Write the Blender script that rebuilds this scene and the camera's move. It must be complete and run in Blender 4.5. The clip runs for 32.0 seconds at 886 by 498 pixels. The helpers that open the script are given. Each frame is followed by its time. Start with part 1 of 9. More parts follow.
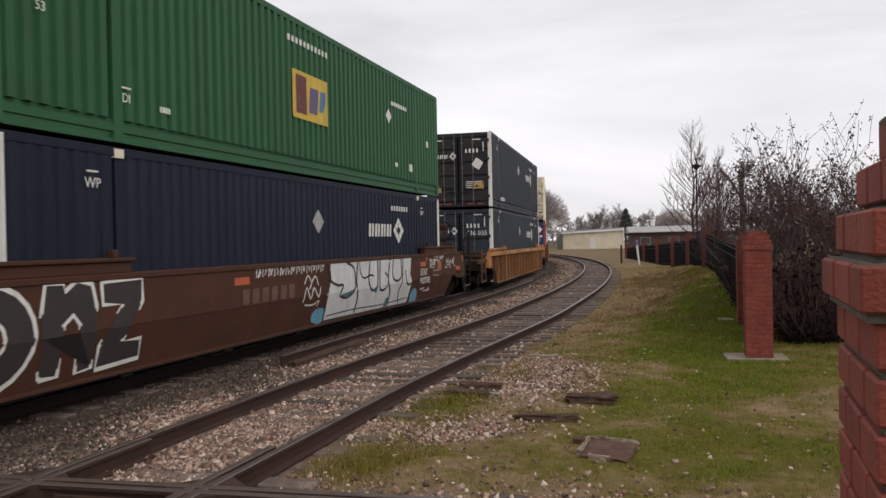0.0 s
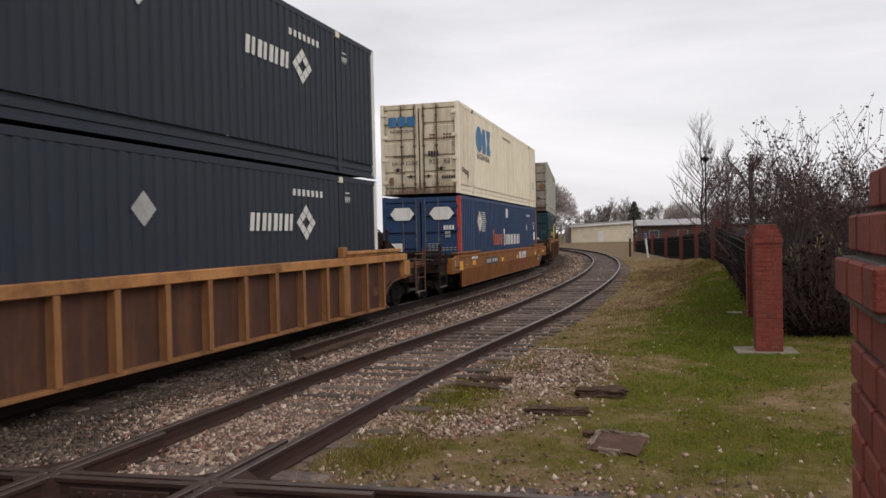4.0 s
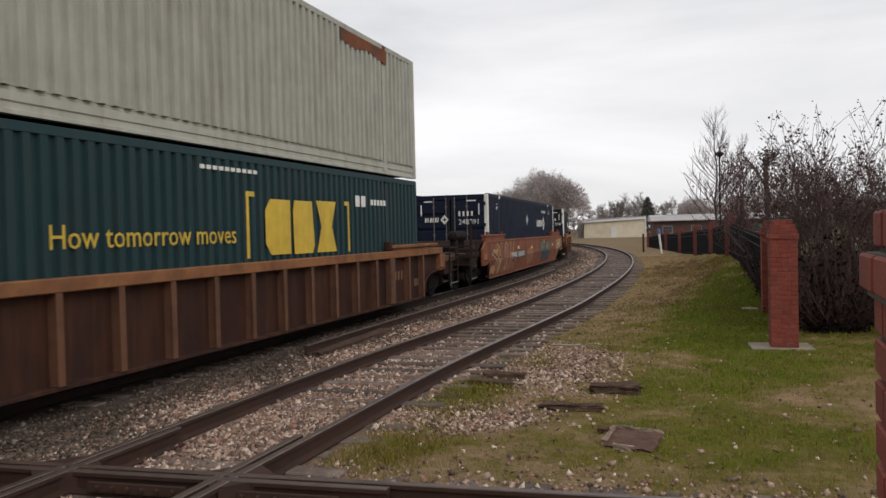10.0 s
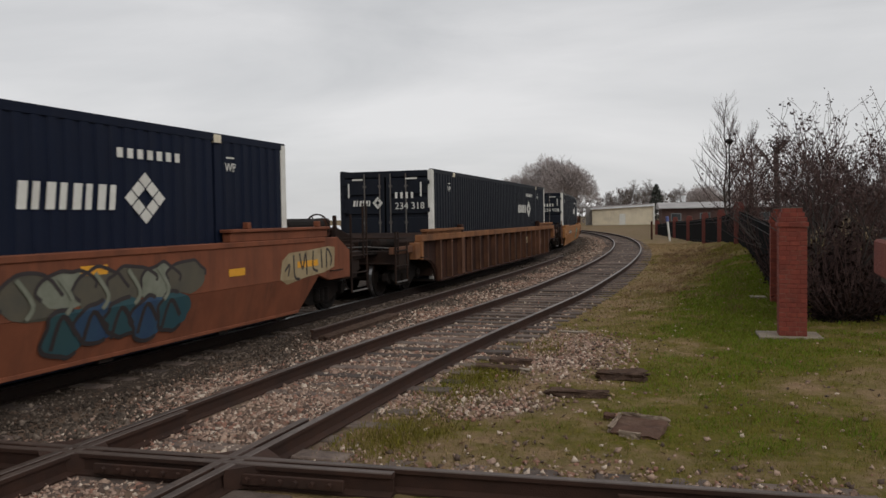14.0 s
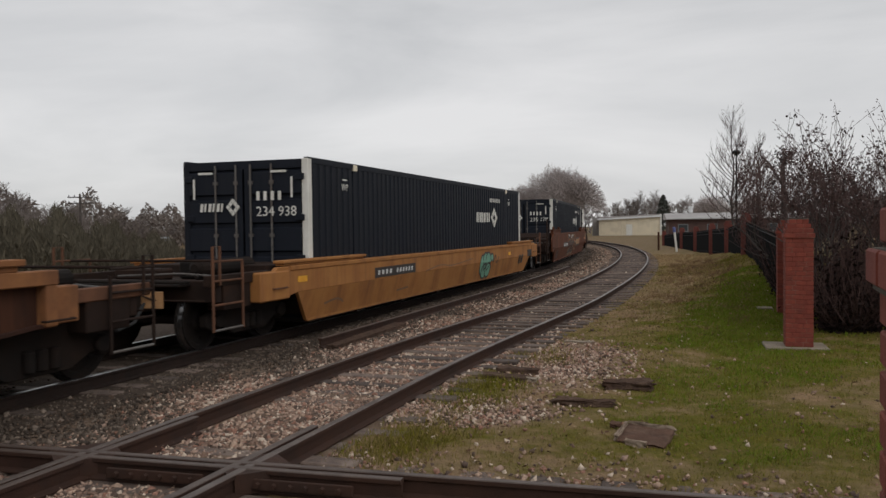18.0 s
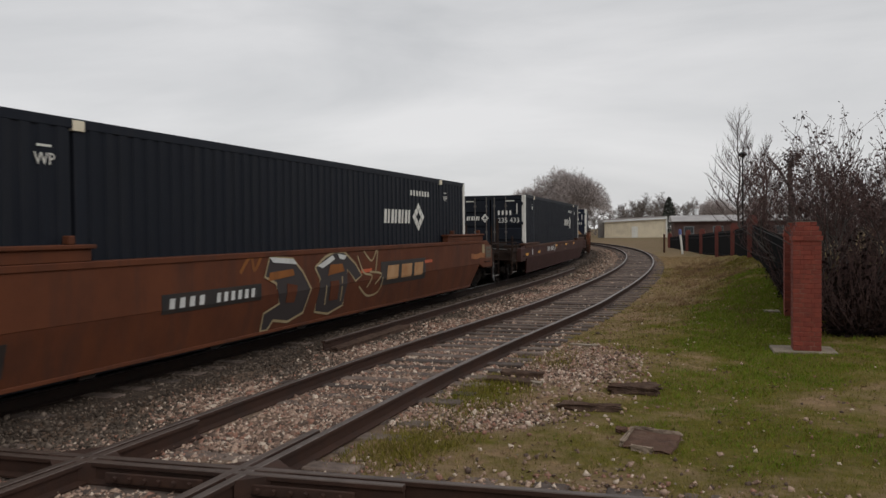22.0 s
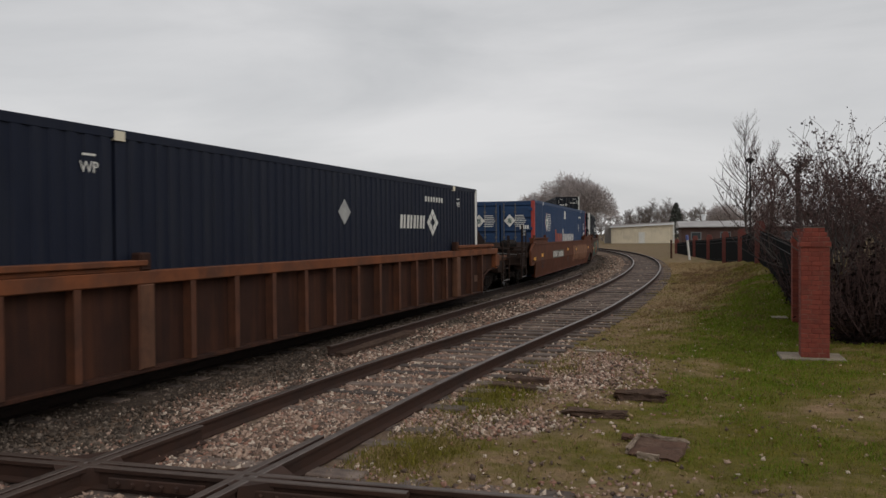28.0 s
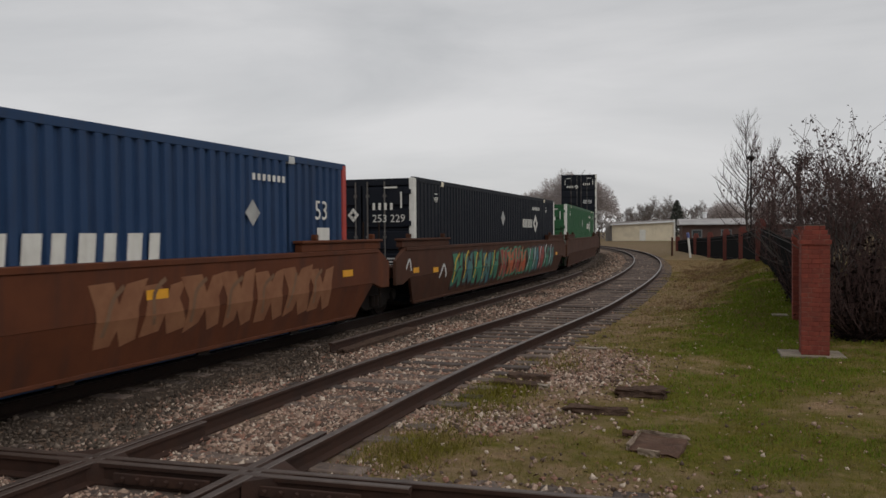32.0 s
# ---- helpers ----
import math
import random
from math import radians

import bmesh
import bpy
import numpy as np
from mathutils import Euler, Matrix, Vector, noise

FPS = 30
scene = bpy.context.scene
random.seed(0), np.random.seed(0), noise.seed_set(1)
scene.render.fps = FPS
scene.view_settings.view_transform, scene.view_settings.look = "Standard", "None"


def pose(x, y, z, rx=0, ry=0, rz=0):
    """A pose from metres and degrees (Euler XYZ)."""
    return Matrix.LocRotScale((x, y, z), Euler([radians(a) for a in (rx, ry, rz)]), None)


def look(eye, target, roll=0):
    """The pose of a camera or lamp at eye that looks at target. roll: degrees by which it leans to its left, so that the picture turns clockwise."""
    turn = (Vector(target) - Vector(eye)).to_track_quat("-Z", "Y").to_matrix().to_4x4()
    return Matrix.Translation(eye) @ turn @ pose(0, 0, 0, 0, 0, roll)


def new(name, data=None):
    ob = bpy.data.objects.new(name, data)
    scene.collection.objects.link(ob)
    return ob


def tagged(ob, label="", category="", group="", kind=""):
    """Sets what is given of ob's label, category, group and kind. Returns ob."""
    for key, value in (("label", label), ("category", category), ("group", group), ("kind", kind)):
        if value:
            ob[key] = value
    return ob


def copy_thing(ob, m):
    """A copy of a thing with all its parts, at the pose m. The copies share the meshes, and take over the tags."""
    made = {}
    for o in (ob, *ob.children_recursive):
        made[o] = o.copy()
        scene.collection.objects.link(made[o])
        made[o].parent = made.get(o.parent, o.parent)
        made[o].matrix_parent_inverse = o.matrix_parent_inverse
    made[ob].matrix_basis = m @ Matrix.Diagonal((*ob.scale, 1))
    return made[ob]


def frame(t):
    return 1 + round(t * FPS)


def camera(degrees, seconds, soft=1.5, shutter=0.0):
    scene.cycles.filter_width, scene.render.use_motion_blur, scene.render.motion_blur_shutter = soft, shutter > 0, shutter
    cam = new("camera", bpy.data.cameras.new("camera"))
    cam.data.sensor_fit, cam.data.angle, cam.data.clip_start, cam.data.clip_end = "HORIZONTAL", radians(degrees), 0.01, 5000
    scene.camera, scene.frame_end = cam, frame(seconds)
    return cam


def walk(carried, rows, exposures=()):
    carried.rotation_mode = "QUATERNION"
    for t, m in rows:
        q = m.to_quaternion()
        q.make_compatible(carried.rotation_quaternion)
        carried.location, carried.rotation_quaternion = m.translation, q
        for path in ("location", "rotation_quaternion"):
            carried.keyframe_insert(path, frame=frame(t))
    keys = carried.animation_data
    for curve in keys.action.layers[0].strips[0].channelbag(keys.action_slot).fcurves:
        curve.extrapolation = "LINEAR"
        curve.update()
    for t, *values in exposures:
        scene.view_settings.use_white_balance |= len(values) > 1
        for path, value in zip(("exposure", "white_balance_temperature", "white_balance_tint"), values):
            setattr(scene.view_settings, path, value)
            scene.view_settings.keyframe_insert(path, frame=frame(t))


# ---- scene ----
FOV = 57.12
cam = camera(FOV, 32.0, soft=1.5, shutter=0.14)


def aim(x, y, z, yaw, pitch, roll):
    """Camera pose from a place, degrees left of +Y, degrees up, and roll."""
    a, b = radians(yaw), radians(pitch)
    way = Vector((-math.sin(a) * math.cos(b), math.cos(a) * math.cos(b), math.sin(b)))
    return look((x, y, z), Vector((x, y, z)) + way, roll)


# seconds, eye x, y, z, yaw, pitch, roll of the handheld camera
HELD = [
    (0, 0.017, 0.037, 1.767, 16.446, -0.457, -1.163),
    (0.5, 0.006, 0.015, 1.777, 16.678, -0.702, -1.275),
    (1, 0.008, 0.015, 1.772, 16.639, -0.728, -1.481),
    (1.5, -0.001, 0.015, 1.776, 16.764, -0.729, -1.347),
    (2, -0.005, 0.026, 1.776, 16.937, -0.941, -1.315),
    (2.5, 0.001, 0.009, 1.778, 16.860, -0.875, -1.210),
    (3, -0.001, -0.035, 1.778, 16.875, -0.882, -1.169),
    (3.5, 0.008, 0.001, 1.780, 16.985, -0.884, -1.279),
    (5.5, 0.000, -0.002, 1.778, 17.103, -0.932, -1.281),
    (6, -0.000, -0.000, 1.778, 17.121, -0.838, -1.235),
    (6.5, 0.000, 0.002, 1.778, 17.161, -0.903, -1.191),
    (7, -0.006, 0.014, 1.777, 17.345, -0.999, -1.284),
    (7.5, -0.001, 0.008, 1.780, 17.371, -0.839, -1.336),
    (8, -0.003, 0.014, 1.775, 17.497, -0.720, -1.346),
    (8.5, -0.004, 0.008, 1.775, 17.602, -0.845, -1.395),
    (9, -0.006, 0.005, 1.778, 17.580, -1.104, -1.386),
    (9.5, -0.008, 0.011, 1.778, 17.964, -1.188, -1.437),
    (10, -0.008, -0.004, 1.781, 17.910, -1.184, -1.362),
    (10.5, -0.008, 0.006, 1.774, 18.032, -1.264, -1.133),
    (11, -0.013, 0.003, 1.778, 18.030, -1.237, -1.175),
    (11.5, -0.011, 0.033, 1.778, 18.269, -1.365, -1.132),
    (12, -0.005, -0.004, 1.773, 18.304, -1.337, -0.980),
    (12.5, -0.011, 0.006, 1.777, 18.453, -1.792, -0.720),
    (13, -0.007, -0.000, 1.771, 18.449, -1.889, -0.805),
    (13.5, -0.005, -0.001, 1.772, 18.413, -1.994, -0.963),
    (14, -0.012, 0.024, 1.775, 18.464, -2.167, -0.935),
    (14.5, -0.010, 0.013, 1.776, 18.620, -1.988, -0.790),
    (16.5, -0.006, 0.005, 1.773, 18.944, -1.687, -0.830),
    (17, -0.011, 0.010, 1.772, 18.981, -1.638, -0.811),
    (17.5, -0.009, 0.008, 1.775, 19.060, -1.470, -0.791),
    (18, 0.000, -0.069, 1.773, 18.911, -1.465, -0.701),
    (18.5, -0.014, 0.014, 1.773, 19.072, -1.517, -0.605),
    (19, -0.015, 0.013, 1.778, 19.002, -1.385, -0.390),
    (19.5, -0.016, 0.012, 1.778, 19.144, -1.238, -0.495),
    (20, -0.006, 0.007, 1.776, 19.340, -1.285, -0.570),
    (20.5, -0.012, 0.014, 1.776, 19.289, -1.262, -0.585),
    (21, -0.009, -0.081, 1.772, 19.108, -1.227, -0.680),
    (21.5, -0.013, 0.018, 1.777, 19.284, -1.312, -0.675),
    (22, -0.015, 0.023, 1.776, 19.277, -1.330, -0.612),
    (22.5, -0.015, 0.015, 1.777, 19.320, -1.336, -0.779),
    (23, -0.006, -0.079, 1.777, 19.212, -1.350, -0.599),
    (23.5, -0.006, -0.076, 1.775, 19.305, -1.477, -0.677),
    (24, -0.007, -0.075, 1.771, 19.378, -1.699, -0.438),
    (24.5, -0.012, 0.017, 1.777, 19.300, -2.273, -0.266),
    (25, -0.019, 0.028, 1.775, 19.470, -2.116, -0.354),
    (25.5, -0.015, 0.026, 1.776, 19.354, -1.960, -0.428),
    (27.5, -0.011, -0.077, 1.777, 19.438, -1.061, -0.422),
    (28, -0.013, 0.058, 1.776, 19.736, -0.960, -0.489),
    (28.5, -0.013, 0.021, 1.774, 19.762, -1.066, -0.634),
    (29, -0.022, 0.024, 1.779, 19.859, -1.238, -0.442),
    (29.5, -0.019, 0.023, 1.776, 19.874, -1.369, -0.439),
    (30, -0.010, -0.056, 1.774, 19.762, -1.419, -0.454),
    (30.5, -0.016, 0.024, 1.777, 19.801, -1.290, -0.387),
    (31, -0.013, 0.021, 1.777, 19.704, -1.187, -0.381),
    (31.5, -0.010, 0.012, 1.778, 19.758, -1.168, -0.406),
    (32, -0.009, 0.017, 1.776, 19.806, -1.127, -0.495),
    (32, -0.01, 0.012, 1.778, 19.79, -1.15, -0.42),
]
HELD = [r for i, r in enumerate(HELD) if i == len(HELD) - 1 or r[0] < 32]
walk(cam, [(r[0], aim(*r[1:])) for r in HELD],
     exposures=[(t, e, 6500, 14 if t < 5 else 12 if t < 11 else 10.5) for t, e in ((0, 0.20), (1, 0.14), (3, 0.28), (4.5, 0.04), (6, -0.12), (7.5, -0.10), (9, 0.16), (10, 0.18), (11, -0.10), (12, -0.36), (13, -0.22), (19, -0.2), (23, -0.2), (24, -0.2), (25, -0.04), (28, -0.3), (30, -0.1), (31, -0.3), (32, -0.36))])

# ---- world and light ----
world = bpy.data.worlds.new("overcast_sky")
scene.world = world
world.use_nodes = True
wn, wl = world.node_tree.nodes, world.node_tree.links
wn.clear()
w_out = wn.new("ShaderNodeOutputWorld")
w_bg = wn.new("ShaderNodeBackground")
w_sky = wn.new("ShaderNodeTexSky")
w_sky.sky_type = "NISHITA"
w_sky.sun_disc = False
w_sky.sun_elevation, w_sky.sun_rotation = radians(40), radians(128)
w_dim = wn.new("ShaderNodeMix")
w_dim.data_type = "RGBA"
w_dim.blend_type = "MULTIPLY"
w_dim.inputs["Factor"].default_value = 1.0
w_dim.inputs["B"].default_value = (0.09, 0.09, 0.09, 1)
w_co = wn.new("ShaderNodeTexCoord")
w_map = wn.new("ShaderNodeMapping")
w_map.inputs["Scale"].default_value = (1.0, 1.0, 4.2)
w_n = wn.new("ShaderNodeTexNoise")
w_n.inputs["Scale"].default_value = 1.9
w_n.inputs["Detail"].default_value = 7
w_n.inputs["Roughness"].default_value = 0.52
w_n.inputs["Distortion"].default_value = 0.35
w_r = wn.new("ShaderNodeValToRGB")
w_r.color_ramp.elements[0].position, w_r.color_ramp.elements[0].color = 0.30, (0.63, 0.64, 0.65, 1)
w_r.color_ramp.elements[1].position, w_r.color_ramp.elements[1].color = 0.68, (0.91, 0.905, 0.905, 1)
w_mix = wn.new("ShaderNodeMix")
w_mix.data_type = "RGBA"
w_mix.inputs["Factor"].default_value = 0.93
wl.new(w_co.outputs["Generated"], w_map.inputs["Vector"])
wl.new(w_map.outputs["Vector"], w_n.inputs["Vector"])
wl.new(w_n.outputs["Fac"], w_r.inputs["Fac"])
wl.new(w_sky.outputs["Color"], w_dim.inputs["A"])
wl.new(w_dim.outputs["Result"], w_mix.inputs["A"])
wl.new(w_r.outputs["Color"], w_mix.inputs["B"])
wl.new(w_mix.outputs["Result"], w_bg.inputs["Color"])
w_bg.inputs["Strength"].default_value = 1.0
wl.new(w_bg.outputs["Background"], w_out.inputs["Surface"])

sun = new("sun", bpy.data.lights.new("sun", "SUN"))
sun.data.energy, sun.data.angle, sun.data.color = 0.95, radians(40), (1.0, 0.97, 0.93)
sun.matrix_basis = look((47.2, -36.9, 50.3), (0, 0, 0))

# ---- materials ----


def material(name, base, other=None, scale=6.0, rough=0.75, metal=0.0, bump=0.2, bump_scale=60.0, dirt=None,
             dirt_amount=0.35, dirt_scale=1.3, streaks=False, island=0.0, spread=0.0, space="Object", spec=0.5):
    """Base colour broken by a second one, by dirt in patches or streaks, and by a fine relief."""
    m = bpy.data.materials.new(name)
    m.use_nodes = True
    n, l = m.node_tree.nodes, m.node_tree.links
    n.clear()
    out = n.new("ShaderNodeOutputMaterial")
    b = n.new("ShaderNodeBsdfPrincipled")
    l.new(b.outputs["BSDF"], out.inputs["Surface"])
    co = n.new("ShaderNodeTexCoord")
    info = n.new("ShaderNodeObjectInfo")
    add = n.new("ShaderNodeVectorMath")
    add.operation = "MULTIPLY_ADD"
    add.inputs[1].default_value = (1, 1, 1)
    vec = n.new("ShaderNodeCombineXYZ")
    mul = n.new("ShaderNodeMath")
    mul.operation = "MULTIPLY"
    mul.inputs[1].default_value = 53.0
    l.new(info.outputs["Random"], mul.inputs[0])
    for i in range(3):
        l.new(mul.outputs[0], vec.inputs[i])
    l.new(co.outputs[space], add.inputs[0])
    l.new(vec.outputs[0], add.inputs[2])
    first = n.new("ShaderNodeTexNoise")
    first.inputs["Scale"].default_value = scale
    first.inputs["Detail"].default_value = 8
    first.inputs["Roughness"].default_value = 0.62
    l.new(add.outputs[0], first.inputs["Vector"])
    ramp = n.new("ShaderNodeValToRGB")
    ramp.color_ramp.elements[0].position, ramp.color_ramp.elements[1].position = 0.33, 0.70
    ramp.color_ramp.elements[0].color = (*base, 1)
    ramp.color_ramp.elements[1].color = (*(other or tuple(c * 0.72 for c in base)), 1)
    l.new(first.outputs["Fac"], ramp.inputs["Fac"])
    colour = ramp.outputs["Color"]
    if dirt:
        second = n.new("ShaderNodeTexNoise")
        second.inputs["Scale"].default_value = dirt_scale
        second.inputs["Detail"].default_value = 9
        second.inputs["Roughness"].default_value = 0.68
        where = add.outputs[0]
        if streaks:
            mp = n.new("ShaderNodeMapping")
            mp.inputs["Scale"].default_value = (3.2, 3.2, 0.28)
            l.new(where, mp.inputs["Vector"])
            where = mp.outputs["Vector"]
        l.new(where, second.inputs["Vector"])
        r2 = n.new("ShaderNodeMapRange")
        r2.inputs["From Min"].default_value, r2.inputs["From Max"].default_value = 0.47, 0.72
        r2.inputs["To Max"].default_value = dirt_amount
        l.new(second.outputs["Fac"], r2.inputs["Value"])
        mx = n.new("ShaderNodeMix")
        mx.data_type = "RGBA"
        l.new(r2.outputs["Result"], mx.inputs["Factor"])
        l.new(colour, mx.inputs["A"])
        mx.inputs["B"].default_value = (*dirt, 1)
        colour = mx.outputs["Result"]
    if island or spread:
        hs = n.new("ShaderNodeHueSaturation")
        mr = n.new("ShaderNodeMapRange")
        s = island or spread
        mr.inputs["To Min"].default_value, mr.inputs["To Max"].default_value = 1 - s, 1 + s
        if island:
            g = n.new("ShaderNodeNewGeometry")
            l.new(g.outputs["Random Per Island"], mr.inputs["Value"])
        else:
            l.new(info.outputs["Random"], mr.inputs["Value"])
        l.new(mr.outputs["Result"], hs.inputs["Value"])
        l.new(colour, hs.inputs["Color"])
        colour = hs.outputs["Color"]
    l.new(colour, b.inputs["Base Color"])
    rr = n.new("ShaderNodeMapRange")
    rr.inputs["To Min"].default_value, rr.inputs["To Max"].default_value = max(0.05, rough - 0.12), min(1, rough + 0.12)
    l.new(first.outputs["Fac"], rr.inputs["Value"])
    l.new(rr.outputs["Result"], b.inputs["Roughness"])
    b.inputs["Metallic"].default_value = metal
    b.inputs["Specular IOR Level"].default_value = spec
    if bump:
        third = n.new("ShaderNodeTexNoise")
        third.inputs["Scale"].default_value = bump_scale
        third.inputs["Detail"].default_value = 5
        l.new(add.outputs[0], third.inputs["Vector"])
        bp = n.new("ShaderNodeBump")
        bp.inputs["Strength"].default_value = bump
        bp.inputs["Distance"].default_value = 0.02
        l.new(third.outputs["Fac"], bp.inputs["Height"])
        l.new(bp.outputs["Normal"], b.inputs["Normal"])
    return m


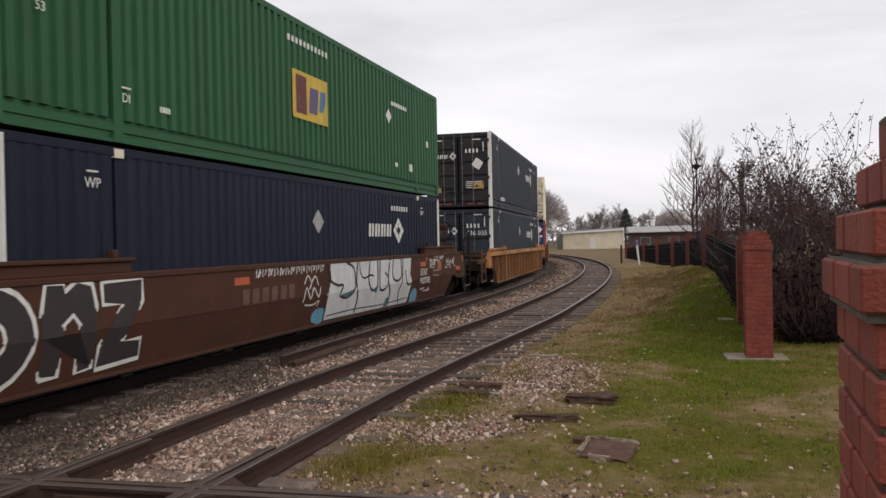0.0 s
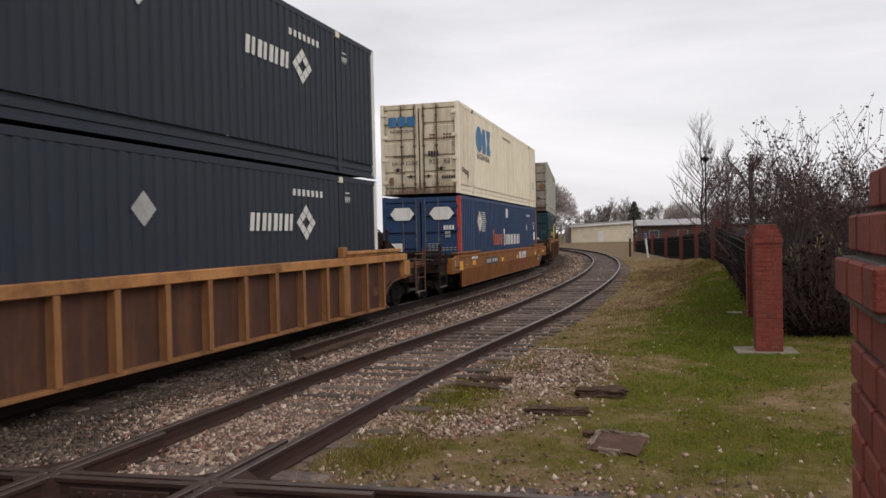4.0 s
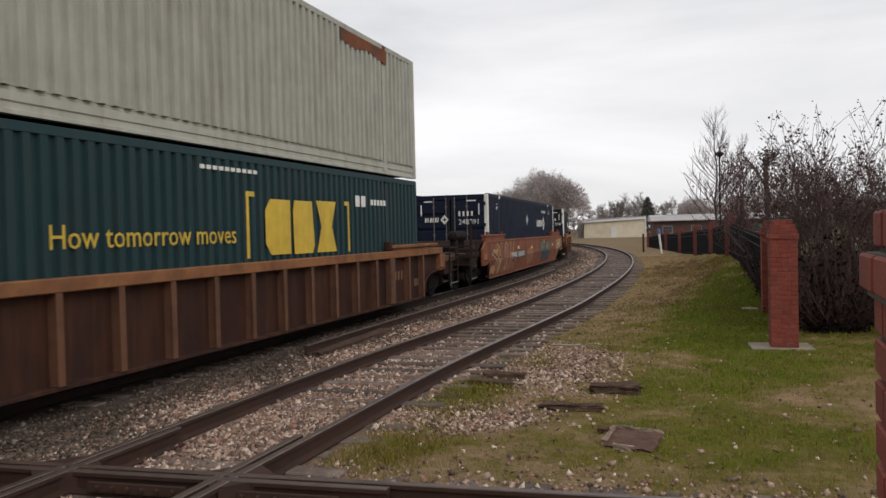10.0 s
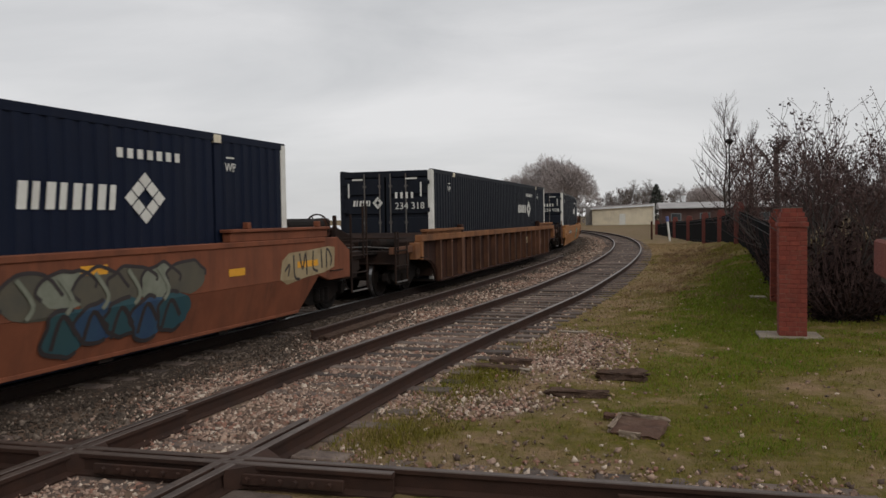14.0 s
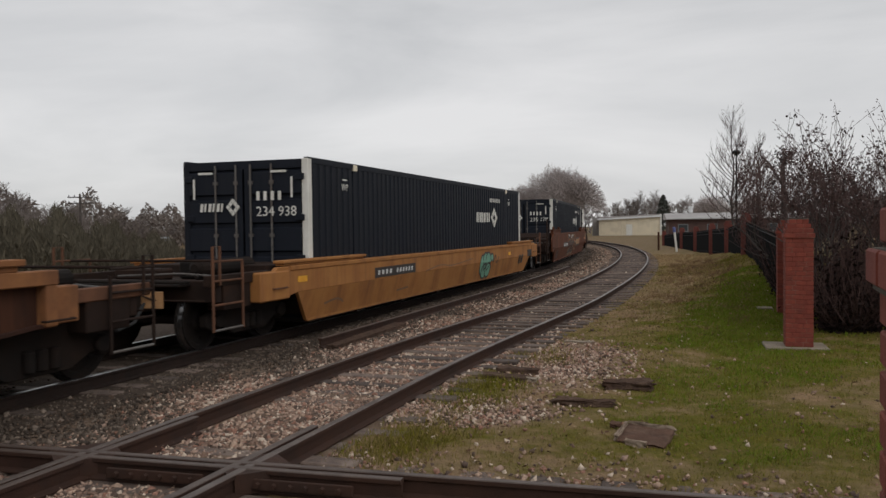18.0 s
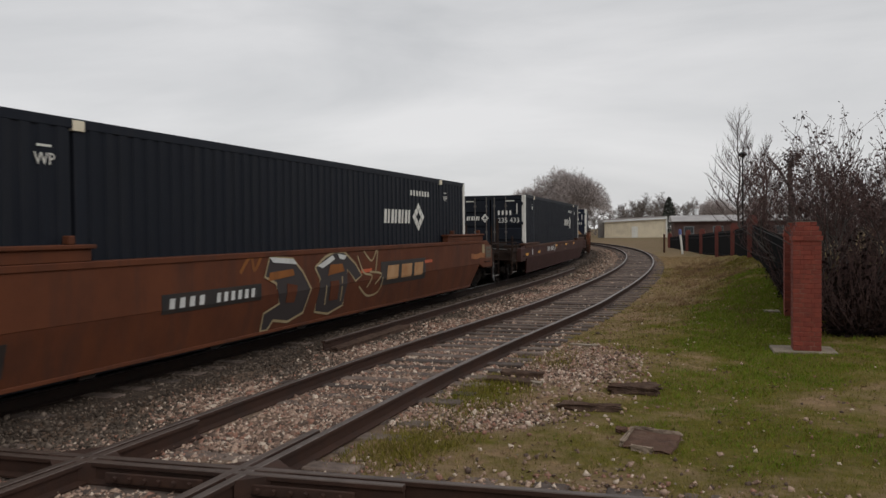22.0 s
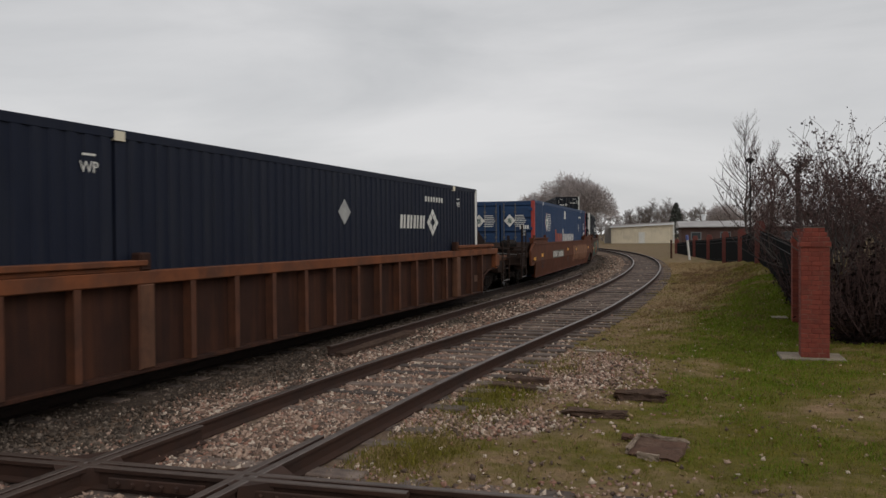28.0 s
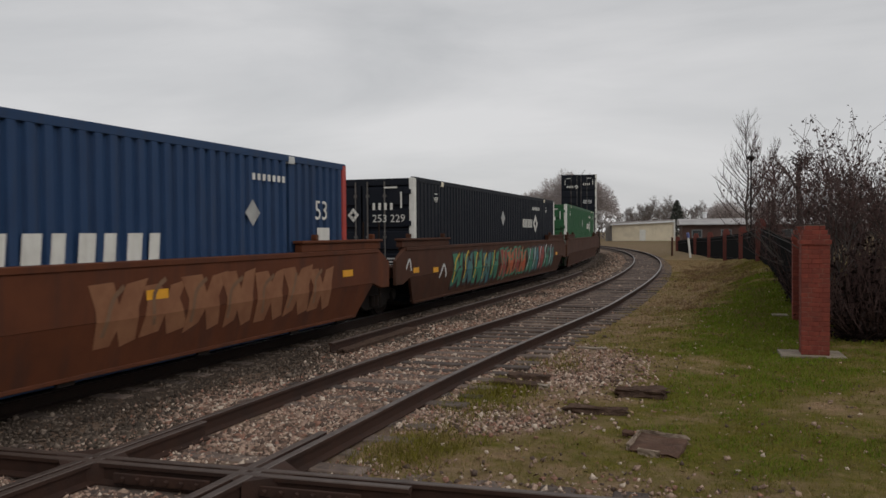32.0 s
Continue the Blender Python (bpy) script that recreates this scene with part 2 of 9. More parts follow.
RUST = (0.10, 0.042, 0.020)
GRIME = (0.045, 0.038, 0.034)
MAT = {
    "green": material("green_paint", (0.0205, 0.0893, 0.0353), (0.026, 0.104, 0.0428), 2.5, 0.6, spec=0.25, bump=0.05, dirt=GRIME, dirt_amount=0.3, streaks=True, spread=0.09),
    "navy": material("navy_paint", (0.005643, 0.008973, 0.02223), (0.007695, 0.01197, 0.02736), 2.5, 0.6, spec=0.12, bump=0.05, dirt=(0.030, 0.031, 0.035), dirt_amount=0.22, streaks=True, spread=0.09),
    "slate": material("dark_slate_paint", (0.0085, 0.0106, 0.0166), (0.011, 0.0136, 0.0204), 2.5, 0.6, spec=0.15, bump=0.05, dirt=(0.032, 0.031, 0.030), dirt_amount=0.25, streaks=True, spread=0.09),
    "steelblue": material("dull_steel_blue_paint", (0.0195, 0.02574, 0.03588), (0.02418, 0.0312, 0.04368), 2.5, 0.6, spec=0.25, bump=0.05, dirt=(0.05, 0.048, 0.045), dirt_amount=0.3, streaks=True, spread=0.09),
    "oldnavy": material("older_navy_paint", (0.007999, 0.01109, 0.02376), (0.01053, 0.01418, 0.02843), 2.5, 0.6, spec=0.18, bump=0.05, dirt=(0.04, 0.04, 0.042), dirt_amount=0.25, streaks=True, spread=0.09),
    "webrust": material("brown_rust_web", spec=0.15, base=(0.0945, 0.045, 0.0306), other=(0.063, 0.0333, 0.0252), scale=1.8, rough=0.8, bump=0.2, dirt=(0.20, 0.085, 0.032), dirt_amount=0.5, dirt_scale=1.0, streaks=True),
    "rustslate": material("rusty_slate_door", (0.020, 0.022, 0.027), (0.030, 0.026, 0.026), 2.5, 0.65, spec=0.2, bump=0.08, dirt=(0.060, 0.030, 0.018), dirt_amount=0.5, dirt_scale=1.4, streaks=True),
    "cream": material("cream_paint", (0.78, 0.71, 0.55), (0.69, 0.62, 0.475), 2.0, 0.65, bump=0.05, dirt=(0.30, 0.20, 0.12), dirt_amount=0.36, streaks=True, spread=0.09),
    "blue": material("blue_paint", (0.0165, 0.042, 0.102), (0.022, 0.051, 0.118), 2.2, 0.6, spec=0.25, bump=0.05, dirt=GRIME, dirt_amount=0.35, streaks=True, spread=0.09),
    "grey": material("grey_paint", (0.3864, 0.3864, 0.3266), (0.3128, 0.3128, 0.2668), 2.0, 0.65, bump=0.05, dirt=(0.13, 0.085, 0.055), dirt_amount=0.42, streaks=True, spread=0.09),
    "teal": material("teal_paint", (0.01107, 0.03357, 0.03794), (0.01414, 0.03971, 0.04418), 2.2, 0.6, spec=0.2, bump=0.05, dirt=GRIME, dirt_amount=0.4, streaks=True, spread=0.09),
    "rustydoor": material("rust_streaked_cream_door", (0.64, 0.575, 0.43), (0.54, 0.465, 0.335), 3.0, 0.7, bump=0.1, dirt=(0.22, 0.115, 0.060), dirt_amount=0.55, dirt_scale=1.0, streaks=True),
    "greydoor": material("rust_streaked_grey_door", (0.2838, 0.2537, 0.2021), (0.215, 0.1849, 0.1419), 3.0, 0.7, bump=0.1, dirt=(0.085, 0.038, 0.022), dirt_amount=0.95, dirt_scale=1.15, streaks=True),
    "white": material("white_paint", (0.72, 0.71, 0.66), (0.60, 0.59, 0.54), 4.0, 0.6, bump=0.05, dirt=(0.3, 0.27, 0.22), dirt_amount=0.4, streaks=True),
    "red": material("red_paint", (0.42, 0.045, 0.03), (0.35, 0.04, 0.03), 4.0, 0.6, bump=0.05, dirt=GRIME, dirt_amount=0.35, streaks=True),
    "yellowcar": material("yellow_wagon_paint", spec=0.2, base=(0.3509, 0.1591, 0.04902), other=(0.2855, 0.1187, 0.03758), scale=1.8, rough=0.7, bump=0.1, dirt=(0.15, 0.062, 0.028), dirt_amount=0.75, dirt_scale=0.9, streaks=True),
    "browncar": material("red_brown_wagon_paint", spec=0.2, base=(0.0748, 0.0289, 0.0153), other=(0.0561, 0.0238, 0.0145), scale=1.8, rough=0.75, bump=0.12, dirt=(0.05, 0.028, 0.02), dirt_amount=0.7, dirt_scale=0.9, streaks=True),
    "orangecar": material("faded_orange_wagon_paint", spec=0.2, base=(0.1181, 0.0369, 0.0155), other=(0.08282, 0.02731, 0.01328), scale=1.6, rough=0.75, bump=0.12, dirt=(0.058, 0.026, 0.018), dirt_amount=0.85, dirt_scale=0.8, streaks=True),
    "peachcar": material("faded_red_orange_wagon_paint", spec=0.2, base=(0.223, 0.076, 0.038), other=(0.157, 0.0532, 0.0285), scale=1.6, rough=0.75, bump=0.12, dirt=(0.080, 0.034, 0.022), dirt_amount=0.7, dirt_scale=0.8, streaks=True),
    "flamered": material("rust_red_spray", (0.285, 0.098, 0.052), (0.20, 0.062, 0.032), 3.0, 0.75, bump=0.0),
    "tanfade": material("orange_tan_spray", (0.36, 0.175, 0.075), (0.25, 0.105, 0.04), 4.0, 0.7, bump=0.0),
    "rustcar": material("rusty_ribbed_wagon_paint", spec=0.15, base=(0.04182, 0.01812, 0.01255), other=(0.02788, 0.01468, 0.01115), scale=1.8, rough=0.8, bump=0.2, dirt=(0.13, 0.048, 0.022), dirt_amount=0.45, dirt_scale=1.0, streaks=True),
    "ochrecar": material("brown_ochre_wagon_paint", spec=0.2, base=(0.271, 0.106, 0.0276), other=(0.198, 0.0736, 0.0221), scale=1.6, rough=0.75, bump=0.1, dirt=(0.10, 0.042, 0.022), dirt_amount=0.75, dirt_scale=0.8, streaks=True),
    "endgear": material("dark_rusty_end_gear", spec=0.2, base=(0.0224, 0.0124, 0.0092), other=(0.0144, 0.0092, 0.0072), scale=4.0, rough=0.85, bump=0.2, dirt=(0.07, 0.03, 0.015), dirt_amount=0.4, dirt_scale=2.0),
    "tancar": material("tan_ribbed_wagon_paint", spec=0.2, base=(0.30, 0.140, 0.055), other=(0.20, 0.092, 0.042), scale=1.8, rough=0.8, bump=0.2, dirt=(0.085, 0.042, 0.026), dirt_amount=0.75, dirt_scale=1.0, streaks=True),
    "wine": material("dark_red_wagon_paint", spec=0.2, base=(0.052, 0.0175, 0.014), other=(0.040, 0.0155, 0.0125), scale=1.8, rough=0.75, bump=0.12, dirt=GRIME, dirt_amount=0.5, streaks=True),
    "rustchord": material("orange_rust_chord", (0.20, 0.066, 0.026), (0.110, 0.042, 0.022), 2.5, 0.8, bump=0.2, dirt=GRIME, dirt_amount=0.6, spec=0.2),
    "tanchord": material("tan_rust_chord", (0.265, 0.118, 0.048), (0.16, 0.066, 0.032), 2.5, 0.8, bump=0.2, dirt=(0.06, 0.035, 0.025), dirt_amount=0.6, spec=0.2),
    "tanrib": material("tan_rust_rib", spec=0.2, base=(0.150, 0.068, 0.038), other=(0.085, 0.042, 0.027), scale=2.5, rough=0.8, bump=0.2, dirt=(0.05, 0.03, 0.02), dirt_amount=0.6, dirt_scale=2.0, streaks=True),
    "faintspray": material("faint_worn_spray", (0.245, 0.108, 0.050), (0.185, 0.072, 0.032), 3.0, 0.8, bump=0.0),
    "mint": material("mint_green_spray", (0.15, 0.33, 0.23), (0.10, 0.25, 0.18), 3.0, 0.7, bump=0.0),
    "yellowchord": material("worn_yellow_chord", (0.4704, 0.2296, 0.084), (0.3696, 0.1624, 0.05824), 2.0, 0.7, bump=0.15, dirt=(0.085, 0.040, 0.022), dirt_amount=0.9, dirt_scale=0.9, spec=0.2),
    "iron": material("dark_greasy_iron", (0.0095, 0.0080, 0.0075), (0.016, 0.012, 0.010), 5.0, 0.85, spec=0.15, bump=0.2, dirt=(0.05, 0.024, 0.014), dirt_amount=0.3),
    "rod": material("worn_galvanised_rod", (0.1428, 0.136, 0.1292), (0.0884, 0.0782, 0.068), 8.0, 0.55, 0.3, bump=0.1, dirt=RUST, dirt_amount=0.35),
    "rodrust": material("brown_rusted_rod", (0.115, 0.072, 0.046), (0.060, 0.036, 0.024), 6.0, 0.8, bump=0.2, dirt=(0.21, 0.17, 0.12), dirt_amount=0.5, dirt_scale=3.0, spec=0.2),
    "tread": material("polished_wheel_tread", (0.50, 0.50, 0.51), (0.22, 0.21, 0.20), 9.0, 0.3, 1.0, bump=0.0),
    "railtop": material("polished_rail_head", (0.55, 0.55, 0.56), (0.42, 0.41, 0.40), 4.0, 0.34, 1.0, bump=0.0),
    "rustrail": material("rusty_rail", (0.037, 0.020, 0.015), (0.056, 0.028, 0.019), 6.0, 0.75, bump=0.3, bump_scale=90, dirt=(0.022, 0.017, 0.015), dirt_amount=0.5, spec=0.2),
    # darker copy of the rusty rail: the train's shade put into the colour
    "mainrail": material("shaded_main_rail", (0.020, 0.014, 0.012), (0.030, 0.019, 0.015), 6.0, 0.8, bump=0.3, bump_scale=90, spec=0.15),
    "rotwood": material("dark_rotten_wood", (0.100, 0.062, 0.045), (0.040, 0.026, 0.020), 8.0, 0.9, bump=1.0, bump_scale=40, dirt=(0.16, 0.11, 0.08), dirt_amount=0.5, dirt_scale=6.0, spec=0.1),
    "lidrust": material("dull_rusty_plate", (0.115, 0.062, 0.042), (0.065, 0.038, 0.028), 9.0, 0.85, bump=0.8, bump_scale=50, dirt=(0.20, 0.14, 0.10), dirt_amount=0.45, dirt_scale=6.0, spec=0.15),
    "chalk": material("dirty_pale_rim", (0.33, 0.26, 0.20), (0.16, 0.115, 0.085), 18.0, 0.9, bump=0.5, bump_scale=80, dirt=(0.10, 0.07, 0.05), dirt_amount=0.7, dirt_scale=9.0, spec=0.1),
    # rust, lightened so the ribs look lit against the recessed web
    "ribrust": material("rust_orange_lit_rib", spec=0.2, base=(0.120, 0.046, 0.024), other=(0.065, 0.030, 0.020), scale=2.5, rough=0.8, bump=0.2, dirt=(0.04, 0.024, 0.018), dirt_amount=0.6, dirt_scale=2.0, streaks=True),
    "lush": material("lush_green_grass", (0.105, 0.170, 0.012), (0.150, 0.185, 0.022), 1.5, 0.85, bump=0.0, island=0.35, spec=0.1),
    "redmortar": material("stained_mortar", (0.175, 0.046, 0.032), (0.130, 0.036, 0.026), 9.0, 0.95, bump=0.3, bump_scale=120, dirt=(0.32, 0.21, 0.17), dirt_amount=0.55, dirt_scale=5.0, spec=0.1),
    "wornhead": material("worn_siding_rail_head", (0.100, 0.070, 0.056), (0.060, 0.042, 0.034), 5.0, 0.5, 0.25, bump=0.15),
    "sidinghead": material("rubbed_siding_rail_head", (0.135, 0.105, 0.09), (0.075, 0.055, 0.045), 5.0, 0.42, 0.5, bump=0.1),
    "tie": material("weathered_tie", (0.135, 0.096, 0.076), (0.052, 0.037, 0.031), 7.0, 0.9, bump=0.6, bump_scale=45, dirt=(0.24, 0.19, 0.155), dirt_amount=0.5, dirt_scale=3.0, spread=0.45),
    # oily stone, darkened further for the shade under the train
    "darkbed": material("oily_shaded_bed", (0.068, 0.0496, 0.0376), (0.036, 0.0272, 0.0216), 14.0, 0.95, bump=1.0, bump_scale=30, dirt=(0.135, 0.102, 0.080), dirt_amount=0.55, dirt_scale=9.0, spec=0.1),
    "bed": material("ballast_bed", (0.185, 0.128, 0.090), (0.105, 0.073, 0.053), 14.0, 0.95, spec=0.1, bump=1.0, bump_scale=30, dirt=(0.26, 0.20, 0.16), dirt_amount=0.6, dirt_scale=9.0),
    "brick": material("red_brick", (0.222, 0.041, 0.022), (0.160, 0.030, 0.019), 10.0, 0.8, bump=0.3, bump_scale=120, dirt=(0.10, 0.03, 0.02), dirt_amount=0.4, dirt_scale=4.0, spread=0.16),
    # darker brick for pillars without single bricks, joints averaged into the colour
    "dimbrick": material("dark_far_brick", (0.150, 0.036, 0.026), (0.105, 0.028, 0.022), 8.0, 0.85, bump=0.2, bump_scale=90, dirt=(0.07, 0.03, 0.024), dirt_amount=0.5, dirt_scale=3.0, spread=0.1),
    "mortar": material("grey_mortar", (0.1235, 0.1073, 0.091), (0.0845, 0.07475, 0.06175), 12.0, 0.95, bump=0.5, bump_scale=120, dirt=(0.055, 0.065, 0.03), dirt_amount=0.6, dirt_scale=7),
    "concrete": material("pale_concrete", (0.30, 0.245, 0.185), (0.20, 0.165, 0.125), 6.0, 0.9, bump=0.3, bump_scale=80, dirt=(0.10, 0.085, 0.06), dirt_amount=0.5),
    "fence": material("black_iron_fence", (0.010, 0.010, 0.011), (0.016, 0.016, 0.017), 8.0, 0.75, bump=0.1, spec=0.2),
    "bark": material("grey_brown_bark", (0.07, 0.0581, 0.0525), (0.0455, 0.0364, 0.0329), 9.0, 0.9, bump=0.5, bump_scale=50),
    # far wood is paler than near bark: distance haze put into the colour
    "farbark": material("hazed_far_wood", (0.235, 0.205, 0.19), (0.18, 0.155, 0.145), 3.0, 0.95, spec=0.1, bump=0.0, island=0.25),
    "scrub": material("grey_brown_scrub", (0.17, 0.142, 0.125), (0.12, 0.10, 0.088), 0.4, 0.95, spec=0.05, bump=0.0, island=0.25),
    "brush": material("brown_leafless_brush", (0.105, 0.092, 0.066), (0.066, 0.058, 0.044), 0.35, 0.95, spec=0.05, bump=0.0, island=0.35),
    # twigs of the far crowns, lightened further to stand for haze
    "hazetwig": material("hazed_far_twigs", (0.40, 0.35, 0.33), (0.30, 0.26, 0.25), 3.0, 0.95, spec=0.1, bump=0.0, island=0.25),
    "twig": material("dark_twig", (0.105, 0.064, 0.058), (0.066, 0.042, 0.039), 9.0, 0.9, bump=0.2, spec=0.12),
    "seed": material("dry_seed_head", (0.052, 0.036, 0.036), (0.085, 0.058, 0.050), 9.0, 0.95, bump=0.2, island=0.5),
    # near black: the shade inside dense growth is put into the leaf colour
    "deadleaf": material("shaded_dead_leaf", (0.018, 0.012, 0.011), (0.028, 0.018, 0.016), 5.0, 0.9, bump=0.0, island=0.5, spec=0.08),
    # lightened for haze over two hundred metres
    "evergreen": material("hazed_evergreen", (0.060, 0.064, 0.056), (0.080, 0.084, 0.072), 5.0, 0.9, bump=0.0, island=0.4, spec=0.1),
    "grass": material("short_green_grass", (0.118, 0.122, 0.012), (0.178, 0.145, 0.028), 1.2, 0.85, spec=0.1, bump=0.0, dirt=(0.25, 0.165, 0.080), dirt_amount=0.65, dirt_scale=1.6, island=0.4),
    "tussock": material("brown_tussock", (0.250, 0.165, 0.090), (0.150, 0.095, 0.052), 1.0, 0.9, spec=0.1, bump=0.0, island=0.4),
    "deadweed": material("dark_dead_weed", (0.135, 0.085, 0.052), (0.085, 0.055, 0.034), 1.0, 0.9, spec=0.1, bump=0.0, island=0.4),
    "straw": material("dry_winter_grass", (0.34, 0.235, 0.125), (0.22, 0.155, 0.078), 2.0, 0.9, spec=0.1, bump=0.0, island=0.35),
    "dryleaf": material("fallen_pale_leaf", (0.31, 0.26, 0.19), (0.21, 0.16, 0.105), 9.0, 0.9, bump=0.0, island=0.5),
    "yellow": material("reflector_yellow", (0.75, 0.36, 0.02), (0.62, 0.28, 0.02), 5.0, 0.5, bump=0.0),
    "gold": material("logo_gold", (0.62, 0.42, 0.035), (0.5, 0.34, 0.03), 4.0, 0.6, bump=0.0, dirt=GRIME, dirt_amount=0.3, streaks=True),
    "logoblue": material("logo_blue", (0.015, 0.12, 0.27), (0.02, 0.14, 0.30), 4.0, 0.6, bump=0.0, dirt=(0.3, 0.3, 0.27), dirt_amount=0.3, streaks=True),
    "black": material("black_stencil", (0.012, 0.011, 0.011), (0.02, 0.018, 0.017), 4.0, 0.6, bump=0.0, dirt=RUST, dirt_amount=0.3),
    "purple": material("logo_purple", (0.10, 0.07, 0.16), (0.09, 0.06, 0.14), 4.0, 0.6, bump=0.0),
    "maroon": material("logo_maroon", (0.12, 0.018, 0.018), (0.10, 0.018, 0.018), 4.0, 0.6, bump=0.0),
    "orange": material("logo_orange", (0.50, 0.095, 0.03), (0.40, 0.08, 0.03), 4.0, 0.6, bump=0.0, dirt=GRIME, dirt_amount=0.3),
    "dullorange": material("dull_orange_label", (0.34, 0.125, 0.03), (0.24, 0.085, 0.026), 4.0, 0.7, bump=0.0, dirt=GRIME, dirt_amount=0.5),
    "silver": material("silver_spray", (0.60, 0.605, 0.59), (0.50, 0.505, 0.49), 4.0, 0.6, bump=0.0, dirt=(0.26, 0.25, 0.24), dirt_amount=0.4, streaks=True),
    "spraydark": material("dark_spray", (0.024, 0.018, 0.018), (0.035, 0.026, 0.025), 4.0, 0.7, bump=0.0),
    "spraytan": material("tan_spray", (0.42, 0.25, 0.12), (0.30, 0.14, 0.05), 2.2, 0.7, bump=0.0),
    "sprayblue": material("blue_spray", (0.03, 0.13, 0.18), (0.10, 0.20, 0.12), 2.2, 0.7, bump=0.0),
    "spraycream": material("dirty_cream_spray", (0.36, 0.29, 0.17), (0.26, 0.19, 0.10), 3.0, 0.75, bump=0.0),
    "greygreen": material("pale_grey_green_spray", (0.20, 0.21, 0.16), (0.13, 0.14, 0.10), 4.0, 0.75, bump=0.0),
    "deepteal": material("deep_teal_spray", (0.016, 0.062, 0.080), (0.024, 0.070, 0.075), 3.0, 0.7, bump=0.0),
    "skyspray": material("sky_blue_spray", (0.13, 0.32, 0.42), (0.10, 0.25, 0.34), 4.0, 0.7, bump=0.0),
    "wornsilver": material("worn_silver_film", (0.40, 0.40, 0.385), (0.29, 0.29, 0.28), 6.0, 0.65, bump=0.0, dirt=(0.15, 0.14, 0.13), dirt_amount=0.5, streaks=True),
    "oliveblack": material("olive_black_spray", (0.065, 0.060, 0.045), (0.10, 0.085, 0.055), 3.0, 0.7, bump=0.0),
    "deepblue": material("deep_blue_spray", (0.018, 0.045, 0.105), (0.03, 0.075, 0.12), 3.0, 0.7, bump=0.0),
    "dullmark": material("faded_tan_mark", (0.13, 0.068, 0.042), (0.09, 0.046, 0.03), 5.0, 0.8, bump=0.1),
    "spraygreen": material("green_spray", (0.05, 0.22, 0.12), (0.03, 0.14, 0.10), 3.0, 0.7, bump=0.0),
    "sprayred": material("faded_red_spray", (0.30, 0.05, 0.04), (0.22, 0.05, 0.04), 3.0, 0.7, bump=0.0),
    "ghost": material("faded_spray", (0.187, 0.1062, 0.0595), (0.136, 0.07225, 0.03825), 3.0, 0.8, bump=0.0),
    "shed": material("cream_metal_cladding", (0.70, 0.62, 0.47), (0.62, 0.55, 0.42), 0.6, 0.7, bump=0.0, dirt=(0.25, 0.2, 0.14), dirt_amount=0.3, dirt_scale=0.3),
    "shedroof": material("brown_grey_roofing", (0.17, 0.14, 0.125), (0.12, 0.10, 0.092), 0.5, 0.85, bump=0.0),
    "roofing": material("grey_roofing", (0.38, 0.36, 0.35), (0.28, 0.27, 0.265), 0.5, 0.8, bump=0.0),
    "farbrick": material("far_brick_wall", (0.095, 0.058, 0.050), (0.070, 0.045, 0.040), 1.0, 0.85, bump=0.0, spec=0.1),
    "glass": material("dark_window_glass", (0.03, 0.035, 0.04), (0.04, 0.045, 0.05), 2.0, 0.12, bump=0.0),
    "rubber": material("black_rubber", (0.015, 0.015, 0.015), (0.02, 0.02, 0.02), 5.0, 0.85, bump=0.0),
    "carwhite": material("white_car_paint", (0.72, 0.73, 0.74), (0.68, 0.69, 0.70), 2.0, 0.25, bump=0.0),
    "cargrey": material("grey_car_paint", (0.20, 0.21, 0.22), (0.18, 0.19, 0.20), 2.0, 0.25, 0.3, bump=0.0),
    "postblue": material("faded_blue_plastic", (0.08, 0.10, 0.25), (0.07, 0.09, 0.22), 4.0, 0.6, bump=0.0),
}


def rust_doors(m, colour, amount, foot):
    """Rust that has run down beside the rods and hinges and gathered along the foot of a pair of doors."""
    n, l = m.node_tree.nodes, m.node_tree.links
    b = next(q for q in n if q.type == "BSDF_PRINCIPLED")
    old = b.inputs["Base Color"].links[0].from_socket

    def maths(op, a, c=None):
        q = n.new("ShaderNodeMath")
        q.operation = op
        for i, v in enumerate((a, c)):
            if isinstance(v, (int, float)):
                q.inputs[i].default_value = v
            elif v is not None:
                l.new(v, q.inputs[i])
        return q.outputs[0]

    def ramp(v, a, c, top=1.0):
        q = n.new("ShaderNodeMapRange")
        q.interpolation_type = "SMOOTHSTEP"
        q.inputs["From Min"].default_value, q.inputs["From Max"].default_value, q.inputs["To Max"].default_value = a, c, top
        l.new(v, q.inputs["Value"])
        return q.outputs["Result"]

    co = n.new("ShaderNodeTexCoord")
    xyz = n.new("ShaderNodeSeparateXYZ")
    l.new(co.outputs["Object"], xyz.inputs[0])
    mp = n.new("ShaderNodeMapping")
    mp.inputs["Scale"].default_value = (4.0, 4.0, 0.9)
    l.new(co.outputs["Object"], mp.inputs["Vector"])
    no = n.new("ShaderNodeTexNoise")
    no.inputs["Scale"].default_value = 1.6
    no.inputs["Detail"].default_value = 8
    no.inputs["Roughness"].default_value = 0.7
    l.new(mp.outputs["Vector"], no.inputs["Vector"])
    x = maths("ABSOLUTE", xyz.outputs["X"])
    near = None
    for r, wide in ((0.14, 0.10), (0.56, 0.15), (1.12, 0.10)):
        d = maths("ABSOLUTE", maths("SUBTRACT", x, r))
        k = maths("SUBTRACT", 1.0, ramp(d, 0.0, wide))
        near = k if near is None else maths("MAXIMUM", near, k)
    low = maths("SUBTRACT", 1.0, ramp(xyz.outputs["Z"], foot, foot + 0.55))
    where = maths("MAXIMUM", near, low)
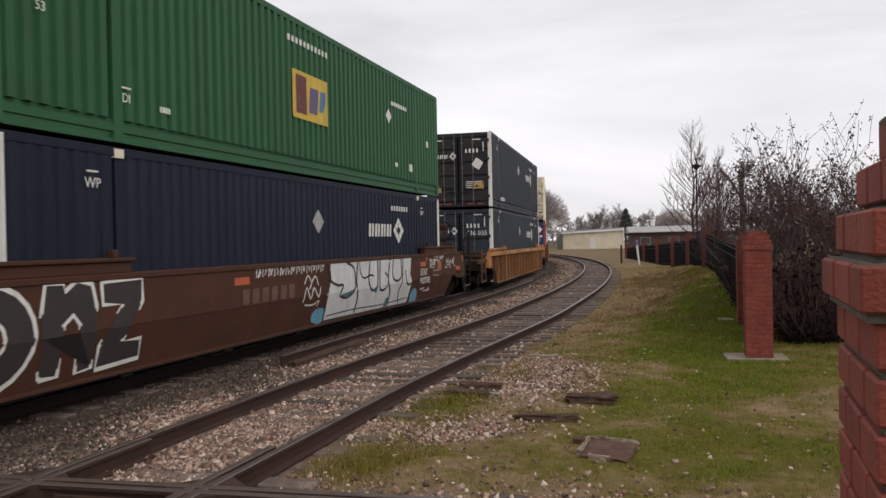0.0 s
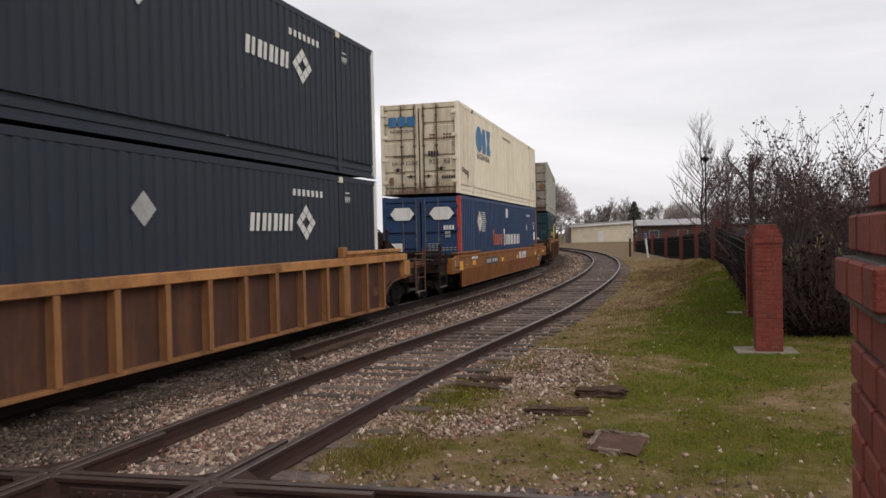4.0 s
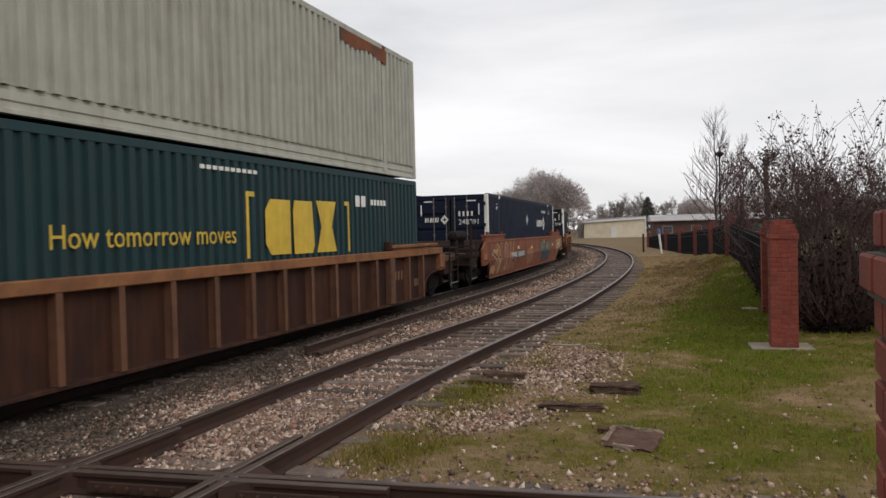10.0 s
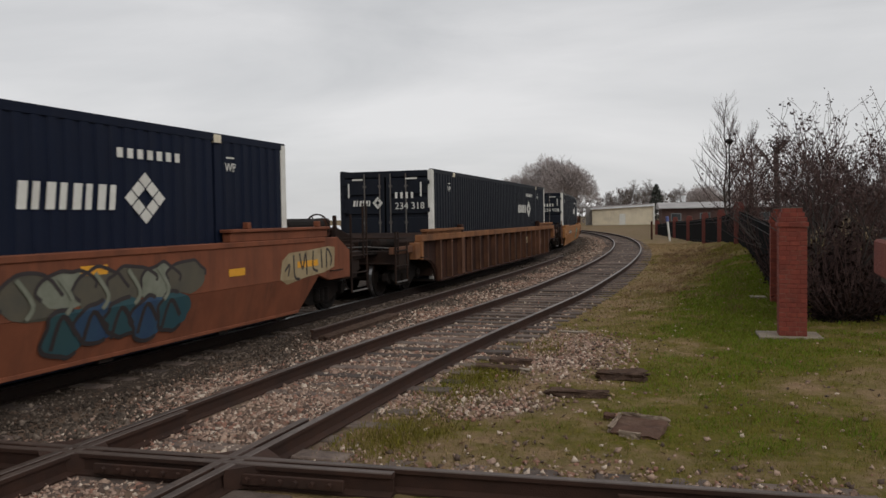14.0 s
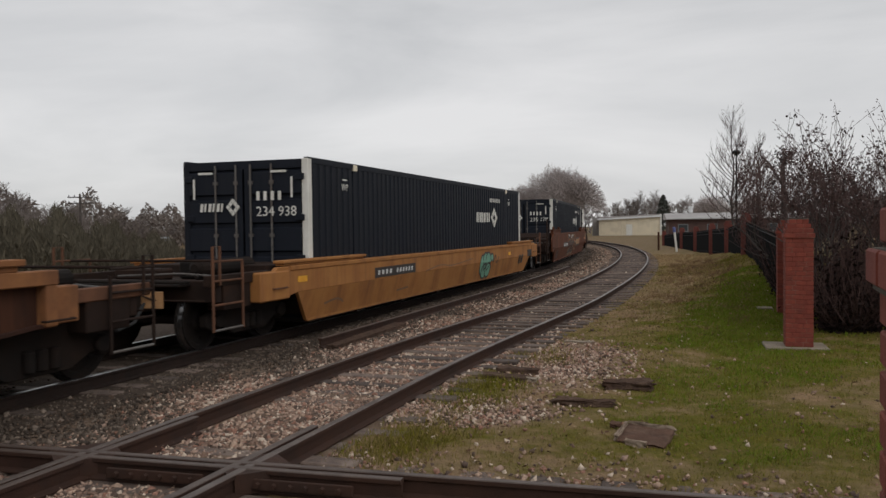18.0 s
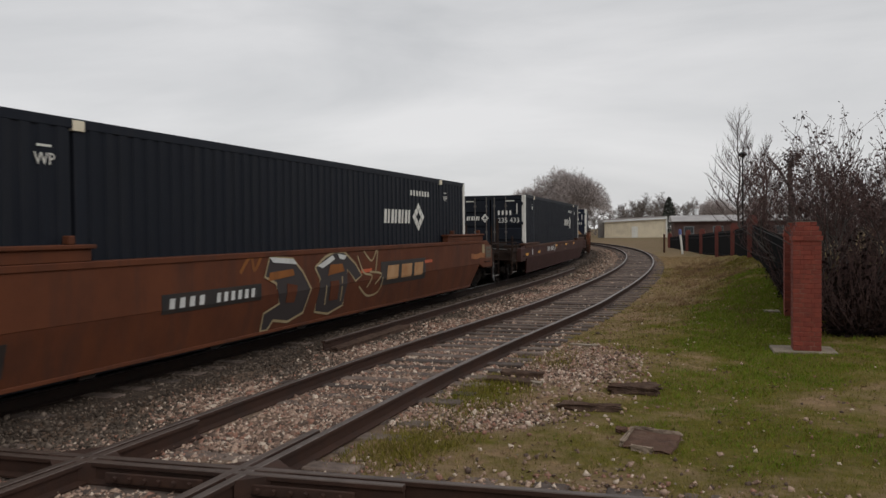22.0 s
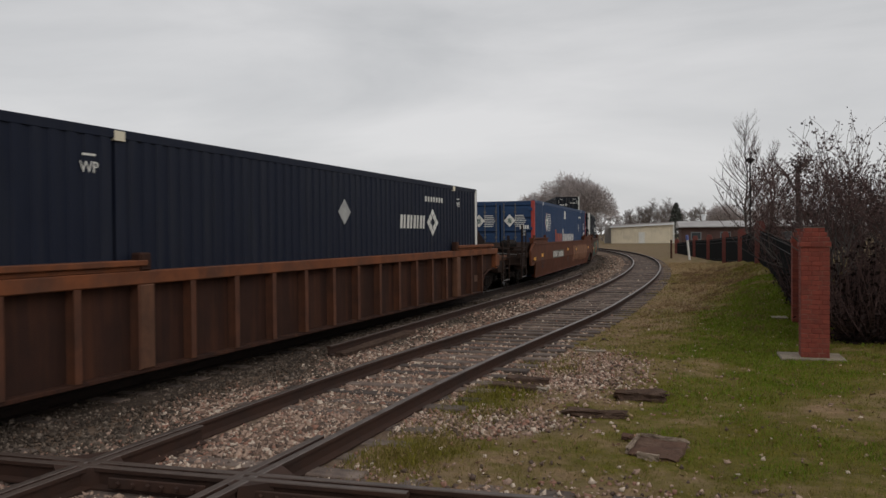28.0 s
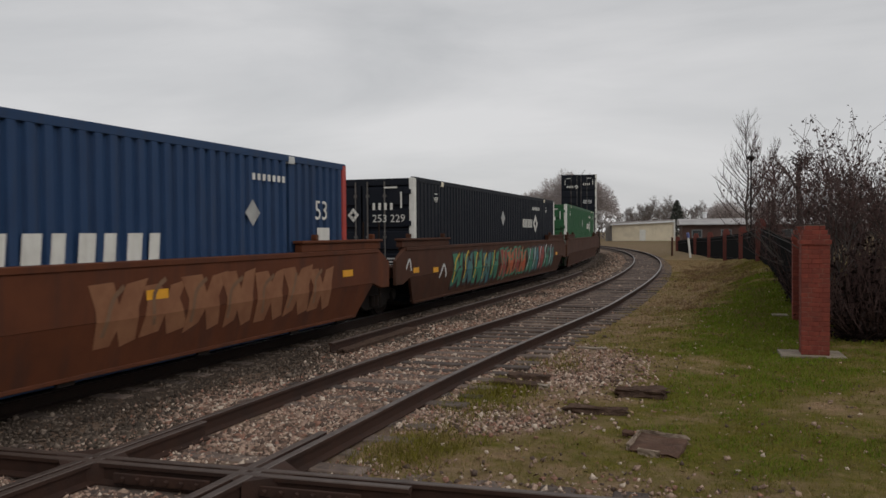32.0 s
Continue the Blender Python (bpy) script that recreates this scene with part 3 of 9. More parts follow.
    k = maths("MULTIPLY", ramp(maths("ADD", no.outputs["Fac"], maths("MULTIPLY", low, 0.16)), 0.40, 0.66, amount), where)
    mx = n.new("ShaderNodeMix")
    mx.data_type = "RGBA"
    l.new(k, mx.inputs["Factor"])
    l.new(old, mx.inputs["A"])
    mx.inputs["B"].default_value = (*colour, 1)
    l.new(mx.outputs["Result"], b.inputs["Base Color"])


rust_doors(MAT["rustydoor"], (0.105, 0.046, 0.024), 0.9, 3.15)
rust_doors(MAT["greydoor"], (0.060, 0.028, 0.017), 0.95, 3.25)


def ground_material():
    """Soil with thin winter grass: greener away from the rails, bare and tan in patches."""
    m = bpy.data.materials.new("winter_ground")
    m.use_nodes = True
    n, l = m.node_tree.nodes, m.node_tree.links
    b = n["Principled BSDF"]
    g = n.new("ShaderNodeNewGeometry")
    sep = n.new("ShaderNodeSeparateXYZ")
    l.new(g.outputs["Position"], sep.inputs[0])

    def noise_of(scale, detail=8, rough=0.65):
        t = n.new("ShaderNodeTexNoise")
        t.inputs["Scale"].default_value, t.inputs["Detail"].default_value, t.inputs["Roughness"].default_value = scale, detail, rough
        l.new(g.outputs["Position"], t.inputs["Vector"])
        return t.outputs["Fac"]

    def span(v, a, b_, c=0.0, d=1.0):
        r = n.new("ShaderNodeMapRange")
        for k, x in zip(("From Min", "From Max", "To Min", "To Max"), (a, b_, c, d)):
            r.inputs[k].default_value = x
        l.new(v, r.inputs["Value"])
        return r.outputs["Result"]

    def blend(f, a, c):
        x = n.new("ShaderNodeMix")
        x.data_type = "RGBA"
        l.new(f, x.inputs["Factor"])
        for key, v in (("A", a), ("B", c)):
            if isinstance(v, tuple):
                x.inputs[key].default_value = (*v, 1)
            else:
                l.new(v, x.inputs[key])
        return x.outputs["Result"]

    def math_of(op, a, c):
        x = n.new("ShaderNodeMath")
        x.operation = op
        for i, v in enumerate((a, c)):
            if isinstance(v, (int, float)):
                x.inputs[i].default_value = v
            else:
                l.new(v, x.inputs[i])
        return x.outputs[0]

    def held(name):
        a = n.new("ShaderNodeAttribute")
        a.attribute_name = name
        return a.outputs["Fac"]

    soil = blend(span(noise_of(11.0), 0.35, 0.68), (0.215, 0.142, 0.080), (0.345, 0.232, 0.132))
    soil = blend(span(noise_of(1.4, 5), 0.45, 0.62, 0.0, 0.55), soil, (0.150, 0.125, 0.045))
    stones = blend(span(noise_of(26.0, 4), 0.38, 0.62), (0.150, 0.103, 0.073), (0.36, 0.27, 0.20))
    soil = blend(held("stony"), soil, stones)
    turf_ = blend(span(noise_of(16.0), 0.32, 0.68), (0.090, 0.092, 0.010), (0.165, 0.134, 0.026))
    turf_ = blend(span(noise_of(3.1, 9, 0.7), 0.46, 0.66, 0.0, 0.6), turf_, (0.140, 0.098, 0.046))
    f = math_of("ADD", held("cover"), span(noise_of(2.6), 0.3, 0.7, -0.35, 0.35))
    f = span(math_of("ADD", f, span(noise_of(0.9, 6), 0.35, 0.65, -0.18, 0.18)), 0.22, 0.72)
    clamp = n.new("ShaderNodeClamp")
    l.new(f, clamp.inputs[0])
    col = blend(clamp.outputs[0], soil, turf_)
    col = blend(span(sep.outputs[1], 48.0, 72.0, 0.0, 0.75), col, (0.165, 0.118, 0.074))
    l.new(col, b.inputs["Base Color"])
    b.inputs["Roughness"].default_value = 0.95
    b.inputs["Specular IOR Level"].default_value = 0.1
    bp = n.new("ShaderNodeBump")
    bp.inputs["Strength"].default_value, bp.inputs["Distance"].default_value = 0.9, 0.05
    l.new(noise_of(28.0), bp.inputs["Height"])
    l.new(bp.outputs["Normal"], b.inputs["Normal"])
    return m


MAT["ground"] = ground_material()


def mixed_material(name, colours, rough=0.9, spread=0.30):
    """Loose pieces, each of one of several colours, with a grain of its own."""
    m = bpy.data.materials.new(name)
    m.use_nodes = True
    n, l = m.node_tree.nodes, m.node_tree.links
    b = n["Principled BSDF"]
    g = n.new("ShaderNodeNewGeometry")
    pick = n.new("ShaderNodeValToRGB")
    pick.color_ramp.interpolation = "CONSTANT"
    while len(pick.color_ramp.elements) < len(colours):
        pick.color_ramp.elements.new(0.5)
    at = 0.0
    for e, (share, c) in zip(pick.color_ramp.elements, colours):
        e.position, e.color = at, (*c, 1)
        at += share
    l.new(g.outputs["Random Per Island"], pick.inputs["Fac"])
    t = n.new("ShaderNodeTexNoise")
    t.inputs["Scale"].default_value, t.inputs["Detail"].default_value = 45.0, 5
    l.new(g.outputs["Position"], t.inputs["Vector"])
    r = n.new("ShaderNodeMapRange")
    r.inputs["From Min"].default_value, r.inputs["From Max"].default_value = 0.3, 0.7
    r.inputs["To Min"].default_value, r.inputs["To Max"].default_value = 1 - spread, 1 + spread
    l.new(t.outputs["Fac"], r.inputs["Value"])
    hs = n.new("ShaderNodeHueSaturation")
    l.new(r.outputs["Result"], hs.inputs["Value"])
    l.new(pick.outputs["Color"], hs.inputs["Color"])
    l.new(hs.outputs["Color"], b.inputs["Base Color"])
    b.inputs["Roughness"].default_value, b.inputs["Specular IOR Level"].default_value = rough, 0.15
    return m


MAT["stone"] = mixed_material("ballast_stone", [(0.22, (0.205, 0.135, 0.102)), (0.20, (0.40, 0.285, 0.215)), (0.12, (0.54, 0.440, 0.352)), (0.14, (0.29, 0.158, 0.115)), (0.18, (0.105, 0.074, 0.059)), (0.14, (0.33, 0.230, 0.178))])
# dirt, plus the train's shade put into the stone colours
MAT["darkstone"] = mixed_material("dirty_shaded_stone", [(0.40, (0.058, 0.045, 0.036)), (0.30, (0.105, 0.082, 0.064)), (0.16, (0.175, 0.138, 0.110)), (0.14, (0.100, 0.068, 0.050))])
MAT["litter"] = mixed_material("dead_leaf_litter", [(0.40, (0.105, 0.058, 0.034)), (0.30, (0.19, 0.115, 0.065)), (0.20, (0.065, 0.042, 0.028)), (0.10, (0.33, 0.23, 0.14))])


# ---- mesh helpers ----
class Shape:
    """Collects vertices and faces of one mesh."""

    def __init__(self):
        self.v, self.f, self.k = [], [], []

    def add(self, verts, faces, slot=0):
        o = len(self.v)
        self.v += [tuple(p) for p in verts]
        self.f += [tuple(i + o for i in q) for q in faces]
        self.k += [slot] * len(faces)
        return self

    def box(self, x0, x1, y0, y1, z0, z1, slot=0):
        x0, x1, y0, y1, z0, z1 = min(x0, x1), max(x0, x1), min(y0, y1), max(y0, y1), min(z0, z1), max(z0, z1)
        v = [(x, y, z) for z in (z0, z1) for y in (y0, y1) for x in (x0, x1)]
        return self.add(v, [(0, 2, 3, 1), (4, 5, 7, 6), (0, 1, 5, 4), (2, 6, 7, 3), (0, 4, 6, 2), (1, 3, 7, 5)], slot)

    def prism(self, outline, x0, x1, slot=0):
        """Outline in (y, z), anticlockwise seen from +x, made thick from x0 to x1."""
        n = len(outline)
        v = [(x0, y, z) for y, z in outline] + [(x1, y, z) for y, z in outline]
        f = [tuple(range(n))[::-1], tuple(range(n, 2 * n))]
        f += [(i, (i + 1) % n, n + (i + 1) % n, n + i) for i in range(n)]
        return self.add(v, f, slot)

    def tube(self, points, radii, sides=6, slot=0, caps=True):
        """A tube along points, with a radius at each."""
        pts = [Vector(p) for p in points]
        v, f = [], []
        for i, p in enumerate(pts):
            d = (pts[min(i + 1, len(pts) - 1)] - pts[max(i - 1, 0)]).normalized()
            a = d.cross(Vector((0, 0, 1)) if abs(d.z) < 0.9 else Vector((1, 0, 0))).normalized()
            b = d.cross(a)
            for k in range(sides):
                t = 2 * math.pi * k / sides
                v.append(p + (a * math.cos(t) + b * math.sin(t)) * radii[i])
        for i in range(len(pts) - 1):
            for k in range(sides):
                q = (k + 1) % sides
                f.append((i * sides + k, (i + 1) * sides + k, (i + 1) * sides + q, i * sides + q))
        if caps:
            f.append(tuple(range(sides)))
            f.append(tuple((len(pts) - 1) * sides + k for k in range(sides))[::-1])
        return self.add(v, f, slot)

    def lathe(self, profile, sides=20, axis="x", slot=0, caps=True):
        """Profile of (along, radius), turned about the axis; closed at its ends."""
        v, f = [], []
        for a, r in profile:
            for k in range(sides):
                t = 2 * math.pi * k / sides
                c, s = r * math.cos(t), r * math.sin(t)
                v.append({"x": (a, c, s), "y": (s, a, c), "z": (c, s, a)}[axis])
        m = len(profile)
        for i in range(m - 1):
            for k in range(sides):
                q = (k + 1) % sides
                f.append((i * sides + k, i * sides + q, (i + 1) * sides + q, (i + 1) * sides + k))
        if caps:
            f.append(tuple(range(sides))[::-1])
            f.append(tuple((m - 1) * sides + k for k in range(sides)))
        return self.add(v, f, slot)

    def mesh(self, name, bevel=0.0, smooth=False):
        me = bpy.data.meshes.new(name)
        me.from_pydata(self.v, [], self.f)
        if any(self.k):
            me.polygons.foreach_set("material_index", self.k)
        if bevel:
            bm = bmesh.new()
            bm.from_mesh(me)
            bmesh.ops.recalc_face_normals(bm, faces=bm.faces)
            edges = [e for e in bm.edges if len(e.link_faces) == 2 and e.calc_face_angle() > 0.6]
            bmesh.ops.bevel(bm, geom=edges, offset=bevel, segments=1, affect="EDGES", clamp_overlap=True)
            bm.to_mesh(me)
            bm.free()
        else:
            bm = bmesh.new()
            bm.from_mesh(me)
            bmesh.ops.recalc_face_normals(bm, faces=bm.faces)
            bm.to_mesh(me)
            bm.free()
        if smooth:
            me.polygons.foreach_set("use_smooth", [True] * len(me.polygons))
        me.update()
        return me


def dress(ob, *mats):
    """Gives the object its own materials, whatever other objects share its mesh."""
    me = ob.data
    while len(me.materials) < len(mats):
        me.materials.append(None)
    for i, m in enumerate(mats):
        ob.material_slots[i].link = "OBJECT"
        ob.material_slots[i].material = MAT[m] if isinstance(m, str) else m
    return ob


def part(name, me, mats, parent, label="", at=None):
    """One mesh object under a thing or a part."""
    if isinstance(me, Shape):
        me = me.mesh(name)
    ob = new(name, me)
    dress(ob, *(mats if isinstance(mats, (list, tuple)) else (mats,)))
    ob.parent = parent
    if at is not None:
        ob.matrix_basis = at if isinstance(at, Matrix) else Matrix.Translation(at)
    if label:
        ob["label"] = label
    return ob


def thing(name, label, category, group="", kind="", at=None):
    ob = new(name)
    ob.empty_display_size = 0.3
    if at is not None:
        ob.matrix_basis = at
    return tagged(ob, label, category, group, kind)


def solo(name, me, mats, label, category, group="", kind="", at=None):
    ob = part(name, me, mats, None, "", at)
    return tagged(ob, label, category, group, kind)


KEPT = {}


def kept(key, make):
    """A mesh built once and shared."""
    if key not in KEPT:
        KEPT[key] = make()
    return KEPT[key]


def raw_mesh(name, verts, faces):
    """A large mesh straight from arrays."""
    me = bpy.data.meshes.new(name)
    verts, faces = np.asarray(verts, np.float32), np.asarray(faces, np.int32)
    me.vertices.add(len(verts))
    me.vertices.foreach_set("co", verts.ravel())
    k = faces.shape[1]
    me.loops.add(faces.size)
    me.loops.foreach_set("vertex_index", faces.ravel())
    me.polygons.add(len(faces))
    me.polygons.foreach_set("loop_start", np.arange(0, faces.size, k, dtype=np.int32))
    me.update(calc_edges=True)
    return me


# ---- the line of the rails ----
MAIN_X, BEND_Y, BEND_R = -8.16, 24.0, 243.0


def along(s, off=0.0):
    """Place and heading (radians to the left) on the main track at distance s, off metres to its right."""
    if s <= BEND_Y:
        return MAIN_X + off, s, 0.0
    a = (s - BEND_Y) / BEND_R
    return MAIN_X - BEND_R + (BEND_R + off) * math.cos(a), BEND_Y + (BEND_R + off) * math.sin(a), a


def siding_off(s):
    k = min(1, max(0, (s - 8.5) / 12.5))
    return 4.02 + 0.50 * k * k * (3 - 2 * k)


def rail_section(z=0.0):
    """Half-way real rail: foot, web and head in (across, up), top at z."""
    w = [(-0.07, -0.17), (0.07, -0.17), (0.07, -0.155), (0.012, -0.135), (0.012, -0.045), (0.036, -0.035), (0.036, -0.006), (0.028, 0.0),
         (-0.028, 0.0), (-0.036, -0.006), (-0.036, -0.035), (-0.012, -0.045), (-0.012, -0.135), (-0.07, -0.155)]
    return [(a, b + z) for a, b in w]


def rail_mesh(name, points, z=0.0):
    """Sweeps the rail section along (x, y, heading) points; slot 1 is the running surface."""
    sec = rail_section(z)
    n = len(sec)
    s = Shape()
    for x, y, a in points:
        c, d = math.cos(a), math.sin(a)
        s.v += [(x + u * c, y + u * d, w) for u, w in sec]
    for i in range(len(points) - 1):
        for k in range(n):
            q = (k + 1) % n
            s.f.append((i * n + k, i * n + q, (i + 1) * n + q, (i + 1) * n + k))
            s.k.append(1 if k in (6, 7, 8) else 0)
    s.f += [tuple(range(n))[::-1], tuple((len(points) - 1) * n + k for k in range(n))]
    s.k += [0, 0]
    return s.mesh(name)


# ---- ground, ballast and tracks ----
def rise(a, b, x):
    k = np.clip((x - a) / (b - a), 0, 1)
    return k * k * (3 - 2 * k)


def from_rail(x, y):
    """Metres to the right of the siding's right rail, which bends away past the straight."""
    return x - (MAIN_X + 4.02 + 0.50 * rise(8.5, 21.0, y) + 0.7525) + np.maximum(0, y - BEND_Y) ** 2 / (2 * BEND_R)


def wavy(x, y, k, seed):
    """Smooth uneven field in -1..1 with features about 1/k metres across."""
    a, b = 6.283 * k * x, 6.283 * k * y
    return (np.sin(a + 1.3 * np.sin(0.7 * b + seed)) + np.sin(b * 0.9 + seed + 1.1 * np.sin(0.8 * a + 2 * seed)) + np.sin(0.6 * (a + b) + 3 * seed) * 0.7) / 2.7


def gravel(x, y):
    """How thick the stone lies right of the siding, 0 to 1: two heaps and a thinning strip by the rail."""
    def heap(cx, cy, rx, ry, turn=0.0):
        c, d = math.cos(turn), math.sin(turn)
        u, v = (x - cx) * c + (y - cy) * d, (y - cy) * c - (x - cx) * d
        return np.exp(-((u / rx) ** 2 + (v / ry) ** 2) ** 1.5)
    u = from_rail(x, y)
    g = np.maximum(heap(-2.62, 8.15, 0.95, 0.62, 0.25), heap(-2.20, 11.7, 0.90, 1.9, 0.18))
    g = np.maximum(g, 0.55 * np.exp(-(u / 0.34) ** 2) * rise(8.8, 10.0, y) * (1 - 0.75 * rise(14, 20, y)))
    g = np.maximum(g, 0.40 * np.exp(-((y - 6.0) / 0.45) ** 2) * (0.6 + 0.4 * wavy(x, y, 0.5, 3)))
    return np.clip(g * (1 + 0.45 * wavy(x, y, 0.8, 2)), 0, 1)


def turf(x, y):
    """Grass cover right of the siding, 0 to 1: thick by the fence, thin and tan on the bank."""
    x, y = np.asarray(x, float), np.asarray(y, float)
    c = 0.74 + 0.16 * wavy(x, y, 0.35, 5) + 0.20 * wavy(x, y, 1.1, 7)
    c = c - 0.40 * rise(11.5, 16.5, y) * (1 - rise(-1.9, -0.1, x + np.maximum(0, y - BEND_Y) ** 2 / 900 - 0.02 * (y - 14)))
    c = c + 0.40 * np.exp(-((x - 0.30) / 1.2) ** 2 - ((y - 18.0) / 8.0) ** 2)
    for cx, cy, r, k in ((0.95, 9.5, 0.70, 0.42), (2.1, 10.6, 0.75, 0.40), (2.3, 7.1, 0.9, 0.28), (1.1, 6.3, 0.6, 0.22), (-1.95, 9.4, 0.55, 0.45), (-0.5, 12.3, 0.6, 0.25), (-1.2, 23.6, 1.5, 0.25), (-0.6, 29.5, 1.8, 0.3)):
        c = c - k * np.exp(-((x - cx) ** 2 + (0.7 * (y - cy)) ** 2) / r ** 2) * (1 + 0.5 * wavy(x, y, 1.4, 9))
    c = c - 0.30 * (1 - rise(7.0, 9.0, y)) * (1 - rise(-1.7, -0.2, x))
    return np.clip(c - 0.95 * gravel(x, y), 0, 1) * rise(0.02, 0.16, from_rail(x, y))


def ground_z(x, y):
    x, y = np.asarray(x, float), np.asarray(y, float)
    z = -0.34 + 0.165 * rise(0.02, 0.22, from_rail(x, y)) - 0.035 * gravel(x, y) * rise(0.02, 0.22, from_rail(x, y))
    z = z + 0.66 * np.exp(-((np.minimum(x, 1.2) - 1.2) / 1.45) ** 2) * np.exp(-((np.maximum(x, 1.8) - 1.8) / 2.5) ** 2) * rise(13.9, 31, y) * (1 - rise(46, 64, y))
    z = z + 0.035 * np.sin(x * 1.9 + 0.6 * y) * np.sin(y * 0.83 + 1.0) * rise(-2.6, -1, x) * (1 - rise(60, 90, y))
    return z


def build_ground():
    xs = np.r_[-3000, -1200, -500, -250, -140, -90, -60, -40, -28, -20, -14, np.arange(-10, -4.2, 0.4), np.arange(-4.2, 4.6, 0.13), np.arange(4.6, 8.01, 0.3), 10, 13, 17, 24, 35, 55, 90, 150, 300, 700, 1500, 3000]
    ys = np.r_[-3000, -1200, -500, -200, -90, -40, -20, -8, np.arange(-2, 5, 0.35), np.arange(5, 17, 0.14), np.arange(17, 40, 0.3), np.arange(40, 72, 1.0), 78, 88, 100, 120, 150, 190, 250, 400, 800, 1600, 3200]
    X, Y = np.meshgrid(xs, ys)
    Z = ground_z(X, Y)
    near = (X > -2.5) & (X < 6) & (Y > 0) & (Y < 45)
    Z = Z + near * np.random.default_rng(3).normal(0, 0.007, X.shape)
    nx, ny = len(xs), len(ys)
    i = (np.arange(ny - 1)[:, None] * nx + np.arange(nx - 1)[None]).ravel()
    me = raw_mesh("ground", np.c_[X.ravel(), Y.ravel(), Z.ravel()], np.c_[i, i + 1, i + nx + 1, i + nx])
    me.polygons.foreach_set("use_smooth", [True] * len(me.polygons))
    me.attributes.new("cover", "FLOAT", "POINT").data.foreach_set("value", turf(X, Y).ravel().astype(np.float32))
    me.attributes.new("stony", "FLOAT", "POINT").data.foreach_set("value", gravel(X, Y).ravel().astype(np.float32))
    solo("ground", me, "ground", "patchy green and tan winter grass over bare soil", "ground", kind="structure")


build_ground()


def build_bed():
    """The ballast bed under both tracks, one long sloped strip."""
    ss = np.r_[np.arange(-275, -10, 25), np.arange(-10, 24, 0.5), np.arange(24, 90, 2), np.arange(90, 320, 8)]
    rng = np.random.default_rng(5)

    def strip(name, cut, mat, label):
        v = []
        for s in ss:
            for o, z in cut:
                x, y, _ = along(s, o)
                v.append((x, y, z + rng.normal(0, 0.010)))
        n, m = len(cut), len(ss)
        i = (np.arange(m - 1)[:, None] * n + np.arange(n - 1)[None]).ravel()
        solo(name, raw_mesh(name, v, np.c_[i, i + 1, i + n + 1, i + n]), mat, label, "ballast", kind="structure")

    # widened to the left so ground seen beneath the cars looks shaded
    strip("ballast_main", [(-7.5, -0.36), (-3.4, -0.27), (-2.3, -0.20), (-1.4, -0.175), (0.0, -0.18), (1.4, -0.18), (1.75, -0.195), (1.95, -0.22)], "darkbed", "oily crushed stone under the main track, darkened for the train's shade")
    strip("ballast_siding", [(1.6, -0.30), (1.80, -0.199), (2.5, -0.19), (3.3, -0.18), (4.2, -0.178), (5.0, -0.187), (5.6, -0.205), (6.1, -0.36)], "bed", "grey brown crushed stone around the siding")


build_bed()


def track(name, label, off, s0, s1, step, head, tie_span, far_step, foot="rustrail"):
    root = thing(name, label, "railway track", kind="structure")
    cuts = np.r_[np.arange(s0, min(s1, BEND_Y), step), np.arange(max(s0, BEND_Y), s1, step / 2 if step < 4 else 3.0), s1]
    for side in (-0.7525, 0.7525):
        pts = []
        for s in cuts:
            e = 0.05
            x, y, a = along(s, off(s) + side)
            x2, y2, _ = along(s + e, off(s + e) + side)
            pts.append((x, y, math.atan2(-(x2 - x), y2 - y)))
        part("rail", rail_mesh("rail", pts), (foot, head), root, "rail with worn running surface")
    rng = random.Random(4)
    me = kept("tie", lambda: Shape().box(-1.3, 1.3, -0.115, 0.115, -0.16, 0).mesh("tie", bevel=0.012))
    rest = Shape()
    s = s0
    while s < s1:
        x, y, a = along(s, off(s))
        dz = rng.uniform(-0.012, 0.006) - 0.168 + (0.022 * min(1, max(0, (s - 8.5) / 3)) if foot == "rustrail" else 0)
        if tie_span[0] < s < tie_span[1]:
            ob = part("tie", me, "tie", root)
            ob.matrix_basis = pose(x, y, dz, 0, rng.uniform(-0.6, 0.6), math.degrees(a) + rng.uniform(-1.2, 1.2))
            s += 0.53
        else:
            c, d = math.cos(a), math.sin(a)
            q = [(-1.3, -0.115), (1.3, -0.115), (1.3, 0.115), (-1.3, 0.115)]
            v = [(x + u * c - w * d, y + u * d + w * c, z) for z in (dz - 0.1, dz) for u, w in q]
            rest.add(v, [(4, 5, 6, 7), (0, 1, 5, 4), (1, 2, 6, 5), (2, 3, 7, 6), (3, 0, 4, 7)])
            s += far_step
    ob = part("far_ties", rest.mesh("far_ties"), "tie", root)
    ob["kind"] = "stuff"
    return root


track("siding_track", "rusty rails on weathered wooden ties, curving away", siding_off, -12.0, 215.0, 1.0, "sidinghead", (-2, 78), 0.53)
# rail sides here wear the colour darkened for shade under the cars
track("main_track", "polished rails under the passing train, curving away", lambda s: 0.0, -272.0, 312.0, 2.0, "railtop", (5, 45), 0.55, "mainrail")


def crossing_y(x):
    return 5.50 + 0.062 * x


